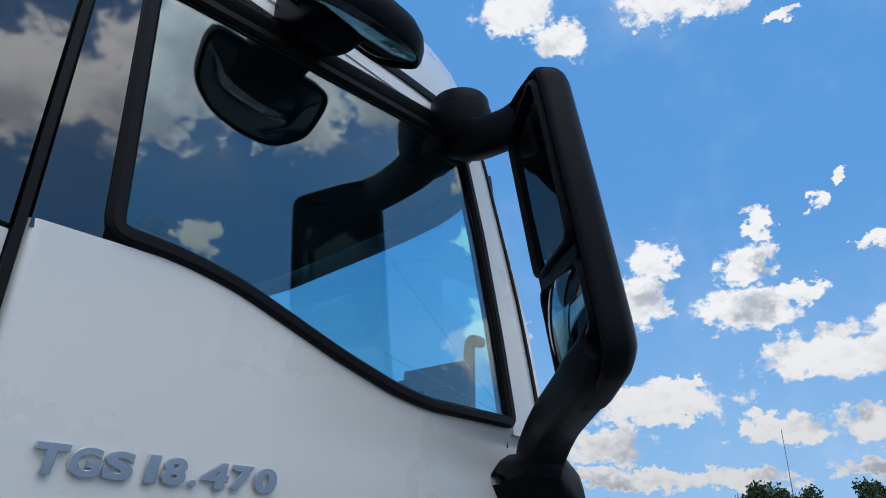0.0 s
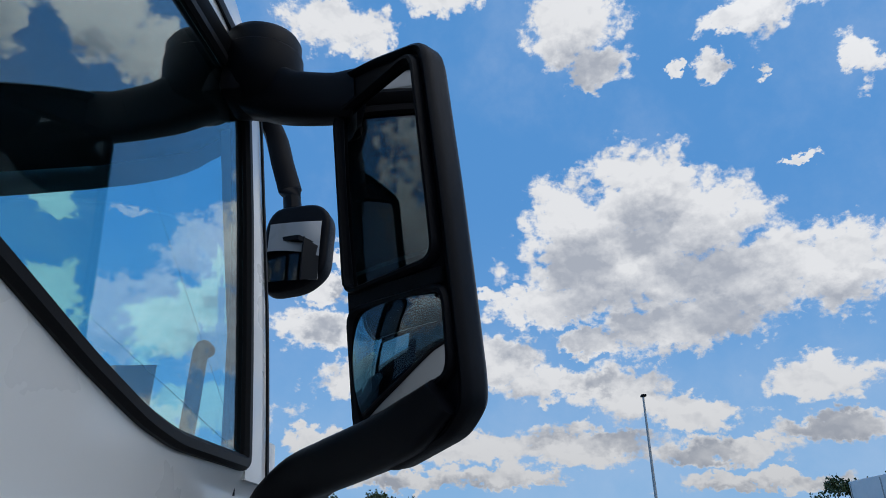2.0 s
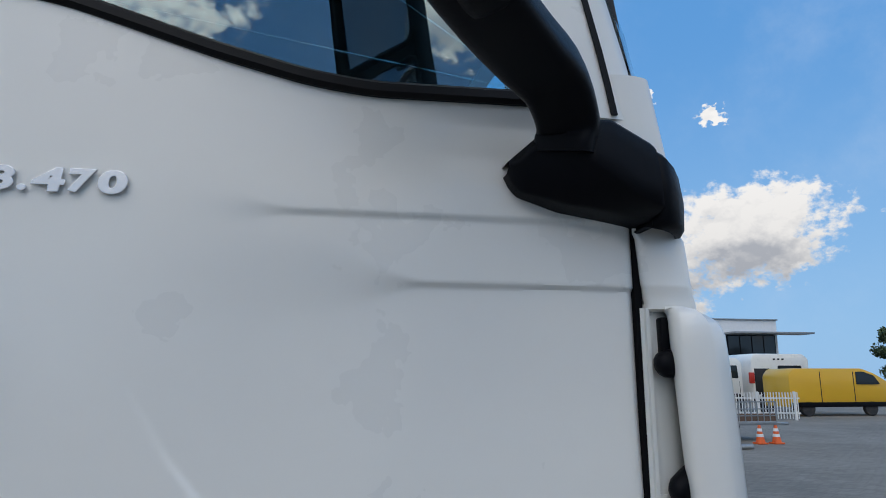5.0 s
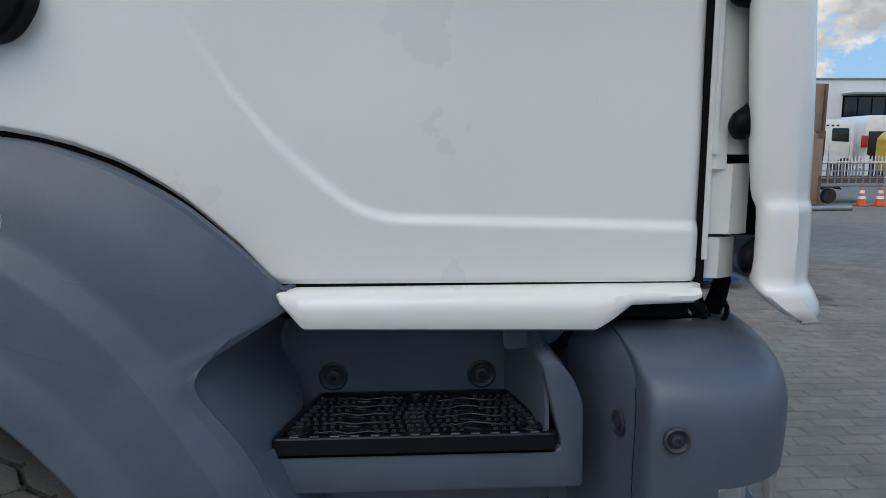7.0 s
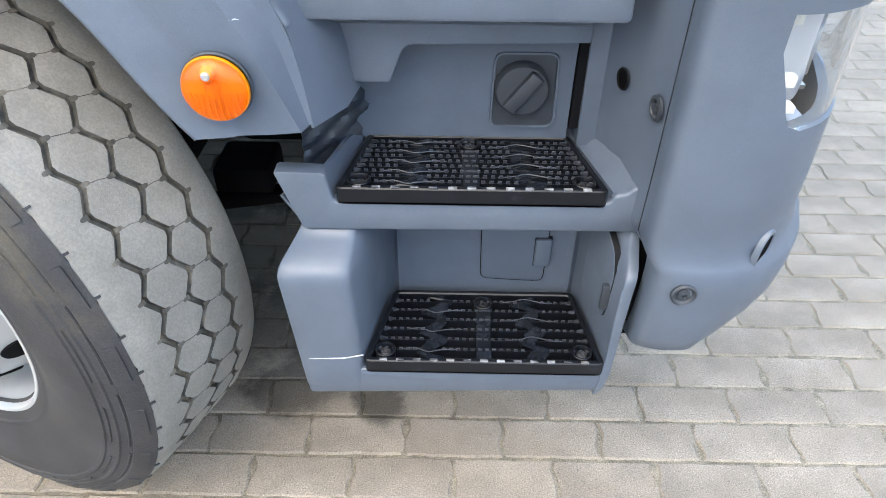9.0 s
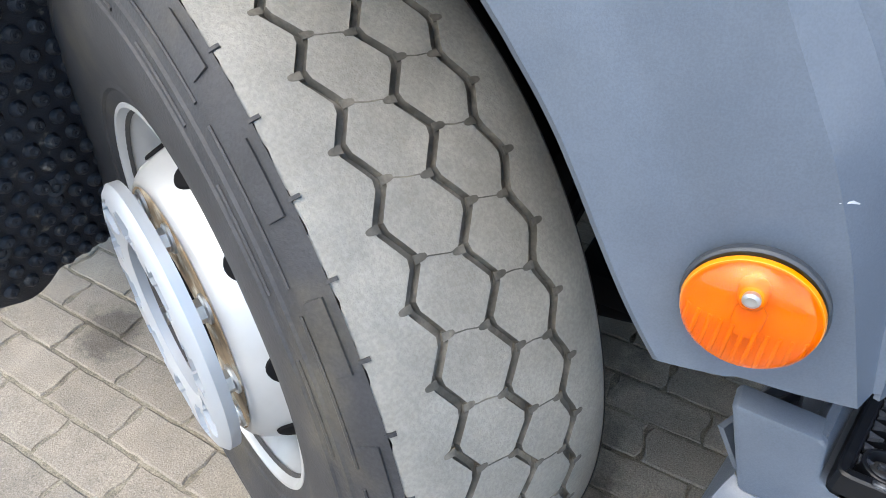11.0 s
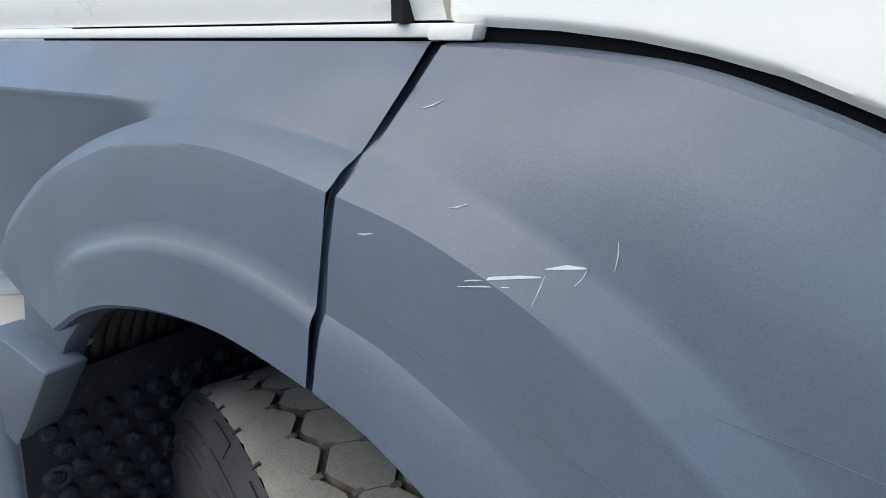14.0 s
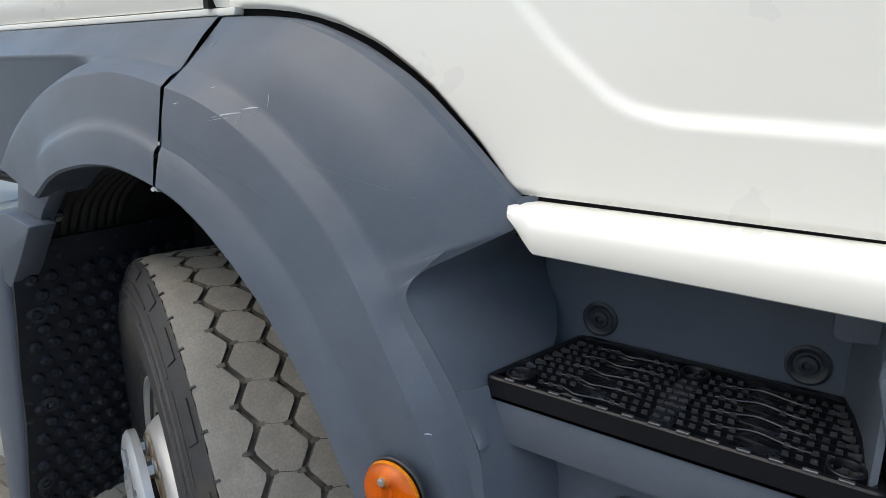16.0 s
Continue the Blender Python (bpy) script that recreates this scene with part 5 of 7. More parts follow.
def bumper_rows():
    rows = []
    for z, back, dx in LEVELS:
        a = arc_of(lamp_edge(z) - 0.004)
        b = a + 0.50
        stops = [a * (k / LAMP_START) for k in range(LAMP_START)] + [lerp(a, b, k / (LAMP_END - LAMP_START)) for k in range(LAMP_END - LAMP_START)] + [lerp(b, BUMPER_ARC[-1], k / 12) for k in range(13)]
        line = []
        for s in stops:
            x, y = bumper_at(s)
            turn = smoothstep(0.45, 0.58, x)
            x += 0.016 * smoothstep(0.715, 0.685, z) * (1 - smoothstep(0.335, 0.41, x))
            line.append((x + dx * turn - back * turn * 0.5 - (max(0, 0.70 - z) / 0.188) ** 3 * 0.10 * smoothstep(0.40, 0.56, x) + 0.016 * smoothstep(0.74, 0.69, z) * smoothstep(0.53, 0.64, z) * turn, y + back * (1 - turn * 0.4), z))
        rows.append(line)
    return rows


def bumper_skin():
    rows = bumper_rows()
    bm = bmesh.new()
    vs = [[bm.verts.new(p) for p in row] for row in rows]
    for i, (a, b) in enumerate(zip(vs, vs[1:])):
        for k in range(len(a) - 1):
            if 0.904 <= LEVELS[i][0] and LEVELS[i + 1][0] <= 1.046 and LAMP_START <= k < LAMP_END:
                continue
            bm.faces.new((a[k], a[k + 1], b[k + 1], b[k]))
    # lip round the headlight opening
    rim = [e for e in bm.edges if e.is_boundary and all(0.90 <= v.co.z <= 1.05 and v.co.x > 0.40 and v.co.y < 0.5 for v in e.verts)]
    ret = bmesh.ops.extrude_edge_only(bm, edges=rim)
    bmesh.ops.translate(bm, vec=(-0.012, 0.022, 0.0), verts=[v for v in ret["geom"] if isinstance(v, bmesh.types.BMVert)])
    return bm


bumper = part("bumper_corner", bumper_skin(), GREY, truck, "grey moulded bumper corner with headlight", smooth=50)
far_half = bumper_skin()
for v in far_half.verts:
    v.co.y = 2.4 - v.co.y
part("bumper_corner", far_half, GREY, truck, smooth=50)
rows = bumper_rows()
lens_rows = [[(x, y + 0.006, z) for x, y, z in row[LAMP_START - 1:LAMP_END + 1]] for row in rows if 0.90 <= row[0][2] <= 1.05]
headlight = part("headlight", sheet([[(x - 0.022, y + 0.045, z) for x, y, z in r] for r in lens_rows], 0.004), LAMP_GREY, truck, "clear wraparound headlight")
lens_ob = part("headlight_lens", sheet(lens_rows, 0.003), CLEAR, headlight, "clear plastic lens")
lens_ob.visible_shadow = False
part("headlight_shell", joined(sheet([[(lamp_edge(z) - 0.012, -0.130, z), (lamp_edge(z) - 0.002, -0.09, z), (lamp_edge(z) + 0.02, -0.02, z), (0.49, 0.10, z)] for z in (0.895, 0.93, 0.98, 1.05)], 0.004), block((0.44, -0.10, 0.893), (0.500, 0.0, 0.899)), block((0.42, -0.10, 1.049), (0.500, 0.0, 1.055)), block((0.48, 0.0, 0.893), (0.54, 0.3, 0.899)), block((0.48, 0.0, 1.049), (0.54, 0.3, 1.055))), LAMP_GREY, headlight)
part("headlight_bowl", moved(lathe([(0.052, 0.0), (0.05, -0.015), (0.040, -0.035), (0.022, -0.048), (0.0, -0.05)], 30, "x"), Matrix.Translation((0.540, 0.01, 0.965)) @ Matrix.Rotation(radians(-28), 4, "Z")), LAMP_GREY, headlight)
part("headlight_bowl", moved(lathe([(0.04, 0.0), (0.038, -0.015), (0.030, -0.03), (0.0, -0.04)], 26, "x"), Matrix.Translation((0.568, 0.12, 0.975)) @ Matrix.Rotation(radians(-14), 4, "Z")), LAMP_GREY, headlight)
for clip_a, clip_b in (((0.424, -0.118, 1.022), (0.446, -0.100, 1.038)), ((0.440, -0.11, 0.945), (0.466, -0.095, 0.960)), ((0.456, -0.11, 0.912), (0.476, -0.09, 0.922))):
    part("headlight_clip", block(clip_a, clip_b, 0.002), WHITE_OLD, headlight)
panel_rows = []
for row in rows:
    x, y, z = row[0]
    if z < 0.69:
        continue
    in_by = smoothstep(1.13, 1.21, z)
    panel_rows.append([(x + 0.001, y - 0.002, z)] + [(x - a * (1 - 0.5 * in_by), y + b * (1 - 0.6 * in_by), z) for a, b in ((0.003, 0.012), (0.008, 0.05), (0.018, 0.10), (0.036, 0.145), (0.066, 0.20), (0.072, 0.26))])
part("bumper_side", sheet(panel_rows), GREY, bumper, smooth=30)
part("bumper_seam", sheet([[(r[0][0] - 0.0018, r[0][1] + dy, r[0][2]) for dy in (0.004, 0.0075)] for r in panel_rows if 0.70 < r[0][2] < 1.16], 0.001, way=(1, 0, 0)), SEAL, bumper)
for hx, hy, hz in ((0.3245, -0.052, 1.090), (0.3255, -0.070, 0.897)):
    part("bolt_recess", moved(joined(lathe([(0.017, 0.001), (0.017, -0.002), (0.012, -0.003), (0.010, 0.001)], 20, "x"), moved(lathe([(0.008, -0.003), (0.008, 0.0), (0.0, 0.0)], 6, "x"), Matrix.Identity(4))), Matrix.Translation((hx, hy, hz)) @ Matrix.Rotation(radians(10), 4, "Z")), GREY_DARK, bumper)
# near-black disc on the panel, painted for the shade of a hole
part("bolt_hole_disc", moved(lathe([(0.0, 0.0), (0.013, 0.0), (0.015, 0.002), (0.016, 0.0)], 20, "x"), Matrix.Translation((0.304, 0.030, 0.890)) @ Matrix.Rotation(radians(196), 4, "Z")), DARK, bumper)
rivet(0.363, -0.152, 1.110, bumper, 0.0165)
rivet(0.390, -0.160, 0.664, bumper, 0.018)
fog_at = Matrix.Translation((0.493, -0.130, 0.722)) @ Matrix.Rotation(radians(42), 4, "Z") @ Matrix.Rotation(radians(20), 4, "Y")
fog = part("fog_lamp_rim", moved(lathe([(0.028, -0.006), (0.026, 0.001), (0.023, 0.0025), (0.020, 0.001), (0.019, -0.006)], 30, "y"), fog_at @ Matrix.Diagonal((0.6, 1.0, 1.1, 1))), GREY, bumper, "small recessed fog lamp")
# near-black disc paints the shade inside the lamp recess
part("fog_lamp_shade_disc", moved(lathe([(0.0195, 0.0008), (0.0, 0.0008)], 24, "y"), fog_at @ Matrix.Diagonal((0.6, 1.0, 1.1, 1))), DARK, bumper)
# solid near-black blocks stand in for the shade behind steps, bumper and sill
for name, low_corner, high_corner in (("step_shade_block", (0.285, 0.125, 0.72), (0.30, 0.5, 1.19)), ("bumper_shade_block", (0.352, -0.05, 0.47), (0.375, 0.3, 0.72)), ("front_shade_block", (-0.05, 0.16, 0.5), (0.56, 1.2, 1.19)), ("sill_shade_block", (0.20, 0.07, 1.16), (0.44, 0.3, 1.26))):
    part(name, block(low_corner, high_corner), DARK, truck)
part("cab_hose", joined(tube(curve([(0.455, 0.06, 1.24), (0.475, 0.05, 1.215), (0.47, 0.06, 1.19), (0.45, 0.08, 1.17)], 12), 0.012, 8), tube(curve([(0.50, 0.07, 1.255), (0.52, 0.06, 1.215), (0.50, 0.05, 1.185)], 10), 0.004, 6)), BLACK, truck)

part("cab_mount_arm", bar([(0.529, 0.1, 1.27), (0.529, 0.1, 1.253), (0.524, 0.1, 1.229), (0.514, 0.1, 1.202), (0.508, 0.1, 1.177)], [(0.0, 0.012), (1.0, 0.012)], [(0.0, 0.010), (1.0, 0.014)], (0, 1, 0)), BLACK, truck, "black curved arm behind the bumper")
part("arm_cable", tube(curve([(0.472, 0.06, 1.251), (0.481, 0.06, 1.23), (0.49, 0.06, 1.212), (0.502, 0.06, 1.187)], 12), 0.0025, 6), BLACK, truck)

# chassis bulk in near-black, so that the underside is dark: shade put into colour
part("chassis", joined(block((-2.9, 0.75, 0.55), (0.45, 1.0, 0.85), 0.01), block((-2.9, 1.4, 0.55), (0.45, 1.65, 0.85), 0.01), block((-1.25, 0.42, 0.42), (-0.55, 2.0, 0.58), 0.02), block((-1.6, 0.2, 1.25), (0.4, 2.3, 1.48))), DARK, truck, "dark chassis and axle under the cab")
# four unseen blocks, added to shut light out from under the truck
part("far_light_blocker", block((-2.9, 2.25, 0.62), (0.55, 2.38, 1.48), 0.02), DARK, truck)
part("front_light_blocker", block((0.40, 0.25, 0.28), (0.56, 2.3, 0.60), 0.03), GREY_DARK, truck)
part("middle_light_blocker", block((-0.55, 0.8, 0.32), (0.40, 1.6, 0.62), 0.05), DARK, truck)
part("rear_light_blocker", block((-2.6, 0.85, 0.40), (-0.6, 1.5, 0.75), 0.05), DARK, truck)
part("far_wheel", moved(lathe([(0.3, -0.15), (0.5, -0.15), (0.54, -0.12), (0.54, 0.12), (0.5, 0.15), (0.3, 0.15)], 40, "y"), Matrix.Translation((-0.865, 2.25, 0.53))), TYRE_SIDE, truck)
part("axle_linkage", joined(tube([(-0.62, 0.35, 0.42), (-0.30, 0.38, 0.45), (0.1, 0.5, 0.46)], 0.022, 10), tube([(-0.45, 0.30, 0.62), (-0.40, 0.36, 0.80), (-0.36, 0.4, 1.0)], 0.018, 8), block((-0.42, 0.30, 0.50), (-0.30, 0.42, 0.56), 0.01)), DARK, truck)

# wheel housing liner, flap and the box behind the wheel
WHEEL = Vector((-0.8653, -0.0195, 0.53))
LINER_ARC = [(-1.146, 1.072), (-1.132, 1.108), (-1.106, 1.146), (-1.066, 1.180), (-1.010, 1.212), (-0.930, 1.246), (-0.850, 1.272), (-0.760, 1.282), (-0.660, 1.278), (-0.600, 1.262)]
LINER_LINE = curve([(x, 0, z) for x, z in LINER_ARC], 40)
part("arch_liner", sheet([[(p.x, y, p.z) for y in (0.10, 0.25, 0.50, 0.75)] for p in LINER_LINE], 0.004), LINER, truck)
wheel_liner = part("wheel_liner", sheet([[(p.x, -0.050 + 0.0025 * i, p.z + (0.0 if i < 6 else 0.0045 * math.sin((i - 6) * 2 * math.pi / 7.5))) for i in range(62)] for p in LINER_LINE], 0.003), LINER, truck, "black ribbed wheel housing liner", smooth=60)
# added dark sheet that blocks light through the arch, in place of the dark void
part("arch_light_blocker", sheet([[(x, 0.24, z) for z in (0.95, 1.10, 1.30)] for x in np.linspace(-1.10, -0.60, 12)], 0.006, way=(0, 1, 0)), LINER, truck)
part("guard_strut", block((-0.985, 0.205, 0.95), (-0.945, 0.235, 1.25), 0.006), LINER, truck)
part("guard_strut", block((-0.80, 0.19, 0.95), (-0.745, 0.235, 1.28), 0.010), LINER, truck)
HOUSING_INNER = [(0.362, -1.338), (0.40, -1.325), (0.47, -1.303), (0.53, -1.283), (0.70, -1.240), (0.936, -1.190), (0.985, -1.178), (1.010, -1.165), (1.040, -1.120), (1.110, -1.062)]
HOUSING_OUTER = [(0.40, -1.430), (0.53, -1.408), (0.70, -1.385), (0.936, -1.345), (0.985, -1.336), (1.05, -1.325)]
housing_rows = []
for z, inset, rise in ((0.392, 0.006, 0.0), (0.40, 0.0, 0.0), (0.47, 0.0, 0.0), (0.60, 0.0, 0.0), (0.80, 0.0, 0.0), (0.93, 0.0, 0.15), (0.970, 0.0, 0.40), (0.988, 0.004, 0.46), (0.996, 0.014, 0.46), (0.999, 0.040, 0.46), (1.000, 0.30, 0.46)):
    a, b = table(z, HOUSING_INNER), table(z, HOUSING_OUTER)
    housing_rows.append([(x, y + (inset if y < 0.3 else 0), z + rise * (x - b)) for x, y in ((a, 0.30), (a - 0.002, -0.105), (a - 0.004, -0.119), (a - 0.012, -0.126), (lerp(a, b, 0.5), -0.127), (b + 0.022, -0.124), (b + 0.004, -0.112), (b, -0.090), (b, 0.30))])
rear_box = part("rear_housing", sheet(housing_rows), GREY, truck, "grey moulded housing behind the front wheel", smooth=45)
part("housing_shoulder", prism(rounded([(-1.258, 1.030), (-1.255, 1.070), (-1.200, 1.146), (-1.130, 1.150), (-1.040, 1.136), (-1.075, 1.098), (-1.122, 1.044), (-1.170, 0.995)], 0.006, 2), -0.123, -0.075, "y", 0.005, 2), GREY, rear_box)
part("housing_bracket", prism(rounded([(-1.165, 1.120), (-1.138, 1.200), (-1.060, 1.228), (-0.975, 1.250), (-0.955, 1.233), (-1.015, 1.190), (-1.052, 1.158), (-1.083, 1.120)], 0.006, 2), -0.092, -0.062, "y", 0.005, 2), GREY, rear_box)


def flap_x(y, z):
    """The flap hangs just inside the edge of its housing and sags a little."""
    return table(min(z, 0.985), HOUSING_INNER) + 0.30 * max(0.0, z - 0.985) + 0.016 + 0.010 * math.sin(y * 6 + 0.7) + 0.003 * math.sin(z * 23 + y * 9)


def flap():
    grid = []
    for k in range(34):
        z = lerp(0.362, 1.085, k / 33)
        line = []
        for i in range(24):
            y = lerp(-0.122, 0.34, i / 23)
            x = flap_x(y, z)
            zz = z + (0.018 * math.sin(y * 31) - 0.05 * (i / 23) * 0 + 0.06 * (i / 23) if k == 0 else 0)
            line.append((x, y, zz))
        grid.append(line)
    return sheet(grid, 0.008, way=(-1, 0, 0))


flap_ob = part("mud_flap", flap(), FLAP, truck, "black dimpled rubber spray flap, dusty")
dimples = []
for k in range(17):
    for i in range(12):
        y, z = -0.092 + i * 0.037 + 0.0185 * (k % 2), 0.40 + k * 0.038
        x = flap_x(y, z)
        dimples.append(moved(lathe([(0.0145, -0.002), (0.0128, 0.006), (0.0085, 0.011), (0.004, 0.0115), (0.0, 0.009)], 10, "x"), Matrix.Translation((x, y, z))))
tagged(part("flap_studding", joined(*dimples), FLAP, flap_ob), "moulded dimples of the flap", kind="stuff")
for y, z in ((-0.09, 0.50), (-0.075, 0.71), (-0.085, 0.93), (0.10, 1.0), (0.02, 0.58)):
    x = flap_x(y, z) + 0.002
    part("flap_screw", moved(lathe([(0.017, 0.0), (0.017, 0.005), (0.010, 0.006), (0.009, 0.002), (0.006, 0.002), (0.005, 0.008), (0.0, 0.009)], 20, "x"), Matrix.Translation((x, y, z))), GREY_DARK, flap_ob)
part("liner_bolt", moved(lathe([(0.0105, -0.004), (0.0105, 0.001), (0.008, 0.002), (0.0065, 0.006), (0.0, 0.0065)], 14), Matrix.Translation((-1.108, -0.044, 1.130)) @ Matrix.Rotation(radians(125), 4, "Y")), STEEL, wheel_liner)
# torn white clips left under the lip of the arch
for k, (x, y, z) in enumerate(((-0.946, -0.088, 1.249), (-0.68, -0.09, 1.237))):
    part("torn_clip", prism([(x - 0.010, z - 0.001), (x - 0.004, z - 0.004), (x + 0.002, z - 0.0015), (x + 0.009, z - 0.003), (x + 0.007, z + 0.002), (x - 0.002, z + 0.001 + 0.003 * k)], y - 0.003, y + 0.002), CLIP_WHITE, wheel_liner, "torn white plastic clip", smooth=0)

# white side fairing behind the wheel
tank = [[(x, y, z) for y, z in ((0.2, 0.44), (-0.02, 0.44), (-0.10, 0.50), (-0.120, 0.62), (-0.115, 0.95), (-0.09, 1.03), (-0.03, 1.068), (0.2, 1.074))] for x in (-1.30, -1.46, -1.56, -2.2, -2.9)]
side_fairing = part("side_fairing", sheet(tank, 0.01), FAIRING, truck, "white side fairing behind the wheel")
part("fairing_rail", tube([(-1.40, 0.02, 1.170), (-2.9, 0.02, 1.170)], 0.013, 12), BLACK, side_fairing)
part("fairing_rail", tube([(-1.40, 0.06, 1.185), (-2.9, 0.06, 1.185)], 0.013, 12), STEEL, side_fairing)
part("tank_top", block((-2.9, -0.05, 1.060), (-1.33, 0.5, 1.090), 0.012), FAIRING, side_fairing, "dusty white tank top")
part("tank_cap", moved(lathe([(0.07, 0.0), (0.07, 0.004), (0.06, 0.006), (0.055, 0.003), (0.02, 0.003), (0.0, 0.004)], 36), Matrix.Translation((-1.50, 0.06, 1.090))), FAIRING, side_fairing)



# ---- the truck: steered front wheel ----
PHI = -0.3933
wheel_m = Matrix(((math.cos(PHI), 0, math.sin(PHI), WHEEL.x), (math.sin(PHI), 0, -math.cos(PHI), WHEEL.y), (0, 1, 0, WHEEL.z), (0, 0, 0, 1)))
wheel = part("front_wheel", moved(lathe([(0.10, -0.16), (0.15, -0.15), (0.16, -0.05), (0.12, 0.02), (0.095, 0.045), (0.06, 0.050), (0.0, 0.051)], 32), wheel_m), DARK, truck, "steered front wheel with dusty tyre and silver rim")


def two_tone(ob, *more):
    for m in more:
        ob.data.materials.append(m)
    return ob


PITCHES = 48
GROOVES = [(-0.0655, 0.0088, 0.6), (-0.1330, 0.0098, 3.4), (-0.1940, 0.0070, 6.5)]


def zigzag(groove, degrees):
    middle, reach, phase = groove
    t = ((degrees - phase) / (360 / PITCHES)) % 1.0
    return middle - reach * max(-1.0, min(1.0, (abs(t - 0.5) * 4 - 1) * 1.25))


def crown(v):
    return 0.5405 - 0.0035 * ((v + 0.13) / 0.125) ** 2 - 0.006 * smoothstep(-0.012, 0.0, v) - 0.006 * smoothstep(-0.012, 0.0, -0.256 - v)


def tread():
    """Four worn ribs between zigzag grooves; index 0 is worn tread, 1 the groove."""
    bm = bmesh.new()
    count = PITCHES * 8
    rows = []
    for k in range(count):
        d = 360 * k / count
        line = []
        start = -0.0025 + 0.0012 * math.sin(k * 1.7) + 0.0011 * math.sin(k * 0.83 + 2.0)
        for gi, groove in enumerate(GROOVES):
            c = zigzag(groove, d)
            for q in (0.0, 0.06, 0.5, 0.94, 1.0):
                v = lerp(start, c + 0.0055, q)
                line.append((v, crown(v)))
            line.append((c + 0.0036, crown(c) - 0.0085))
            line.append((c - 0.0036, crown(c) - 0.0085))
            start = c - 0.0055
        for q in (0.0, 0.06, 0.5, 0.94, 1.0):
            v = lerp(start, -0.256, q)
            line.append((v, crown(v)))
        a = radians(d)
        rows.append([(r * math.cos(a), r * math.sin(a), v) for v, r in line])
    vs = [[bm.verts.new(p) for p in row] for row in rows]
    n = len(vs[0])
    dark = {4, 5, 6, 11, 12, 13, 18, 19, 20}
    for k in range(count):
        a, b = vs[k], vs[(k + 1) % count]
        for j in range(n - 1):
            f = bm.faces.new((a[j], a[j + 1], b[j + 1], b[j]))
            f.material_index = 1 if j in dark else 0
    return moved(bm, wheel_m)


tyre = two_tone(part("tyre", tread(), TYRE_TREAD, wheel, "worn dusty tyre with zigzag grooves", smooth=35), TYRE_GROOVE)
side = [(0.284, -0.008), (0.292, 0.002), (0.305, 0.010), (0.318, 0.013), (0.322, 0.0165), (0.33, 0.0165), (0.334, 0.018), (0.36, 0.0250), (0.40, 0.0310), (0.43, 0.0315), (0.449, 0.0300), (0.451, 0.0318), (0.458, 0.0312), (0.460, 0.0285), (0.475, 0.0255), (0.477, 0.0272), (0.482, 0.0262), (0.484, 0.0230), (0.500, 0.0165), (0.504, 0.0180), (0.510, 0.0155), (0.520, 0.0085), (0.530, 0.0010), (0.5335, -0.002)]
part("tyre_sidewall", moved(sheet([[(r * math.cos(2 * math.pi * k / 120), r * math.sin(2 * math.pi * k / 120), v) for k in range(120)] for r, v in side], 0.0, True), wheel_m), TYRE_SIDE, wheel, "dark grey tyre sidewall with moulded rings", smooth=25)
inner = [(0.533, -0.256), (0.515, -0.268), (0.45, -0.29), (0.36, -0.285), (0.29, -0.26)]
part("inner_sidewall", moved(sheet([[(r * math.cos(2 * math.pi * k / 90), r * math.sin(2 * math.pi * k / 90), v) for k in range(90)] for r, v in inner], 0.0, True), wheel_m), TYRE_SIDE, wheel)
cuts, notches = [], []
for k in range(PITCHES):
    step_deg = 360 / PITCHES
    for a, b in ((0, 1), (1, 2)):
        ga, gb = GROOVES[a], GROOVES[b]
        d1 = ga[2] + k * step_deg
        d2 = gb[2] + (k + (0 if gb[2] > ga[2] else 1)) * step_deg - step_deg / 2
        va, vb = zigzag(ga, d1) - 0.004, zigzag(gb, d2) + 0.004
        pts = []
        for q in np.linspace(0, 1, 5):
            d, v = radians(lerp(d1, d2, q)) + 0.0012 * math.sin(q * 9 + k), lerp(va, vb, q)
            pts.append((d, v))
        rows = [[((crown(v) + 0.0004) * math.cos(d + o), (crown(v) + 0.0004) * math.sin(d + o), v) for o in (-0.0011, 0.0011)] for d, v in pts]
        cuts.append(sheet(rows, 0.002))
    for groove in GROOVES:
        for half, sign in ((0.0, -1), (0.5, 1)):
            d = radians(groove[2] + (k + half) * step_deg)
            c = zigzag(groove, math.degrees(d))
            cuts.append(sheet([[((crown(v) + 0.0005) * math.cos(d + o), (crown(v) + 0.0005) * math.sin(d + o), v) for o in (-w, w)] for v, w in ((c, 0.0075), (c + sign * 0.0085, 0.0062), (c + sign * 0.0115, 0.0042), (c + sign * 0.0125, 0.002))], 0.002))
    d = radians(2.0 + k * step_deg)
    notches.append(sheet([[(r * math.cos(d + o), r * math.sin(d + o), v) for o in (-0.0032, 0.0032)] for r, v in ((0.5325, 0.0006), (0.5352, -0.003), (0.5368, -0.006), (0.5378, -0.009))], 0.003))
tagged(part("tread_cut", moved(joined(*cuts), wheel_m), TYRE_GROOVE, wheel, smooth=0), "fine cuts in the tread", kind="stuff")
for notch in notches:
    part("shoulder_notch", moved(notch, wheel_m), TYRE_SIDE, wheel, smooth=0)
blocks = []
for k in range(0, PITCHES, 2):
    d0 = radians(k * 7.5 + 1)
    blocks.append(sheet([[(r * math.cos(d0 + o), r * math.sin(d0 + o), v) for o in np.linspace(0, 0.13, 5)] for r, v in ((0.5115, 0.0165), (0.519, 0.0118), (0.527, 0.0065))], 0.0025))
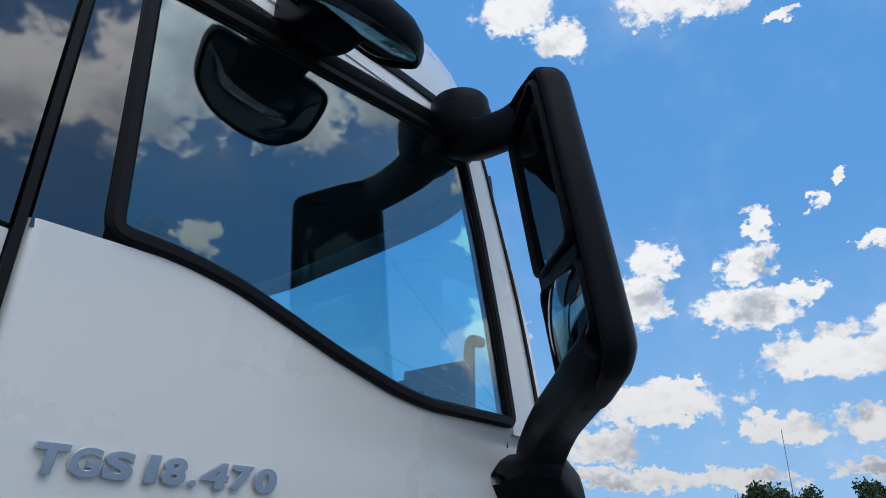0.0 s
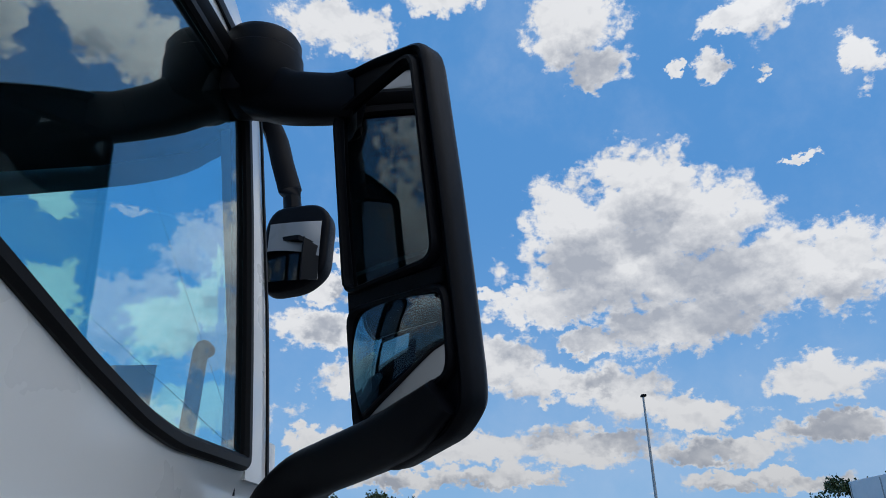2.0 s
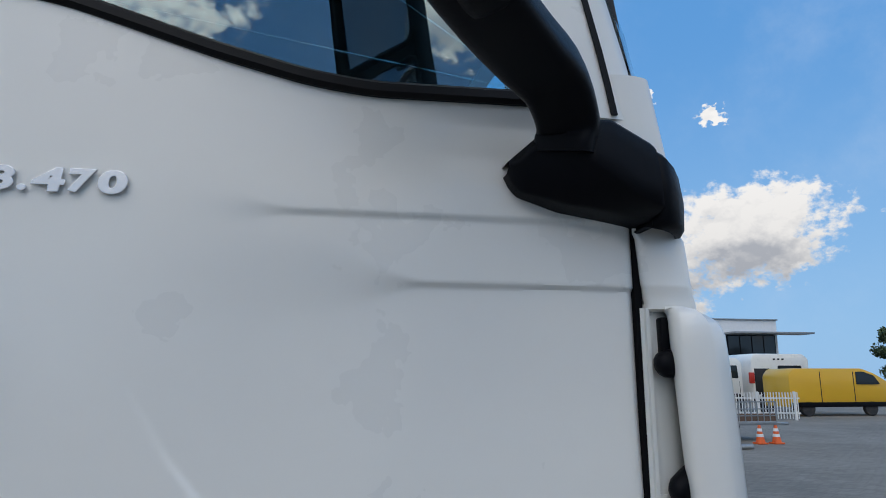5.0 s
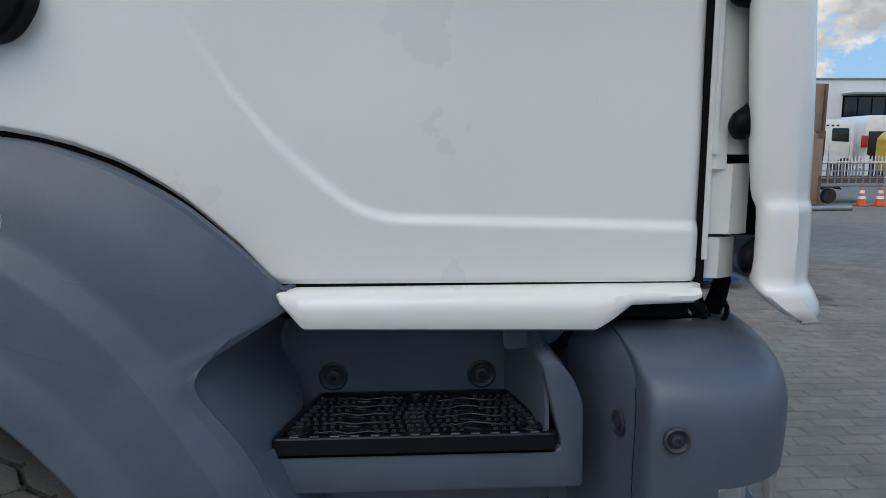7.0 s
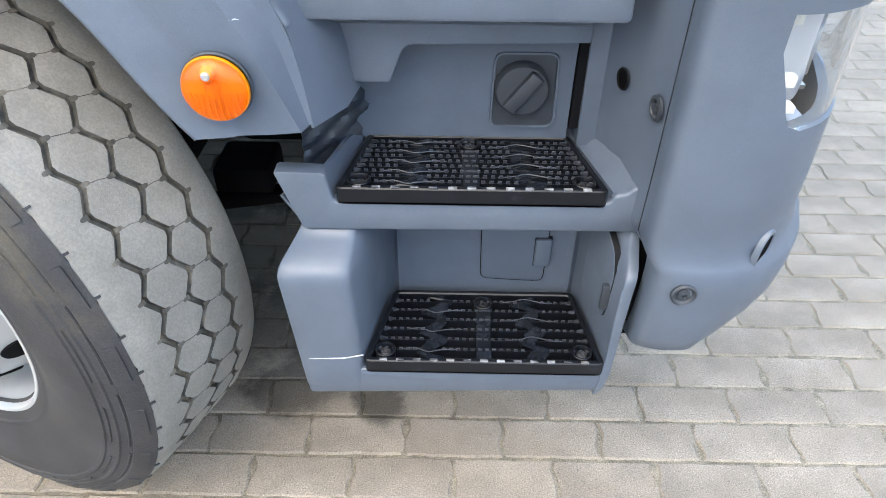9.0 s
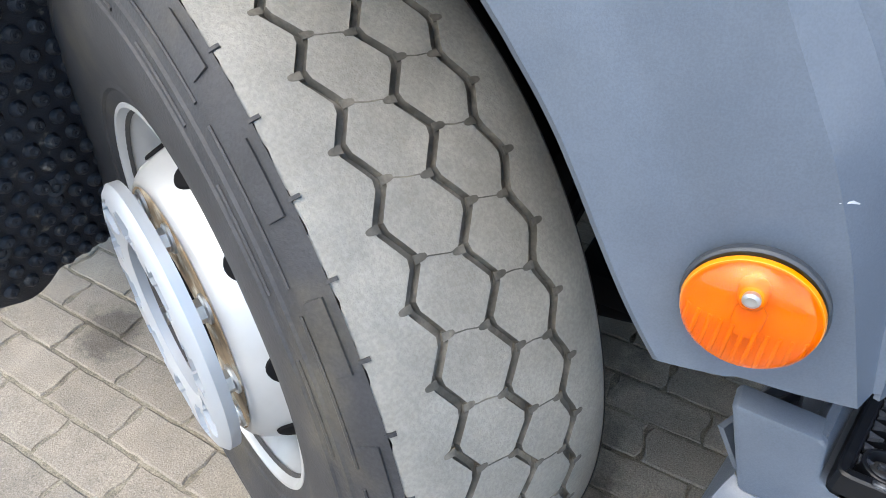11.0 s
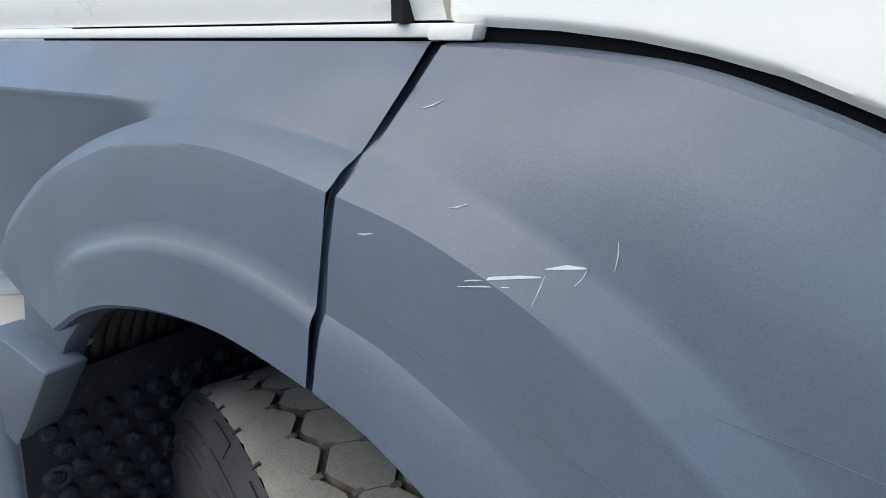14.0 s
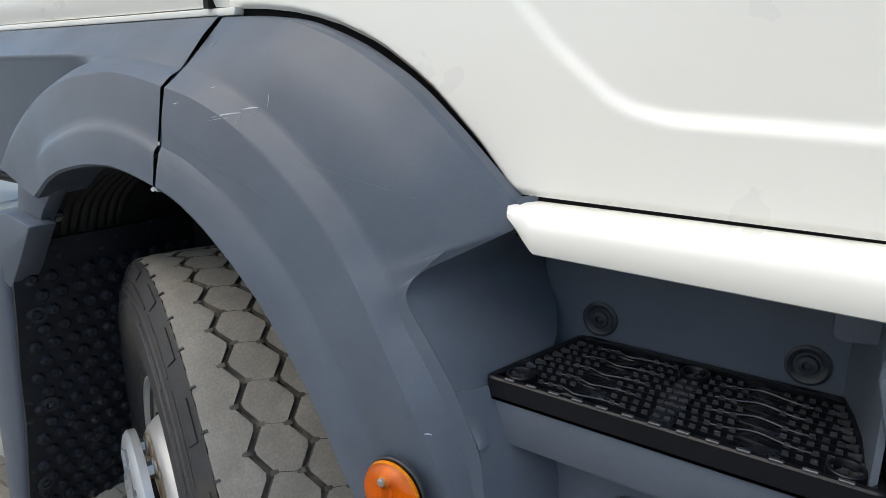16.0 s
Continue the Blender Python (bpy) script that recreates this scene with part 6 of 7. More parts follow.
for k in range(18):
    d0 = 2 * math.pi * k / 18
    for r, long in ((0.4955, 0.30), (0.467, 0.22)):
        v = table(r, side)
        part("sidewall_rib", moved(tube([((r + 0.0002 * i) * math.cos(d0 + long * i / 6), (r + 0.0002 * i) * math.sin(d0 + long * i / 6), v) for i in range(7)], 0.0022, 6), wheel_m), TYRE_SIDE, wheel)
for low_block in blocks:
    part("shoulder_block", moved(low_block, wheel_m), TYRE_SIDE, wheel, smooth=0)

rim_profile = [(0.300, -0.02), (0.304, -0.006), (0.304, 0.003), (0.300, 0.0085), (0.294, 0.0085), (0.290, 0.003), (0.286, -0.012), (0.276, -0.028), (0.270, -0.05), (0.266, -0.085), (0.258, -0.098), (0.250, -0.090), (0.244, -0.070), (0.236, -0.040), (0.226, -0.012), (0.214, 0.010), (0.204, 0.021), (0.196, 0.0265), (0.188, 0.028), (0.10, 0.028)]
rim = part("rim", moved(sheet([[(r * math.cos(2 * math.pi * k / 90), r * math.sin(2 * math.pi * k / 90), v) for k in range(90)] for r, v in rim_profile], 0.0, True), wheel_m), RIM, wheel, "silver painted steel rim with vent holes", smooth=40)
part("hub_face", moved(sheet([[(r * math.cos(2 * math.pi * k / 60), r * math.sin(2 * math.pi * k / 60), v) for k in range(60)] for r, v in ((0.190, 0.0285), (0.187, 0.0305), (0.10, 0.031))], 0.0, True), wheel_m), RUST, wheel, "rusty hub face")
for k in range(10):
    a = 2 * math.pi * (k + 0.35) / 10
    tilt = Matrix.Rotation(a, 4, "Z") @ Matrix.Translation((0.2315, 0, -0.024)) @ Matrix.Rotation(radians(69), 4, "Y")
    # near-black discs on the rim stand in for the shade of open vents
    part("vent_hole_disc", moved(lathe([(0.0, 0.0026), (0.023, 0.0026), (0.0255, 0.0014), (0.027, -0.002)], 22), wheel_m @ tilt @ Matrix.Diagonal((1.1, 0.95, 1, 1))), DARK, wheel)
    b = 2 * math.pi * (k + 0.1) / 10
    nut = moved(joined(lathe([(0.021, 0.0), (0.021, 0.004), (0.018, 0.006)], 18), lathe([(0.0165, 0.004), (0.0165, 0.022), (0.014, 0.025), (0.009, 0.026), (0.008, 0.030), (0.0, 0.030)], 6)), wheel_m @ Matrix.Translation((0.167 * math.cos(b), 0.167 * math.sin(b), 0.030)))
    part("wheel_nut", nut, STEEL, wheel, smooth=30)


def nut_cover():
    """A ring with ten slots, thick and rounded."""
    bm = bmesh.new()
    radii, count = [0.120, 0.127, 0.136, 0.142, 0.180, 0.187, 0.198, 0.206], 160
    vs = [[bm.verts.new((r * math.cos(2 * math.pi * k / count), r * math.sin(2 * math.pi * k / count), 0.066 + 0.010 * math.sin((r - 0.122) / 0.084 * math.pi) - 0.004 * (r > 0.2))) for k in range(count)] for r in radii]
    for i in range(len(radii) - 1):
        for k in range(count):
            p = k % 16
            if (i == 3 and 2 <= p <= 12) or (i in (2, 4) and 4 <= p <= 10):
                continue
            j = (k + 1) % count
            bm.faces.new((vs[i][k], vs[i][j], vs[i + 1][j], vs[i + 1][k]))
    front, edge = list(bm.faces), [e for e in bm.edges if e.is_boundary]
    twin = {v: bm.verts.new(v.co - Vector((0, 0, 0.014))) for v in list(bm.verts)}
    for f in front:
        bm.faces.new([twin[v] for v in reversed(f.verts)])
    for e in edge:
        a, b = e.verts
        bm.faces.new((a, b, twin[b], twin[a]))
    return moved(bm, wheel_m)


part("nut_cover_ring", nut_cover(), COVER, wheel, "silver plastic nut cover ring with slots", smooth=45)

# ---- the truck: mirrors ----
MC, MN, MA, MB = Vector((0.0786, -0.2549, 2.3328)), Vector((-0.7425, 0.6491, -0.1653)), Vector((-0.6582, -0.7529, 0.0)), Vector((-0.1245, 0.1088, 0.9862))


def on_mirror(a, b, n=0.0):
    return MC + MA * a + MB * b + MN * n


shell_line = rounded([(-0.100, 0.215), (-0.094, 0.268), (-0.076, 0.309), (0.0, 0.296), (0.098, 0.270), (0.110, 0.252), (0.113, 0.04), (0.112, -0.104), (0.110, -0.226), (0.104, -0.262), (0.070, -0.292), (-0.046, -0.322), (-0.118, -0.290), (-0.114, -0.22), (-0.106, -0.073), (-0.103, 0.1)], 0.016, 3)


def shell(levels):
    rows = []
    for n, by in levels:
        rows.append([tuple(on_mirror(a, b, n)) for a, b in inset_outline(shell_line, by)])
    bm = bmesh.new()
    vs = grid_faces(bm, rows, True)
    bm.faces.new(vs[-1])
    return bm


main_mirror = part("main_mirror", shell([(-0.004, 0.018), (0.006, 0.012), (0.008, 0.005), (0.003, 0.0), (-0.006, -0.0015), (-0.030, 0.0), (-0.036, 0.002), (-0.048, 0.010), (-0.060, 0.026), (-0.066, 0.05)]), BLACK, truck, "tall black main mirror housing on two arms", smooth=50)
backing = bmesh.new()
backing.faces.new([backing.verts.new(on_mirror(a, b, 0.0)) for a, b in inset_outline(shell_line, 0.014)])
part("mirror_backing", backing, BLACK, main_mirror, smooth=0)


def mirror_pane(corners, bulge, lift):
    rows = []
    for i in range(15):
        v = i / 14
        line = []
        for k in range(13):
            u = k / 12
            p = Vector(corners[0]).lerp(Vector(corners[1]), u).lerp(Vector(corners[3]).lerp(Vector(corners[2]), u), v)
            h = lift + bulge * (1 - (2 * u - 1) ** 2 * 0.5 - (2 * v - 1) ** 2 * 0.5)
            line.append(tuple(on_mirror(p.x, p.y, h)))
        rows.append(line)
    return sheet(rows, 0.003, way=tuple(-MN))


UPPER_GLASS = [(-0.092, 0.232), (0.086, 0.250), (0.084, -0.060), (-0.098, -0.060)]
LOWER_GLASS = [(-0.096, -0.094), (0.092, -0.106), (0.086, -0.214), (-0.098, -0.266)]


def bezel(corners, tall):
    """A raised rounded rim round a mirror glass."""
    line = rounded(corners, 0.022, 4)
    rows = [[tuple(on_mirror(a, b, n)) for a, b in inset_outline(line, by)] for by, n in ((-0.010, 0.001), (-0.0085, tall * 0.7), (-0.006, tall), (-0.001, tall), (0.001, tall * 0.8), (0.002, 0.0))]
    bm = bmesh.new()
    grid_faces(bm, rows, True)
    return bm


part("mirror_glass", mirror_pane(UPPER_GLASS, 0.003, 0.003), MIRROR_GLASS, main_mirror, "flat upper mirror glass")
part("mirror_glass", mirror_pane(LOWER_GLASS, 0.020, 0.003), MIRROR_GLASS, main_mirror, "curved wide-angle mirror glass")
part("mirror_bezel", bezel(UPPER_GLASS, 0.016), BLACK, main_mirror, "black rim round the upper mirror glass", smooth=50)
part("mirror_bezel", bezel(LOWER_GLASS, 0.014), BLACK, main_mirror, "black rim round the wide-angle glass", smooth=50)
part("mirror_divider", sheet([[tuple(on_mirror(a, b + dy, n)) for dy, n in ((-0.014, 0.002), (-0.010, 0.008), (0.010, 0.008), (0.014, 0.002))] for a, b in ((-0.100, -0.077), (-0.05, -0.078), (0.04, -0.084), (0.094, -0.087))]), BLACK, main_mirror)
part("mirror_seam", sheet([[tuple(on_mirror(a, b + dy, n)) for dy in (-0.0012, 0.0012)] for a, b, n in ((0.1015, -0.222, 0.004), (0.1015, -0.223, -0.032), (0.093, -0.224, -0.052))], 0.001), DARK, main_mirror, smooth=0)
arm = curve([(0.122, -0.010, 2.642), (0.113, -0.060, 2.614), (0.105, -0.105, 2.601), (0.103, -0.150, 2.598), (0.100, -0.185, 2.600)], 20)
part("upper_arm", bar(arm, [(0.0, 0.050), (0.35, 0.043), (0.75, 0.042), (1.0, 0.046)], [(0.0, 0.036), (0.5, 0.027), (1.0, 0.022)], MB), BLACK, main_mirror, "black upper mirror arm", smooth=50)
part("arm_hub", joined(moved(lathe([(0.0, -0.075), (0.04, -0.068), (0.062, -0.045), (0.072, -0.01), (0.070, 0.030), (0.066, 0.034), (0.066, 0.058), (0.060, 0.068), (0.0, 0.072)], 32), Matrix.Translation((0.125, -0.008, 2.672)) @ Matrix.Rotation(radians(-8), 4, "Y")), block((0.07, 0.0, 2.60), (0.17, 0.05, 2.70), 0.02)), BLACK, main_mirror, "black mirror arm hub on the pillar")
low_arm = curve([(0.330, -0.045, 1.945), (0.328, -0.058, 1.988), (0.290, -0.108, 2.026), (0.225, -0.172, 2.040), (0.160, -0.240, 2.054), (0.105, -0.300, 2.072), (0.066, -0.340, 2.098)], 24)
part("lower_arm", bar(low_arm, [(0.0, 0.043), (0.6, 0.046), (0.85, 0.046), (1.0, 0.034)], [(0.0, 0.037), (0.5, 0.037), (0.85, 0.035), (1.0, 0.026)], (0.72, -0.62, 0.32), 0.42), BLACK, main_mirror, "black lower mirror arm", smooth=50)
FOOT_LOW = [(0.250, 1.922), (0.257, 1.904), (0.269, 1.892), (0.329, 1.872), (0.426, 1.857), (0.453, 1.854)]
FOOT_HIGH = [(0.250, 1.938), (0.290, 1.972), (0.325, 1.988), (0.389, 1.994), (0.449, 1.962), (0.453, 1.958)]
rows = []
for x in np.linspace(0.250, 0.453, 34):
    low, high = table(x, FOOT_LOW), table(x, FOOT_HIGH)
    ridge = lerp(low, high, table(x, [(0.243, 0.5), (0.28, 0.80), (0.31, 0.74), (0.36, 0.42), (0.41, 0.20), (0.453, 0.10)]))
    out = table(x, [(0.243, 0.012), (0.252, 0.030), (0.28, 0.052), (0.32, 0.074), (0.36, 0.085), (0.453, 0.083)])
    rows.append([(x, y, z) for y, z in ((0.02, low), (-0.50 * out, low), (-0.60 * out, low + 0.003), (-0.86 * out, lerp(low, ridge, 0.62)), (-0.96 * out, lerp(low, ridge, 0.92)), (-out, ridge + 0.001), (-0.985 * out, lerp(ridge, high, 0.30)), (-0.93 * out, lerp(ridge, high, 0.65)), (-0.84 * out, high - 0.007), (-0.78 * out, high - 0.001), (-0.70 * out, high), (0.02, high))])
bm = sheet(rows)
bmesh.ops.holes_fill(bm, edges=[e for e in bm.edges if e.is_boundary])
part("mirror_foot", bm, BLACK, main_mirror, "black moulded mirror foot", smooth=65)
front_rows = []
for v, by in ((0.0, 0.014), (0.03, 0.005), (0.10, 0.0), (0.5, -0.002), (0.9, 0.003), (0.97, 0.009), (1.0, 0.018)):
    line = []
    for x, y in ((0.4585, 0.02), (0.4585, -0.044), (0.464, -0.054), (0.476, -0.054), (0.492, -0.044), (0.508, -0.027), (0.522, -0.004), (0.533, 0.026), (0.545, 0.07)):
        top = table(x, [(0.458, 1.963), (0.487, 1.947), (0.505, 1.934), (0.53, 1.925), (0.55, 1.92)])
        line.append((x - by * 0.4, y + by, lerp(1.846 - 0.05 * (x - 0.458), top, v)))
    front_rows.append(line)
part("mirror_foot_cover", sheet(front_rows, 0.004), BLACK, main_mirror, "black corner cover beside the mirror foot", smooth=60)
part("cover_plug", moved(lathe([(0.010, 0.0), (0.010, 0.001), (0.009, 0.001), (0.009, 0.0)], 24, "y"), Matrix.Translation((0.490, -0.047, 1.900)) @ Matrix.Rotation(radians(35), 4, "Z")), SEAL, main_mirror)
part("foot_gap", block((0.453, -0.045, 1.846), (0.4585, 0.02, 1.955)), DARK, main_mirror)

# kerb mirror over the door
kc, kx, ky, kz = Vector((-0.28, -0.100, 2.622)), Vector((1, 0, 0)), Vector((0, 0.88, 0.47)).normalized(), Vector((0, -0.47, 0.88)).normalized()
KERB_LINE = rounded([(0.142, -0.028), (0.090, -0.082), (0.02, -0.088), (-0.06, -0.076), (-0.122, -0.034), (-0.146, 0.045), (-0.140, 0.078), (0.115, 0.082), (0.135, 0.060)], 0.030, 4)


def bowl(levels):
    bm = bmesh.new()
    vs = grid_faces(bm, [[tuple(kc + kx * u * q + ky * v * q + kz * h) for u, v in KERB_LINE] for h, q in levels], True)
    bm.faces.new(vs[-1])
    return bm


kerb = part("kerb_mirror", bowl([(0.002, 0.93), (-0.004, 0.95), (-0.005, 0.985), (0.004, 1.0), (0.020, 0.985), (0.036, 0.92), (0.050, 0.78), (0.058, 0.55), (0.060, 0.3)]), BLACK, truck, "black kerb mirror over the door", smooth=50)
part("mirror_glass", bowl([(0.002, 0.94), (-0.002, 0.9), (-0.008, 0.6), (-0.011, 0.2)]), MIRROR_GLASS, kerb, "curved kerb mirror glass")
part("kerb_arm", bar(curve([(-0.298, -0.095, 2.634), (-0.298, -0.045, 2.648), (-0.296, 0.010, 2.676), (-0.295, 0.06, 2.705)], 12), [(0.0, 0.026), (0.3, 0.044), (1.0, 0.040)], [(0.0, 0.055), (1.0, 0.060)], (0, 0, 1)), BLACK, kerb, "black kerb mirror arm", smooth=50)

# front mirror on its arm beyond the pillar
fm = part("front_mirror", moved(prism(rounded([(-0.085, -0.10), (-0.06, -0.125), (0.03, -0.115), (0.082, -0.07), (0.085, 0.08), (0.05, 0.115), (-0.06, 0.11), (-0.085, 0.07)], 0.03, 4), -0.06, 0.0, "y", 0.012, 3), Matrix.Translation((0.74, 0.070, 2.615)) @ Matrix.Rotation(radians(-96), 4, "Z")), BLACK, truck, "small black front mirror on an arm")
part("mirror_glass", moved(sheet([[(x, 0.003 + 0.010 * (1 - (x / 0.08) ** 2 * 0.5 - (z / 0.11) ** 2 * 0.5), z) for x in np.linspace(-0.068, 0.066, 9)] for z in np.linspace(-0.10, 0.055, 9)], 0.002), Matrix.Translation((0.6785, 0.076, 2.615)) @ Matrix.Rotation(radians(84), 4, "Z")), MIRROR_GLASS, fm)
part("front_mirror_arm", tube(curve([(0.755, 0.115, 2.70), (0.755, 0.120, 2.78), (0.74, 0.150, 2.88), (0.71, 0.185, 2.99), (0.60, 0.24, 3.03), (0.46, 0.30, 3.05)], 20), 0.032, 12, 0.75), BLACK, fm, "black front mirror arm")


# ---- ground ----
def paving_material(name, far):
    m = material(name, (0.226, 0.192, 0.156), 0.92, spots=0.12, spot_scale=3.0, grain=0.20, grain_scale=310.0, second=(0.254, 0.220, 0.183), second_scale=1.2, bump=1.0, bump_scale=330.0, random_value=0.0 if far else 0.06)
    return m


PAVER = paving_material("concrete_paver", False)
JOINT = material("sandy_joint", (0.180, 0.156, 0.120), 0.95, spots=0.3, spot_scale=30.0, grain=0.3, grain_scale=300.0, bump=0.6, bump_scale=200.0)


def far_paving():
    m = material("far_paving", (0.250, 0.226, 0.190), 0.9, spots=0.16, spot_scale=0.35, grain=0.12, grain_scale=40.0)
    g = Nodes(m.node_tree)
    b = m.node_tree.nodes["Principled BSDF"]
    old = b.inputs["Base Color"].links[0].from_socket
    brick = g.add("TexBrick", [(0, g.add("TexCoord").outputs[3])], [(4, 1.0), (5, 0.006), (6, 0.3), (8, 0.22), (9, 0.105), (3, (0.5, 0.46, 0.42, 1)), (1, (1, 1, 1, 1)), (2, (0.82, 0.82, 0.82, 1))])
    mult = m.node_tree.nodes.new("ShaderNodeMix")
    mult.data_type, mult.blend_type = "RGBA", "MULTIPLY"
    mult.inputs[0].default_value = 1.0
    m.node_tree.links.new(old, mult.inputs[6])
    m.node_tree.links.new(brick.outputs[0], mult.inputs[7])
    m.node_tree.links.new(mult.outputs[2], b.inputs["Base Color"])
    return m


def with_grit(m):
    """Dark and pale aggregate grains that show in the worn concrete."""
    g = Nodes(m.node_tree)
    b = m.node_tree.nodes["Principled BSDF"]
    old = b.inputs["Base Color"].links[0].from_socket
    place = g.add("NewGeometry").outputs[0]
    dark = g.step(g.noise(place, 230.0, 3.0, 0.6), 0.57, 0.70, 1.0, 0.62)
    pale = g.step(g.noise(place, 270.0, 2.0, 0.5), 0.60, 0.72, 1.0, 1.32)
    patch = g.step(g.noise(place, 14.0, 4.0, 0.6), 0.35, 0.65, 0.93, 1.06)
    h = g.add("HueSaturation", [(4, old), (2, g.math("MULTIPLY", patch, g.math("MULTIPLY", dark, pale)))])
    m.node_tree.links.new(h.outputs[0], b.inputs["Base Color"])
    return m


def with_stains_and_shade(m):
    """Irregular dark marks: oily and damp drips, and shade under the truck painted in."""
    g = Nodes(m.node_tree)
    b = m.node_tree.nodes["Principled BSDF"]
    old = b.inputs["Base Color"].links[0].from_socket
    place = g.add("NewGeometry").outputs[0]
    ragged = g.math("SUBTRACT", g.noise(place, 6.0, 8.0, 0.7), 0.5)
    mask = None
    # the large marks between wheel and steps paint in the shade under the truck
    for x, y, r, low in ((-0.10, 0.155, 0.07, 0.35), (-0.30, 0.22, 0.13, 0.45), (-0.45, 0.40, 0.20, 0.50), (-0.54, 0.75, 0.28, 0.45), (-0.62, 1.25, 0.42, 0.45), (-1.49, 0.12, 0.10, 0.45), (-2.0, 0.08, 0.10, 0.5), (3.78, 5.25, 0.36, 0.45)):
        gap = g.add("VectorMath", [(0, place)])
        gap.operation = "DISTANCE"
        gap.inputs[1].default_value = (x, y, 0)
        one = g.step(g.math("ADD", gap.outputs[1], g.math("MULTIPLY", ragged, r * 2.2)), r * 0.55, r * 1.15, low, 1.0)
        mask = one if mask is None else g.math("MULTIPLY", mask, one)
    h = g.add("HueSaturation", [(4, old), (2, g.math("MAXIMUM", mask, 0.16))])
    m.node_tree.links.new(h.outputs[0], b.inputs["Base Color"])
    return m


with_stains_and_shade(with_grit(PAVER))
with_stains_and_shade(with_grit(JOINT))
bm = bmesh.new()
vs = [bm.verts.new((x, y, -0.012)) for x, y in ((-900, -900), (900, -900), (900, 900), (-900, 900))]
bm.faces.new(vs)
ground = part("ground", bm, far_paving(), None, smooth=0)
tagged(ground, "grey concrete paving of a wide yard", "ground", kind="structure")
bed = part("joint_bed", block((-2.86, -2.06, -0.03), (6.98, 7.30, -0.0040)), JOINT, ground, smooth=0)

PW, PD = 0.22, 0.105


def paver_mesh(seed, flip):
    """One stone with waved ends and chipped, ragged edges."""
    rnd = random.Random(seed)
    hw, hd = PW / 2 - 0.0036, PD / 2 - 0.0034
    wave = 0.005 * (-1 if flip else 1)
    low = [(lerp(-hw, hw, k / 8), -hd) for k in range(8)]
    right = [(hw + wave * math.sin(k / 5 * 2.2 * math.pi), lerp(-hd, hd, k / 5)) for k in range(5)]
    high = [(lerp(hw, -hw, k / 8), hd) for k in range(8)]
    left = [(-hw + wave * math.sin((1 - k / 5) * 2.2 * math.pi), lerp(hd, -hd, k / 5)) for k in range(5)]
    line = [(x + rnd.uniform(-0.0018, 0.0018), y + rnd.uniform(-0.0018, 0.0018)) for x, y in low + right + high + left]
    bm = bmesh.new()
    rows = [[(x, y, h) for x, y in inset_outline(line, by)] for by, h in ((0.0, -0.010), (0.0, -0.0040), (0.0036, 0.0))]
    vs = grid_faces(bm, rows, True)
    bm.faces.new(vs[-1])
    bmesh.ops.recalc_face_normals(bm, faces=bm.faces)
    me = bpy.data.meshes.new("paver")
    bm.to_mesh(me)
    bm.free()
    me.materials.append(PAVER)
    return me


def lay_paving():
    kinds = [paver_mesh(k, k % 2) for k in range(6)]
    rnd = random.Random(4)
    verts, faces = [], []
    data = [([v.co.copy() for v in me.vertices], [tuple(p.vertices) for p in me.polygons]) for me in kinds]
    for r in range(-20, 70):
        y = 0.0675 + r * PD
        for c in range(-14, 31):
            x = 0.304 + (c + 0.5 * (r % 2)) * PW
            kind, turn = rnd.randrange(6), rnd.choice((0.0, math.pi))
            tilt = Euler((rnd.uniform(-0.012, 0.012), rnd.uniform(-0.007, 0.007), turn + rnd.uniform(-0.012, 0.012)))
            m = Matrix.LocRotScale((x, y, rnd.uniform(-0.0018, 0.0012)), tilt, None)
            near = (-0.9 < x < 2.0 and -0.30 < y < 1.6) and ((x > 0.2) or (y < 0.2))
            if near and len(pieces) < 300:
                ob = new("paver", kinds[kind])
                ob.matrix_world = m
                ob.parent = ground
                pieces.append(ob)
            else:
                base = len(verts)
                verts.extend(m @ v for v in data[kind][0])
                faces.extend(tuple(base + i for i in f) for f in data[kind][1])
    me = bpy.data.meshes.new("paving")
    me.from_pydata(verts, [], faces)
    me.materials.append(PAVER_REST)
    ob = new("paving", me)
    ob.parent = ground
    tagged(ob, "grey concrete pavers laid in rows", kind="stuff")


def rest_material():
    m = material("concrete_paver_rest", (0.226, 0.192, 0.156), 0.92, spots=0.12, spot_scale=3.0, grain=0.20, grain_scale=310.0, second=(0.254, 0.220, 0.183), second_scale=1.2, bump=1.0, bump_scale=330.0)
    g = Nodes(m.node_tree)
    b = m.node_tree.nodes["Principled BSDF"]
    old = b.inputs["Base Color"].links[0].from_socket
    h = g.add("HueSaturation", [(4, old), (2, g.step(g.add("NewGeometry").outputs[8], 0.0, 1.0, 0.94, 1.06))])
    m.node_tree.links.new(h.outputs[0], b.inputs["Base Color"])
    return m


PAVER_REST = with_stains_and_shade(with_grit(rest_material()))


# ---- the yard beyond the truck ----
ORANGE = material("orange_cone_plastic", (0.75, 0.12, 0.02), 0.5, spots=0.1)
BAND_WHITE = material("white_reflective_band", (0.8, 0.8, 0.78), 0.4)
BROWN = material("brown_panel_board", (0.30, 0.20, 0.15), 0.8, spots=0.1, spot_scale=3.0)
BROWN_DARK = material("dark_brown_batten", (0.16, 0.10, 0.07), 0.8)
CONCRETE_WHITE = material("white_building_cladding", (0.72, 0.73, 0.73), 0.6, spots=0.03)
FENCE_WHITE = material("white_fence_paint", (0.78, 0.78, 0.76), 0.5)
YELLOW = material("yellow_van_paint", (0.75, 0.42, 0.02), 0.3, coat=0.4)
FAR_GLASS = material("dark_window_glass", (0.02, 0.025, 0.03), 0.05)
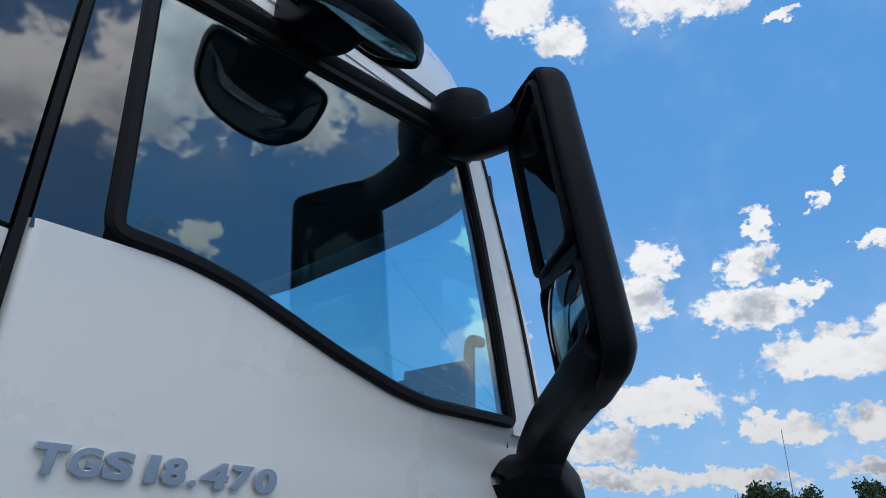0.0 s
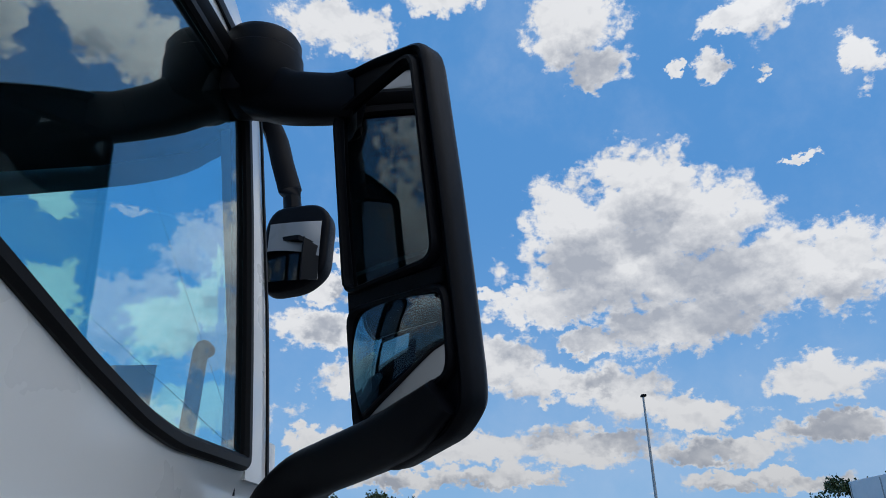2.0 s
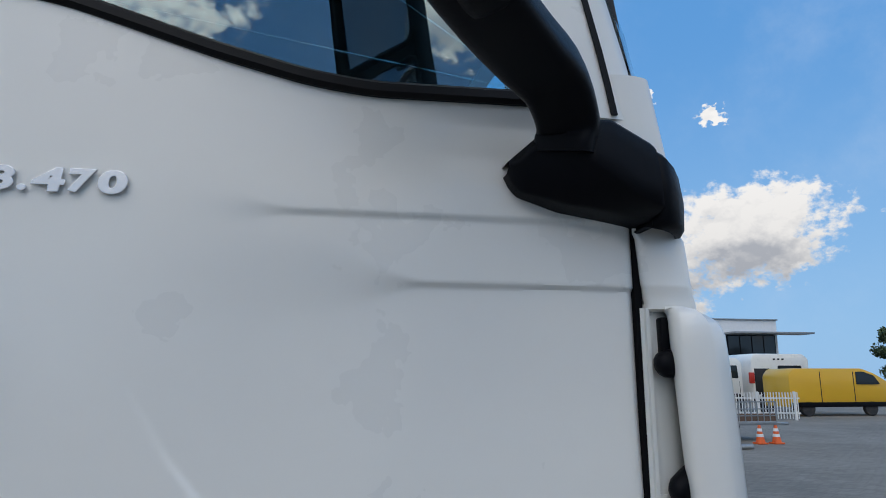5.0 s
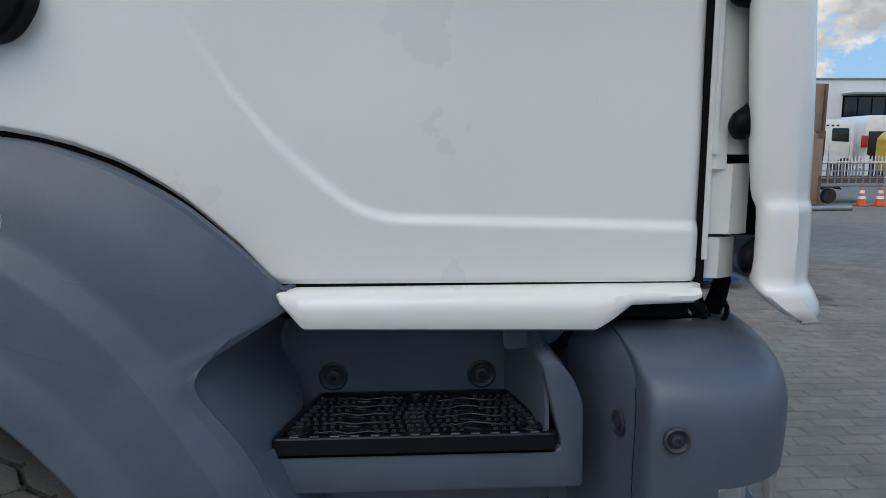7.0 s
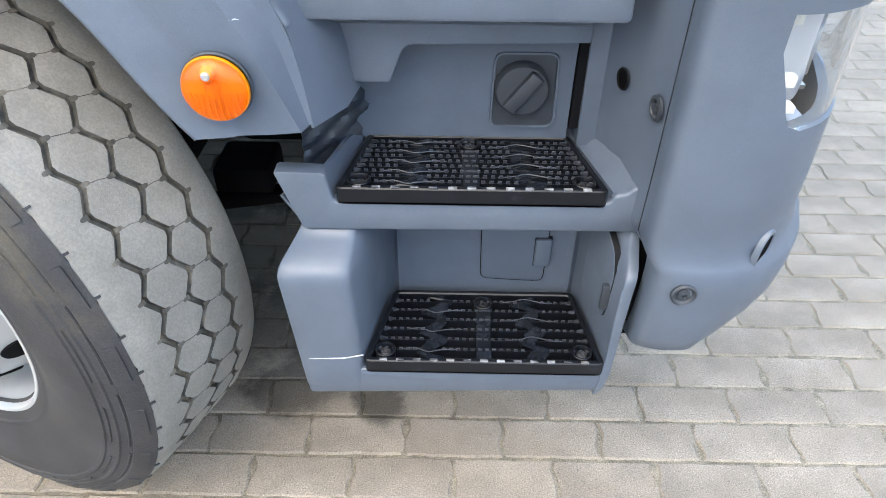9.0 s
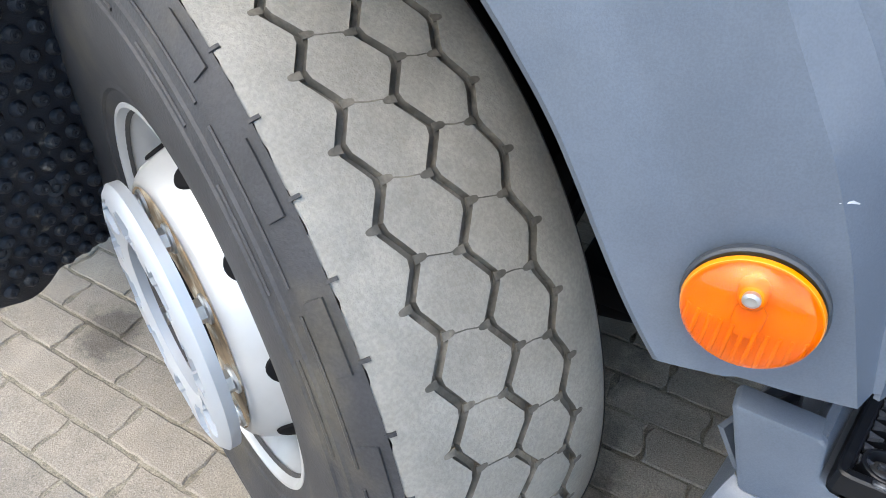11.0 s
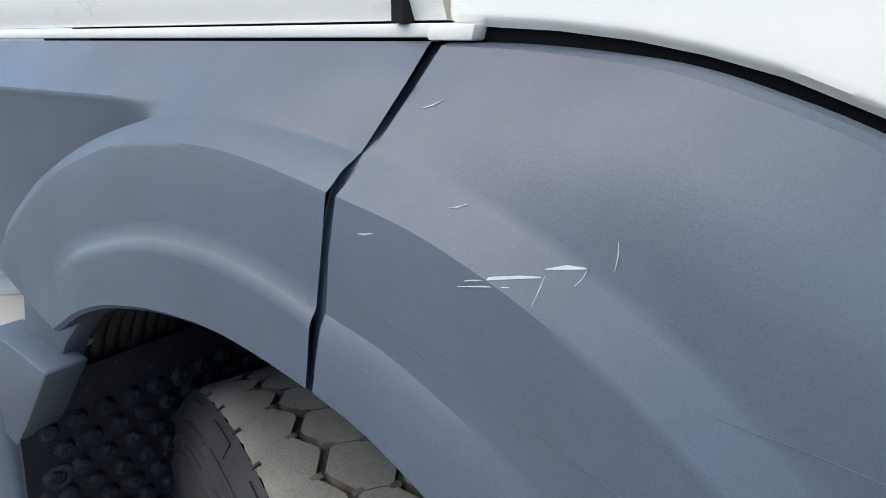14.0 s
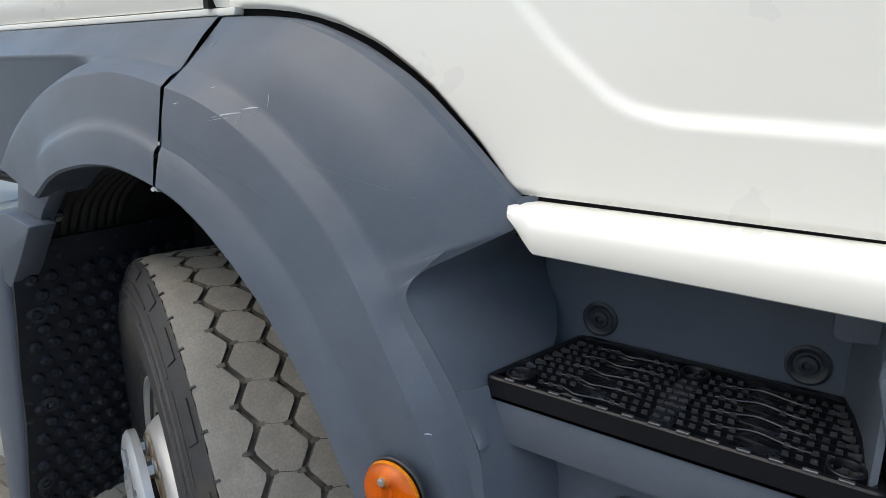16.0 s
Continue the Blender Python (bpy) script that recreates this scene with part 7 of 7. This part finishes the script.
BLUE = material("blue_painted_steel", (0.02, 0.10, 0.50), 0.35, coat=0.3)
RED = material("red_painted_tin", (0.5, 0.03, 0.02), 0.5)
GALV = material("galvanised_steel", (0.35, 0.37, 0.38), 0.45, metal=0.7, spots=0.1)
LEAF = material("dark_summer_leaves", (0.055, 0.085, 0.028), 0.6, spots=0.3, spot_scale=1.5, second=(0.03, 0.05, 0.018), second_scale=0.8)
BARK = material("tree_bark", (0.09, 0.07, 0.05), 0.9, spots=0.2)


def cone():
    ob = thing("traffic_cone", (0, 0, 0), "orange traffic cone with two white bands standing on the paving", "traffic cone", "traffic cones")
    part("cone_base", prism(rounded([(-0.15, -0.15), (0.15, -0.15), (0.15, 0.15), (-0.15, 0.15)], 0.05, 3), -0.008, 0.03, "z", 0.008), ORANGE, ob)
    part("cone_body", lathe([(0.12, 0.028), (0.112, 0.06), (0.035, 0.46), (0.028, 0.47), (0.0, 0.468)], 24), ORANGE, ob)
    for z in (0.17, 0.31):
        part("cone_band", lathe([(0.1125 - (z - 0.06) * 0.1925 + 0.002, z), (0.1125 - (z + 0.075 - 0.06) * 0.1925 + 0.002, z + 0.075)], 24), BAND_WHITE, ob)
    return ob


first_cone = cone()
first_cone.location = (11.34, 15.27, 0)
copy_thing(first_cone, pose(11.78, 15.22, 0))


def panel_stack():
    ob = thing("panel_stack", (9.0, 15.6, 0), "stacked brown facade panels, one with a white window", "panel stack")
    x0, x1, y = 8.2, 10.2, 15.2
    lower = part("lower_panel", block((x0, y, 0.05), (x1, y + 0.6, 1.80), 0.02), BROWN, ob)
    upper = part("upper_panel", block((x0, y + 0.05, 1.83), (x1 - 0.02, y + 0.55, 3.0), 0.02), BROWN, ob)
    for k in range(5):
        x = x0 + 0.1 + k * 0.46
        part("batten", block((x, y - 0.03, 1.85), (x + 0.05, y + 0.05, 2.98)), BROWN_DARK, upper)
        if k < 3 or k > 3:
            part("batten", block((x, y - 0.03, 0.08), (x + 0.05, y + 0.0, 0.75)), BROWN_DARK, lower)
    part("strap", block((x1 - 0.16, y - 0.035, 1.70), (x1 + 0.01, y - 0.02, 1.86)), BROWN_DARK, ob)
    win = part("window_frame", ring(rounded([(8.45, 0.85), (9.85, 0.85), (9.85, 1.78), (8.45, 1.78)], 0.02, 2), rounded([(8.56, 0.96), (9.74, 0.96), (9.74, 1.67), (8.56, 1.67)], 0.02, 2), 15.10, 15.2, 15.18), FENCE_WHITE, lower)
    part("window_pane", block((8.5, 15.16, 0.9), (9.8, 15.18, 1.72)), FAR_GLASS, lower)
    part("pallet", block((x0 - 0.1, y - 0.1, -0.012), (x1 + 0.1, y + 0.7, 0.05)), BROWN_DARK, ob)
    return ob


panel_stack()
pipe = thing("drain_pipe", (9.6, 14.1, 0), "grey plastic pipe lying on the paving", "pipe")
part("pipe", moved(lathe([(0.06, -1.1), (0.06, 1.1)], 16, "x"), Matrix.Translation((9.2, 14.1, 0.05))), GALV, pipe)


def yard_fence():
    ob = thing("picket_fence", (19.0, 24.6, 0), "white metal picket fence on the yard edge", "fence")
    for k in range(40):
        x = 15.6 + k * 0.0975
        y = 26.2 - (x - 15.6) * 0.55
        part("picket", block((x, y, 0.05), (x + 0.036, y + 0.02, 1.12)), FENCE_WHITE, ob, smooth=0)
    for z in (0.25, 0.85):
        part("rail", moved(block((0, 0.02, 0), (4.5, 0.06, 0.06)), Matrix.Translation((15.55, 26.25, z)) @ Matrix.Rotation(-math.atan(0.55), 4, "Z")), FENCE_WHITE, ob, smooth=0)
    for k in range(4):
        x = 15.6 + k * 1.25
        part("post", block((x - 0.04, 26.22 - (x - 15.6) * 0.55, -0.012), (x + 0.05, 26.30 - (x - 15.6) * 0.55, 1.15)), FENCE_WHITE, ob, smooth=0)
    return ob


yard_fence()


def low_trailer():
    ob = thing("flat_trailer", (11.6, 16.3, 0), "small grey flat trailer with a mesh side and drawbar", "trailer")
    part("bed", block((10.5, 16.0, 0.42), (12.4, 17.2, 0.52), 0.01), GALV, ob)
    wheel_ob = part("trailer_wheel", moved(lathe([(0.1, -0.07), (0.18, -0.07), (0.20, -0.04), (0.20, 0.04), (0.18, 0.07), (0.1, 0.07)], 26, "y"), Matrix.Translation((11.0, 16.10, 0.188))), TYRE_SIDE, ob)
    part("side_board", block((10.5, 16.02, 0.50), (12.4, 16.05, 0.72), 0.01), BROWN_DARK, ob, "dark board along the bed")
    part("mudguard", prism(rounded([(10.74, 0.36), (10.80, 0.44), (11.20, 0.44), (11.26, 0.36), (11.22, 0.36), (11.17, 0.41), (10.83, 0.41), (10.78, 0.36)], 0.01, 2), 15.96, 16.2, "y"), CABIN, ob)
    part("drawbar", tube([(12.3, 16.6, 0.45), (13.2, 16.6, 0.40)], 0.04, 8), GALV, ob)
    part("jockey_leg", tube([(12.75, 16.6, 0.42), (12.75, 16.6, -0.01)], 0.03, 8), GALV, ob)
    part("side_mesh", joined(*[block((10.5 + k * 0.19, 16.0, 0.52), (10.53 + k * 0.19, 16.03, 1.05)) for k in range(11)], *[block((10.5, 16.0, z), (12.4, 16.03, z + 0.03)) for z in (0.65, 0.83, 1.02)]), GALV, ob, "galvanised mesh side")
    return ob


low_trailer()


def far_cab(x, y, w, h, label):
    ob = thing("parked_truck_cab", (x, y, 0), label, "truck", "parked truck cabs")
    part("cab_body", prism(rounded([(x - w / 2, 0.55), (x + w / 2, 0.55), (x + w / 2, h - 0.25), (x + w / 2 - 0.3, h), (x - w / 2 + 0.15, h), (x - w / 2, h - 0.3)], 0.12, 4), y, y + 2.4, "y", 0.06), WHITE, ob)
    part("side_window", prism(rounded([(x - w * 0.05, 1.75), (x + w * 0.38, 1.70), (x + w * 0.36, 2.35), (x - w * 0.05, 2.35)], 0.06, 3), y - 0.01, y + 0.03, "y"), FAR_GLASS, ob)
    part("cab_gap", block((x - w * 0.46, y - 0.012, 0.9), (x - w * 0.20, y + 0.02, 2.2), 0.04), CABIN, ob, "dark open gap behind the cab")
    part("door_gap", ring(rounded([(x - w * 0.10, 0.8), (x + w * 0.42, 0.8), (x + w * 0.40, 2.45), (x - w * 0.10, 2.45)], 0.08, 3), rounded([(x - w * 0.10 + 0.03, 0.83), (x + w * 0.42 - 0.03, 0.83), (x + w * 0.40 - 0.03, 2.42), (x - w * 0.10 + 0.03, 2.42)], 0.08, 3), y - 0.008, y + 0.01, y + 0.01), CABIN, ob)
    part("side_skirt", block((x - w * 0.5, y - 0.006, 0.50), (x + w * 0.5, y + 0.05, 0.72), 0.02), GREY_DARK, ob)
    part("roof_vents", joined(*[block((x - 0.4 + k * 0.25, y - 0.012, h - 0.32), (x - 0.28 + k * 0.25, y + 0.02, h - 0.24)) for k in range(3)]), CABIN, ob)
    for wx in (x - w * 0.28, x + w * 0.3):
        part("cab_wheel", moved(lathe([(0.2, -0.14), (0.45, -0.14), (0.5, -0.1), (0.5, 0.1), (0.45, 0.14), (0.2, 0.14)], 30, "y"), Matrix.Translation((wx, y + 0.12, 0.488))), TYRE_SIDE, ob)
    return ob


far_cab(20.0, 30.0, 2.0, 2.75, "older white truck cab parked behind the fence")
far_cab(23.2, 30.0, 3.3, 2.95, "white truck cab with roof vents parked by the building")
red_box = part("fuse_box", block((21.35, 29.9, 1.45), (21.62, 30.02, 2.0), 0.03), RED, None, "red metal box on the white truck cab")
tagged(red_box, "red metal box fixed to the white truck cab", "box")


def yellow_van():
    ob = thing("yellow_van", (21.3, 24.6, 0), "yellow delivery van parked behind the fence", "van")
    part("van_body", prism(rounded([(21.0, 0.4), (26.3, 0.4), (26.3, 1.5), (25.6, 1.9), (24.9, 2.15), (21.3, 2.15), (21.0, 1.85)], 0.15, 4), 26.6, 28.5, "y", 0.08), YELLOW, ob)
    for wx in (21.9, 25.2):
        part("van_wheel", moved(lathe([(0.15, -0.1), (0.32, -0.1), (0.35, -0.07), (0.35, 0.07), (0.32, 0.1), (0.15, 0.1)], 26, "y"), Matrix.Translation((wx, 26.7, 0.338))), TYRE_SIDE, ob)
    part("van_window", prism(rounded([(24.5, 1.42), (25.75, 1.42), (25.45, 1.82), (24.9, 2.0), (24.5, 2.0)], 0.05, 3), 26.57, 26.62, "y"), FAR_GLASS, ob)
    for seam_x in (22.6, 24.35):
        part("door_seam", block((seam_x, 26.585, 0.55), (seam_x + 0.03, 26.62, 2.0)), CABIN, ob, smooth=0)
    part("bumper_strip", block((20.98, 26.55, 0.4), (26.32, 26.62, 0.62), 0.02), BLACK, ob)
    return ob


yellow_van()


def building():
    ob = thing("office_building", (31, 46, 0), "white flat-roofed office building with a dark window band and canopy", "building")
    part("wall", block((20.0, 45.0, -0.012), (34.45, 58.0, 6.12), 0.02), CONCRETE_WHITE, ob)
    part("roof_edge", block((19.9, 44.9, 6.12), (34.55, 58.1, 6.22), 0.01), GALV, ob)
    band = part("window_band", block((30.1, 44.94, 3.45), (34.2, 45.0, 4.98)), BLACK, ob)
    for k in range(4):
        part("window_pane", block((30.2 + k * 1.0, 44.90, 3.52), (31.1 + k * 1.0, 44.95, 4.9)), FAR_GLASS, ob)
    part("canopy", block((30.0, 43.6, 5.02), (36.6, 45.2, 5.16), 0.01), GALV, ob)
    part("lower_window", block((22.0, 44.95, 1.0), (28.0, 45.0, 2.6)), FAR_GLASS, ob)
    return ob


building()


def blue_truck():
    ob = thing("blue_truck", (2.4, 6.8, 0), "blue and white truck front parked beside", "truck")
    dx = 0.09
    part("bumper", prism(rounded([(1.0, 0.10), (3.35 + dx, 0.10), (3.5 + dx, 0.3), (3.5 + dx, 0.62), (3.4 + dx, 0.70), (1.0, 0.70)], 0.06, 3), 5.65, 8.0, "y", 0.04), BLUE, ob)
    part("white_corner", prism(rounded([(3.25 + dx, 0.66), (3.2 + dx, 0.44), (3.47 + dx, 0.40), (3.48 + dx, 0.66)], 0.04, 3), 5.62, 5.66, "y", 0.01), WHITE, ob)
    part("headlamp", prism(rounded([(2.95 + dx, 0.22), (3.15 + dx, 0.22), (3.16 + dx, 0.36), (2.95 + dx, 0.38)], 0.03, 3), 5.63, 5.66, "y", 0.01), CHROME, ob)
    part("cab_body", prism(rounded([(1.0, 0.70), (3.4 + dx, 0.70), (3.3, 2.4), (3.1, 3.0), (1.0, 3.0)], 0.1, 3), 5.70, 8.0, "y", 0.05), WHITE, ob)
    part("truck_wheel", moved(lathe([(0.2, -0.14), (0.45, -0.14), (0.5, -0.1), (0.5, 0.1), (0.45, 0.14), (0.2, 0.14)], 30, "y"), Matrix.Translation((2.1, 5.80, 0.488))), TYRE_SIDE, ob)
    return ob


blue_truck()

def box_trailer(x, y, label):
    ob = thing("box_trailer", (x, y, 0), label, "trailer", "parked box trailers")
    part("trailer_box", block((x - 5.6, y - 2.5, 1.05), (x + 5.6, y, 3.95), 0.04), CONCRETE_WHITE, ob)
    for k in range(8):
        part("side_seam", block((x - 5.5 + k * 1.57, y, 1.1), (x - 5.46 + k * 1.57, y + 0.012, 3.9)), GALV, ob, smooth=0)
    part("under_rail", block((x - 5.5, y - 0.25, 0.55), (x + 1.5, y - 0.1, 1.0), 0.02), GREY_DARK, ob)
    for wx in (x + 2.4, x + 3.6, x + 4.8):
        part("trailer_wheel", moved(lathe([(0.2, -0.16), (0.45, -0.16), (0.5, -0.1), (0.5, 0.1), (0.45, 0.16), (0.2, 0.16)], 30, "y"), Matrix.Translation((wx, y - 0.2, 0.488))), TYRE_SIDE, ob)
    part("landing_leg", block((x - 3.2, y - 0.4, -0.01), (x - 3.0, y - 0.2, 1.06)), GALV, ob)
    return ob


for tx in (2.2, 13.9):
    box_trailer(tx, -10.5, "white box trailer parked across the yard aisle")

# lamp mast, antenna mast and trees on the horizon
def mast(x, y, top, r, label, lamp):
    ob = thing("lamp_mast" if lamp else "antenna_mast", (x, y, 0), label, "mast")
    part("mast_pole", tube([(x, y, -0.012), (x, y, top * 0.5), (x, y, top)], [r, r * 0.8, r * 0.55], 12), GALV, ob)
    if lamp:
        part("lamp_head", block((x - 0.35, y - 0.18, top), (x + 0.15, y + 0.18, top + 0.14), 0.03), BLACK, ob)
    return ob


mast(47.5, -11.75, 12.6, 0.13, "tall grey yard lamp mast with a flat head", True)
mast(86.2, 20.8, 15.8, 0.07, "thin antenna mast beyond the trees", False)


def tree(x, y, height, seed):
    rnd = random.Random(seed)
    ob = thing("tree", (x, y, 0), "leafy green summer tree on the horizon", "tree", "trees on the horizon")
    part("trunk", tube([(x, y, -0.012), (x + 0.1, y, height * 0.3), (x, y + 0.2, height * 0.62), (x, y + 0.1, height * 0.85)], [0.32, 0.25, 0.14, 0.05], 9), BARK, ob)
    limbs = []
    for k in range(7):
        a, z = rnd.uniform(0, 6.28), height * rnd.uniform(0.3, 0.6)
        d = height * rnd.uniform(0.2, 0.32)
        limbs.append(tube([(x, y, z), (x + d * 0.5 * math.cos(a), y + d * 0.5 * math.sin(a), z + d * 0.5), (x + d * math.cos(a), y + d * math.sin(a), z + d * 0.8)], [0.12, 0.07, 0.03], 6))
    part("limbs", joined(*limbs), BARK, ob)
    verts, faces = [], []
    centres = []
    for k in range(26):
        a, q = rnd.uniform(0, 6.28), math.sqrt(rnd.random())
        z = height * rnd.uniform(0.30, 0.93)
        wide = height * 0.36 * math.sqrt(max(0.05, 1 - ((z / height - 0.58) / 0.42) ** 2))
        centres.append((x + wide * q * math.cos(a), y + wide * q * math.sin(a), z, height * rnd.uniform(0.06, 0.12)))
    for cx, cy, cz, r in centres:
        for _ in range(170):
            v = Vector((rnd.gauss(0, 1), rnd.gauss(0, 1), rnd.gauss(0, 0.8)))
            p = Vector((cx, cy, cz)) + v.normalized() * r * rnd.uniform(0.5, 1.25)
            s = height * rnd.uniform(0.012, 0.028)
            m = Euler((rnd.uniform(0, 6.28), rnd.uniform(0, 6.28), rnd.uniform(0, 6.28))).to_matrix()
            base = len(verts)
            verts.extend(p + m @ Vector(q) * s for q in ((-1, 0, 0), (0, -0.6, 0.1), (1, 0, 0), (0, 0.6, 0.1)))
            faces.append((base, base + 1, base + 2, base + 3))
    me = bpy.data.meshes.new("crown")
    me.from_pydata(verts, [], faces)
    me.materials.append(LEAF)
    crown_ob = new("crown", me)
    crown_ob.parent = ob
    crown_ob.matrix_parent_inverse = ob.matrix_world.inverted()
    return ob


for k, (tx, ty, th) in enumerate(((88, 24.5, 10.2), (92, 22, 9.6), (92, 14.6, 10.6), (94, 11.5, 10.2), (95, 8.0, 8.5), (86, 30, 7.5), (90, 36, 7.8), (84, -41.0, 10.8), (82, -45.5, 11.2), (86, -37.5, 8.8), (78, -50.0, 11.0), (95, -20, 5.8), (96, 1.0, 6.0), (94, -8, 6.0), (95, -14.0, 6.2), (92, -28, 6.6), (80, 42, 8.2), (74, 47, 7.6), (78, 54, 8.6), (66, 60, 7.8), (70, 70, 8.4))):
    tree(tx, ty, th, 30 + k)

pieces = []
lay_paving()
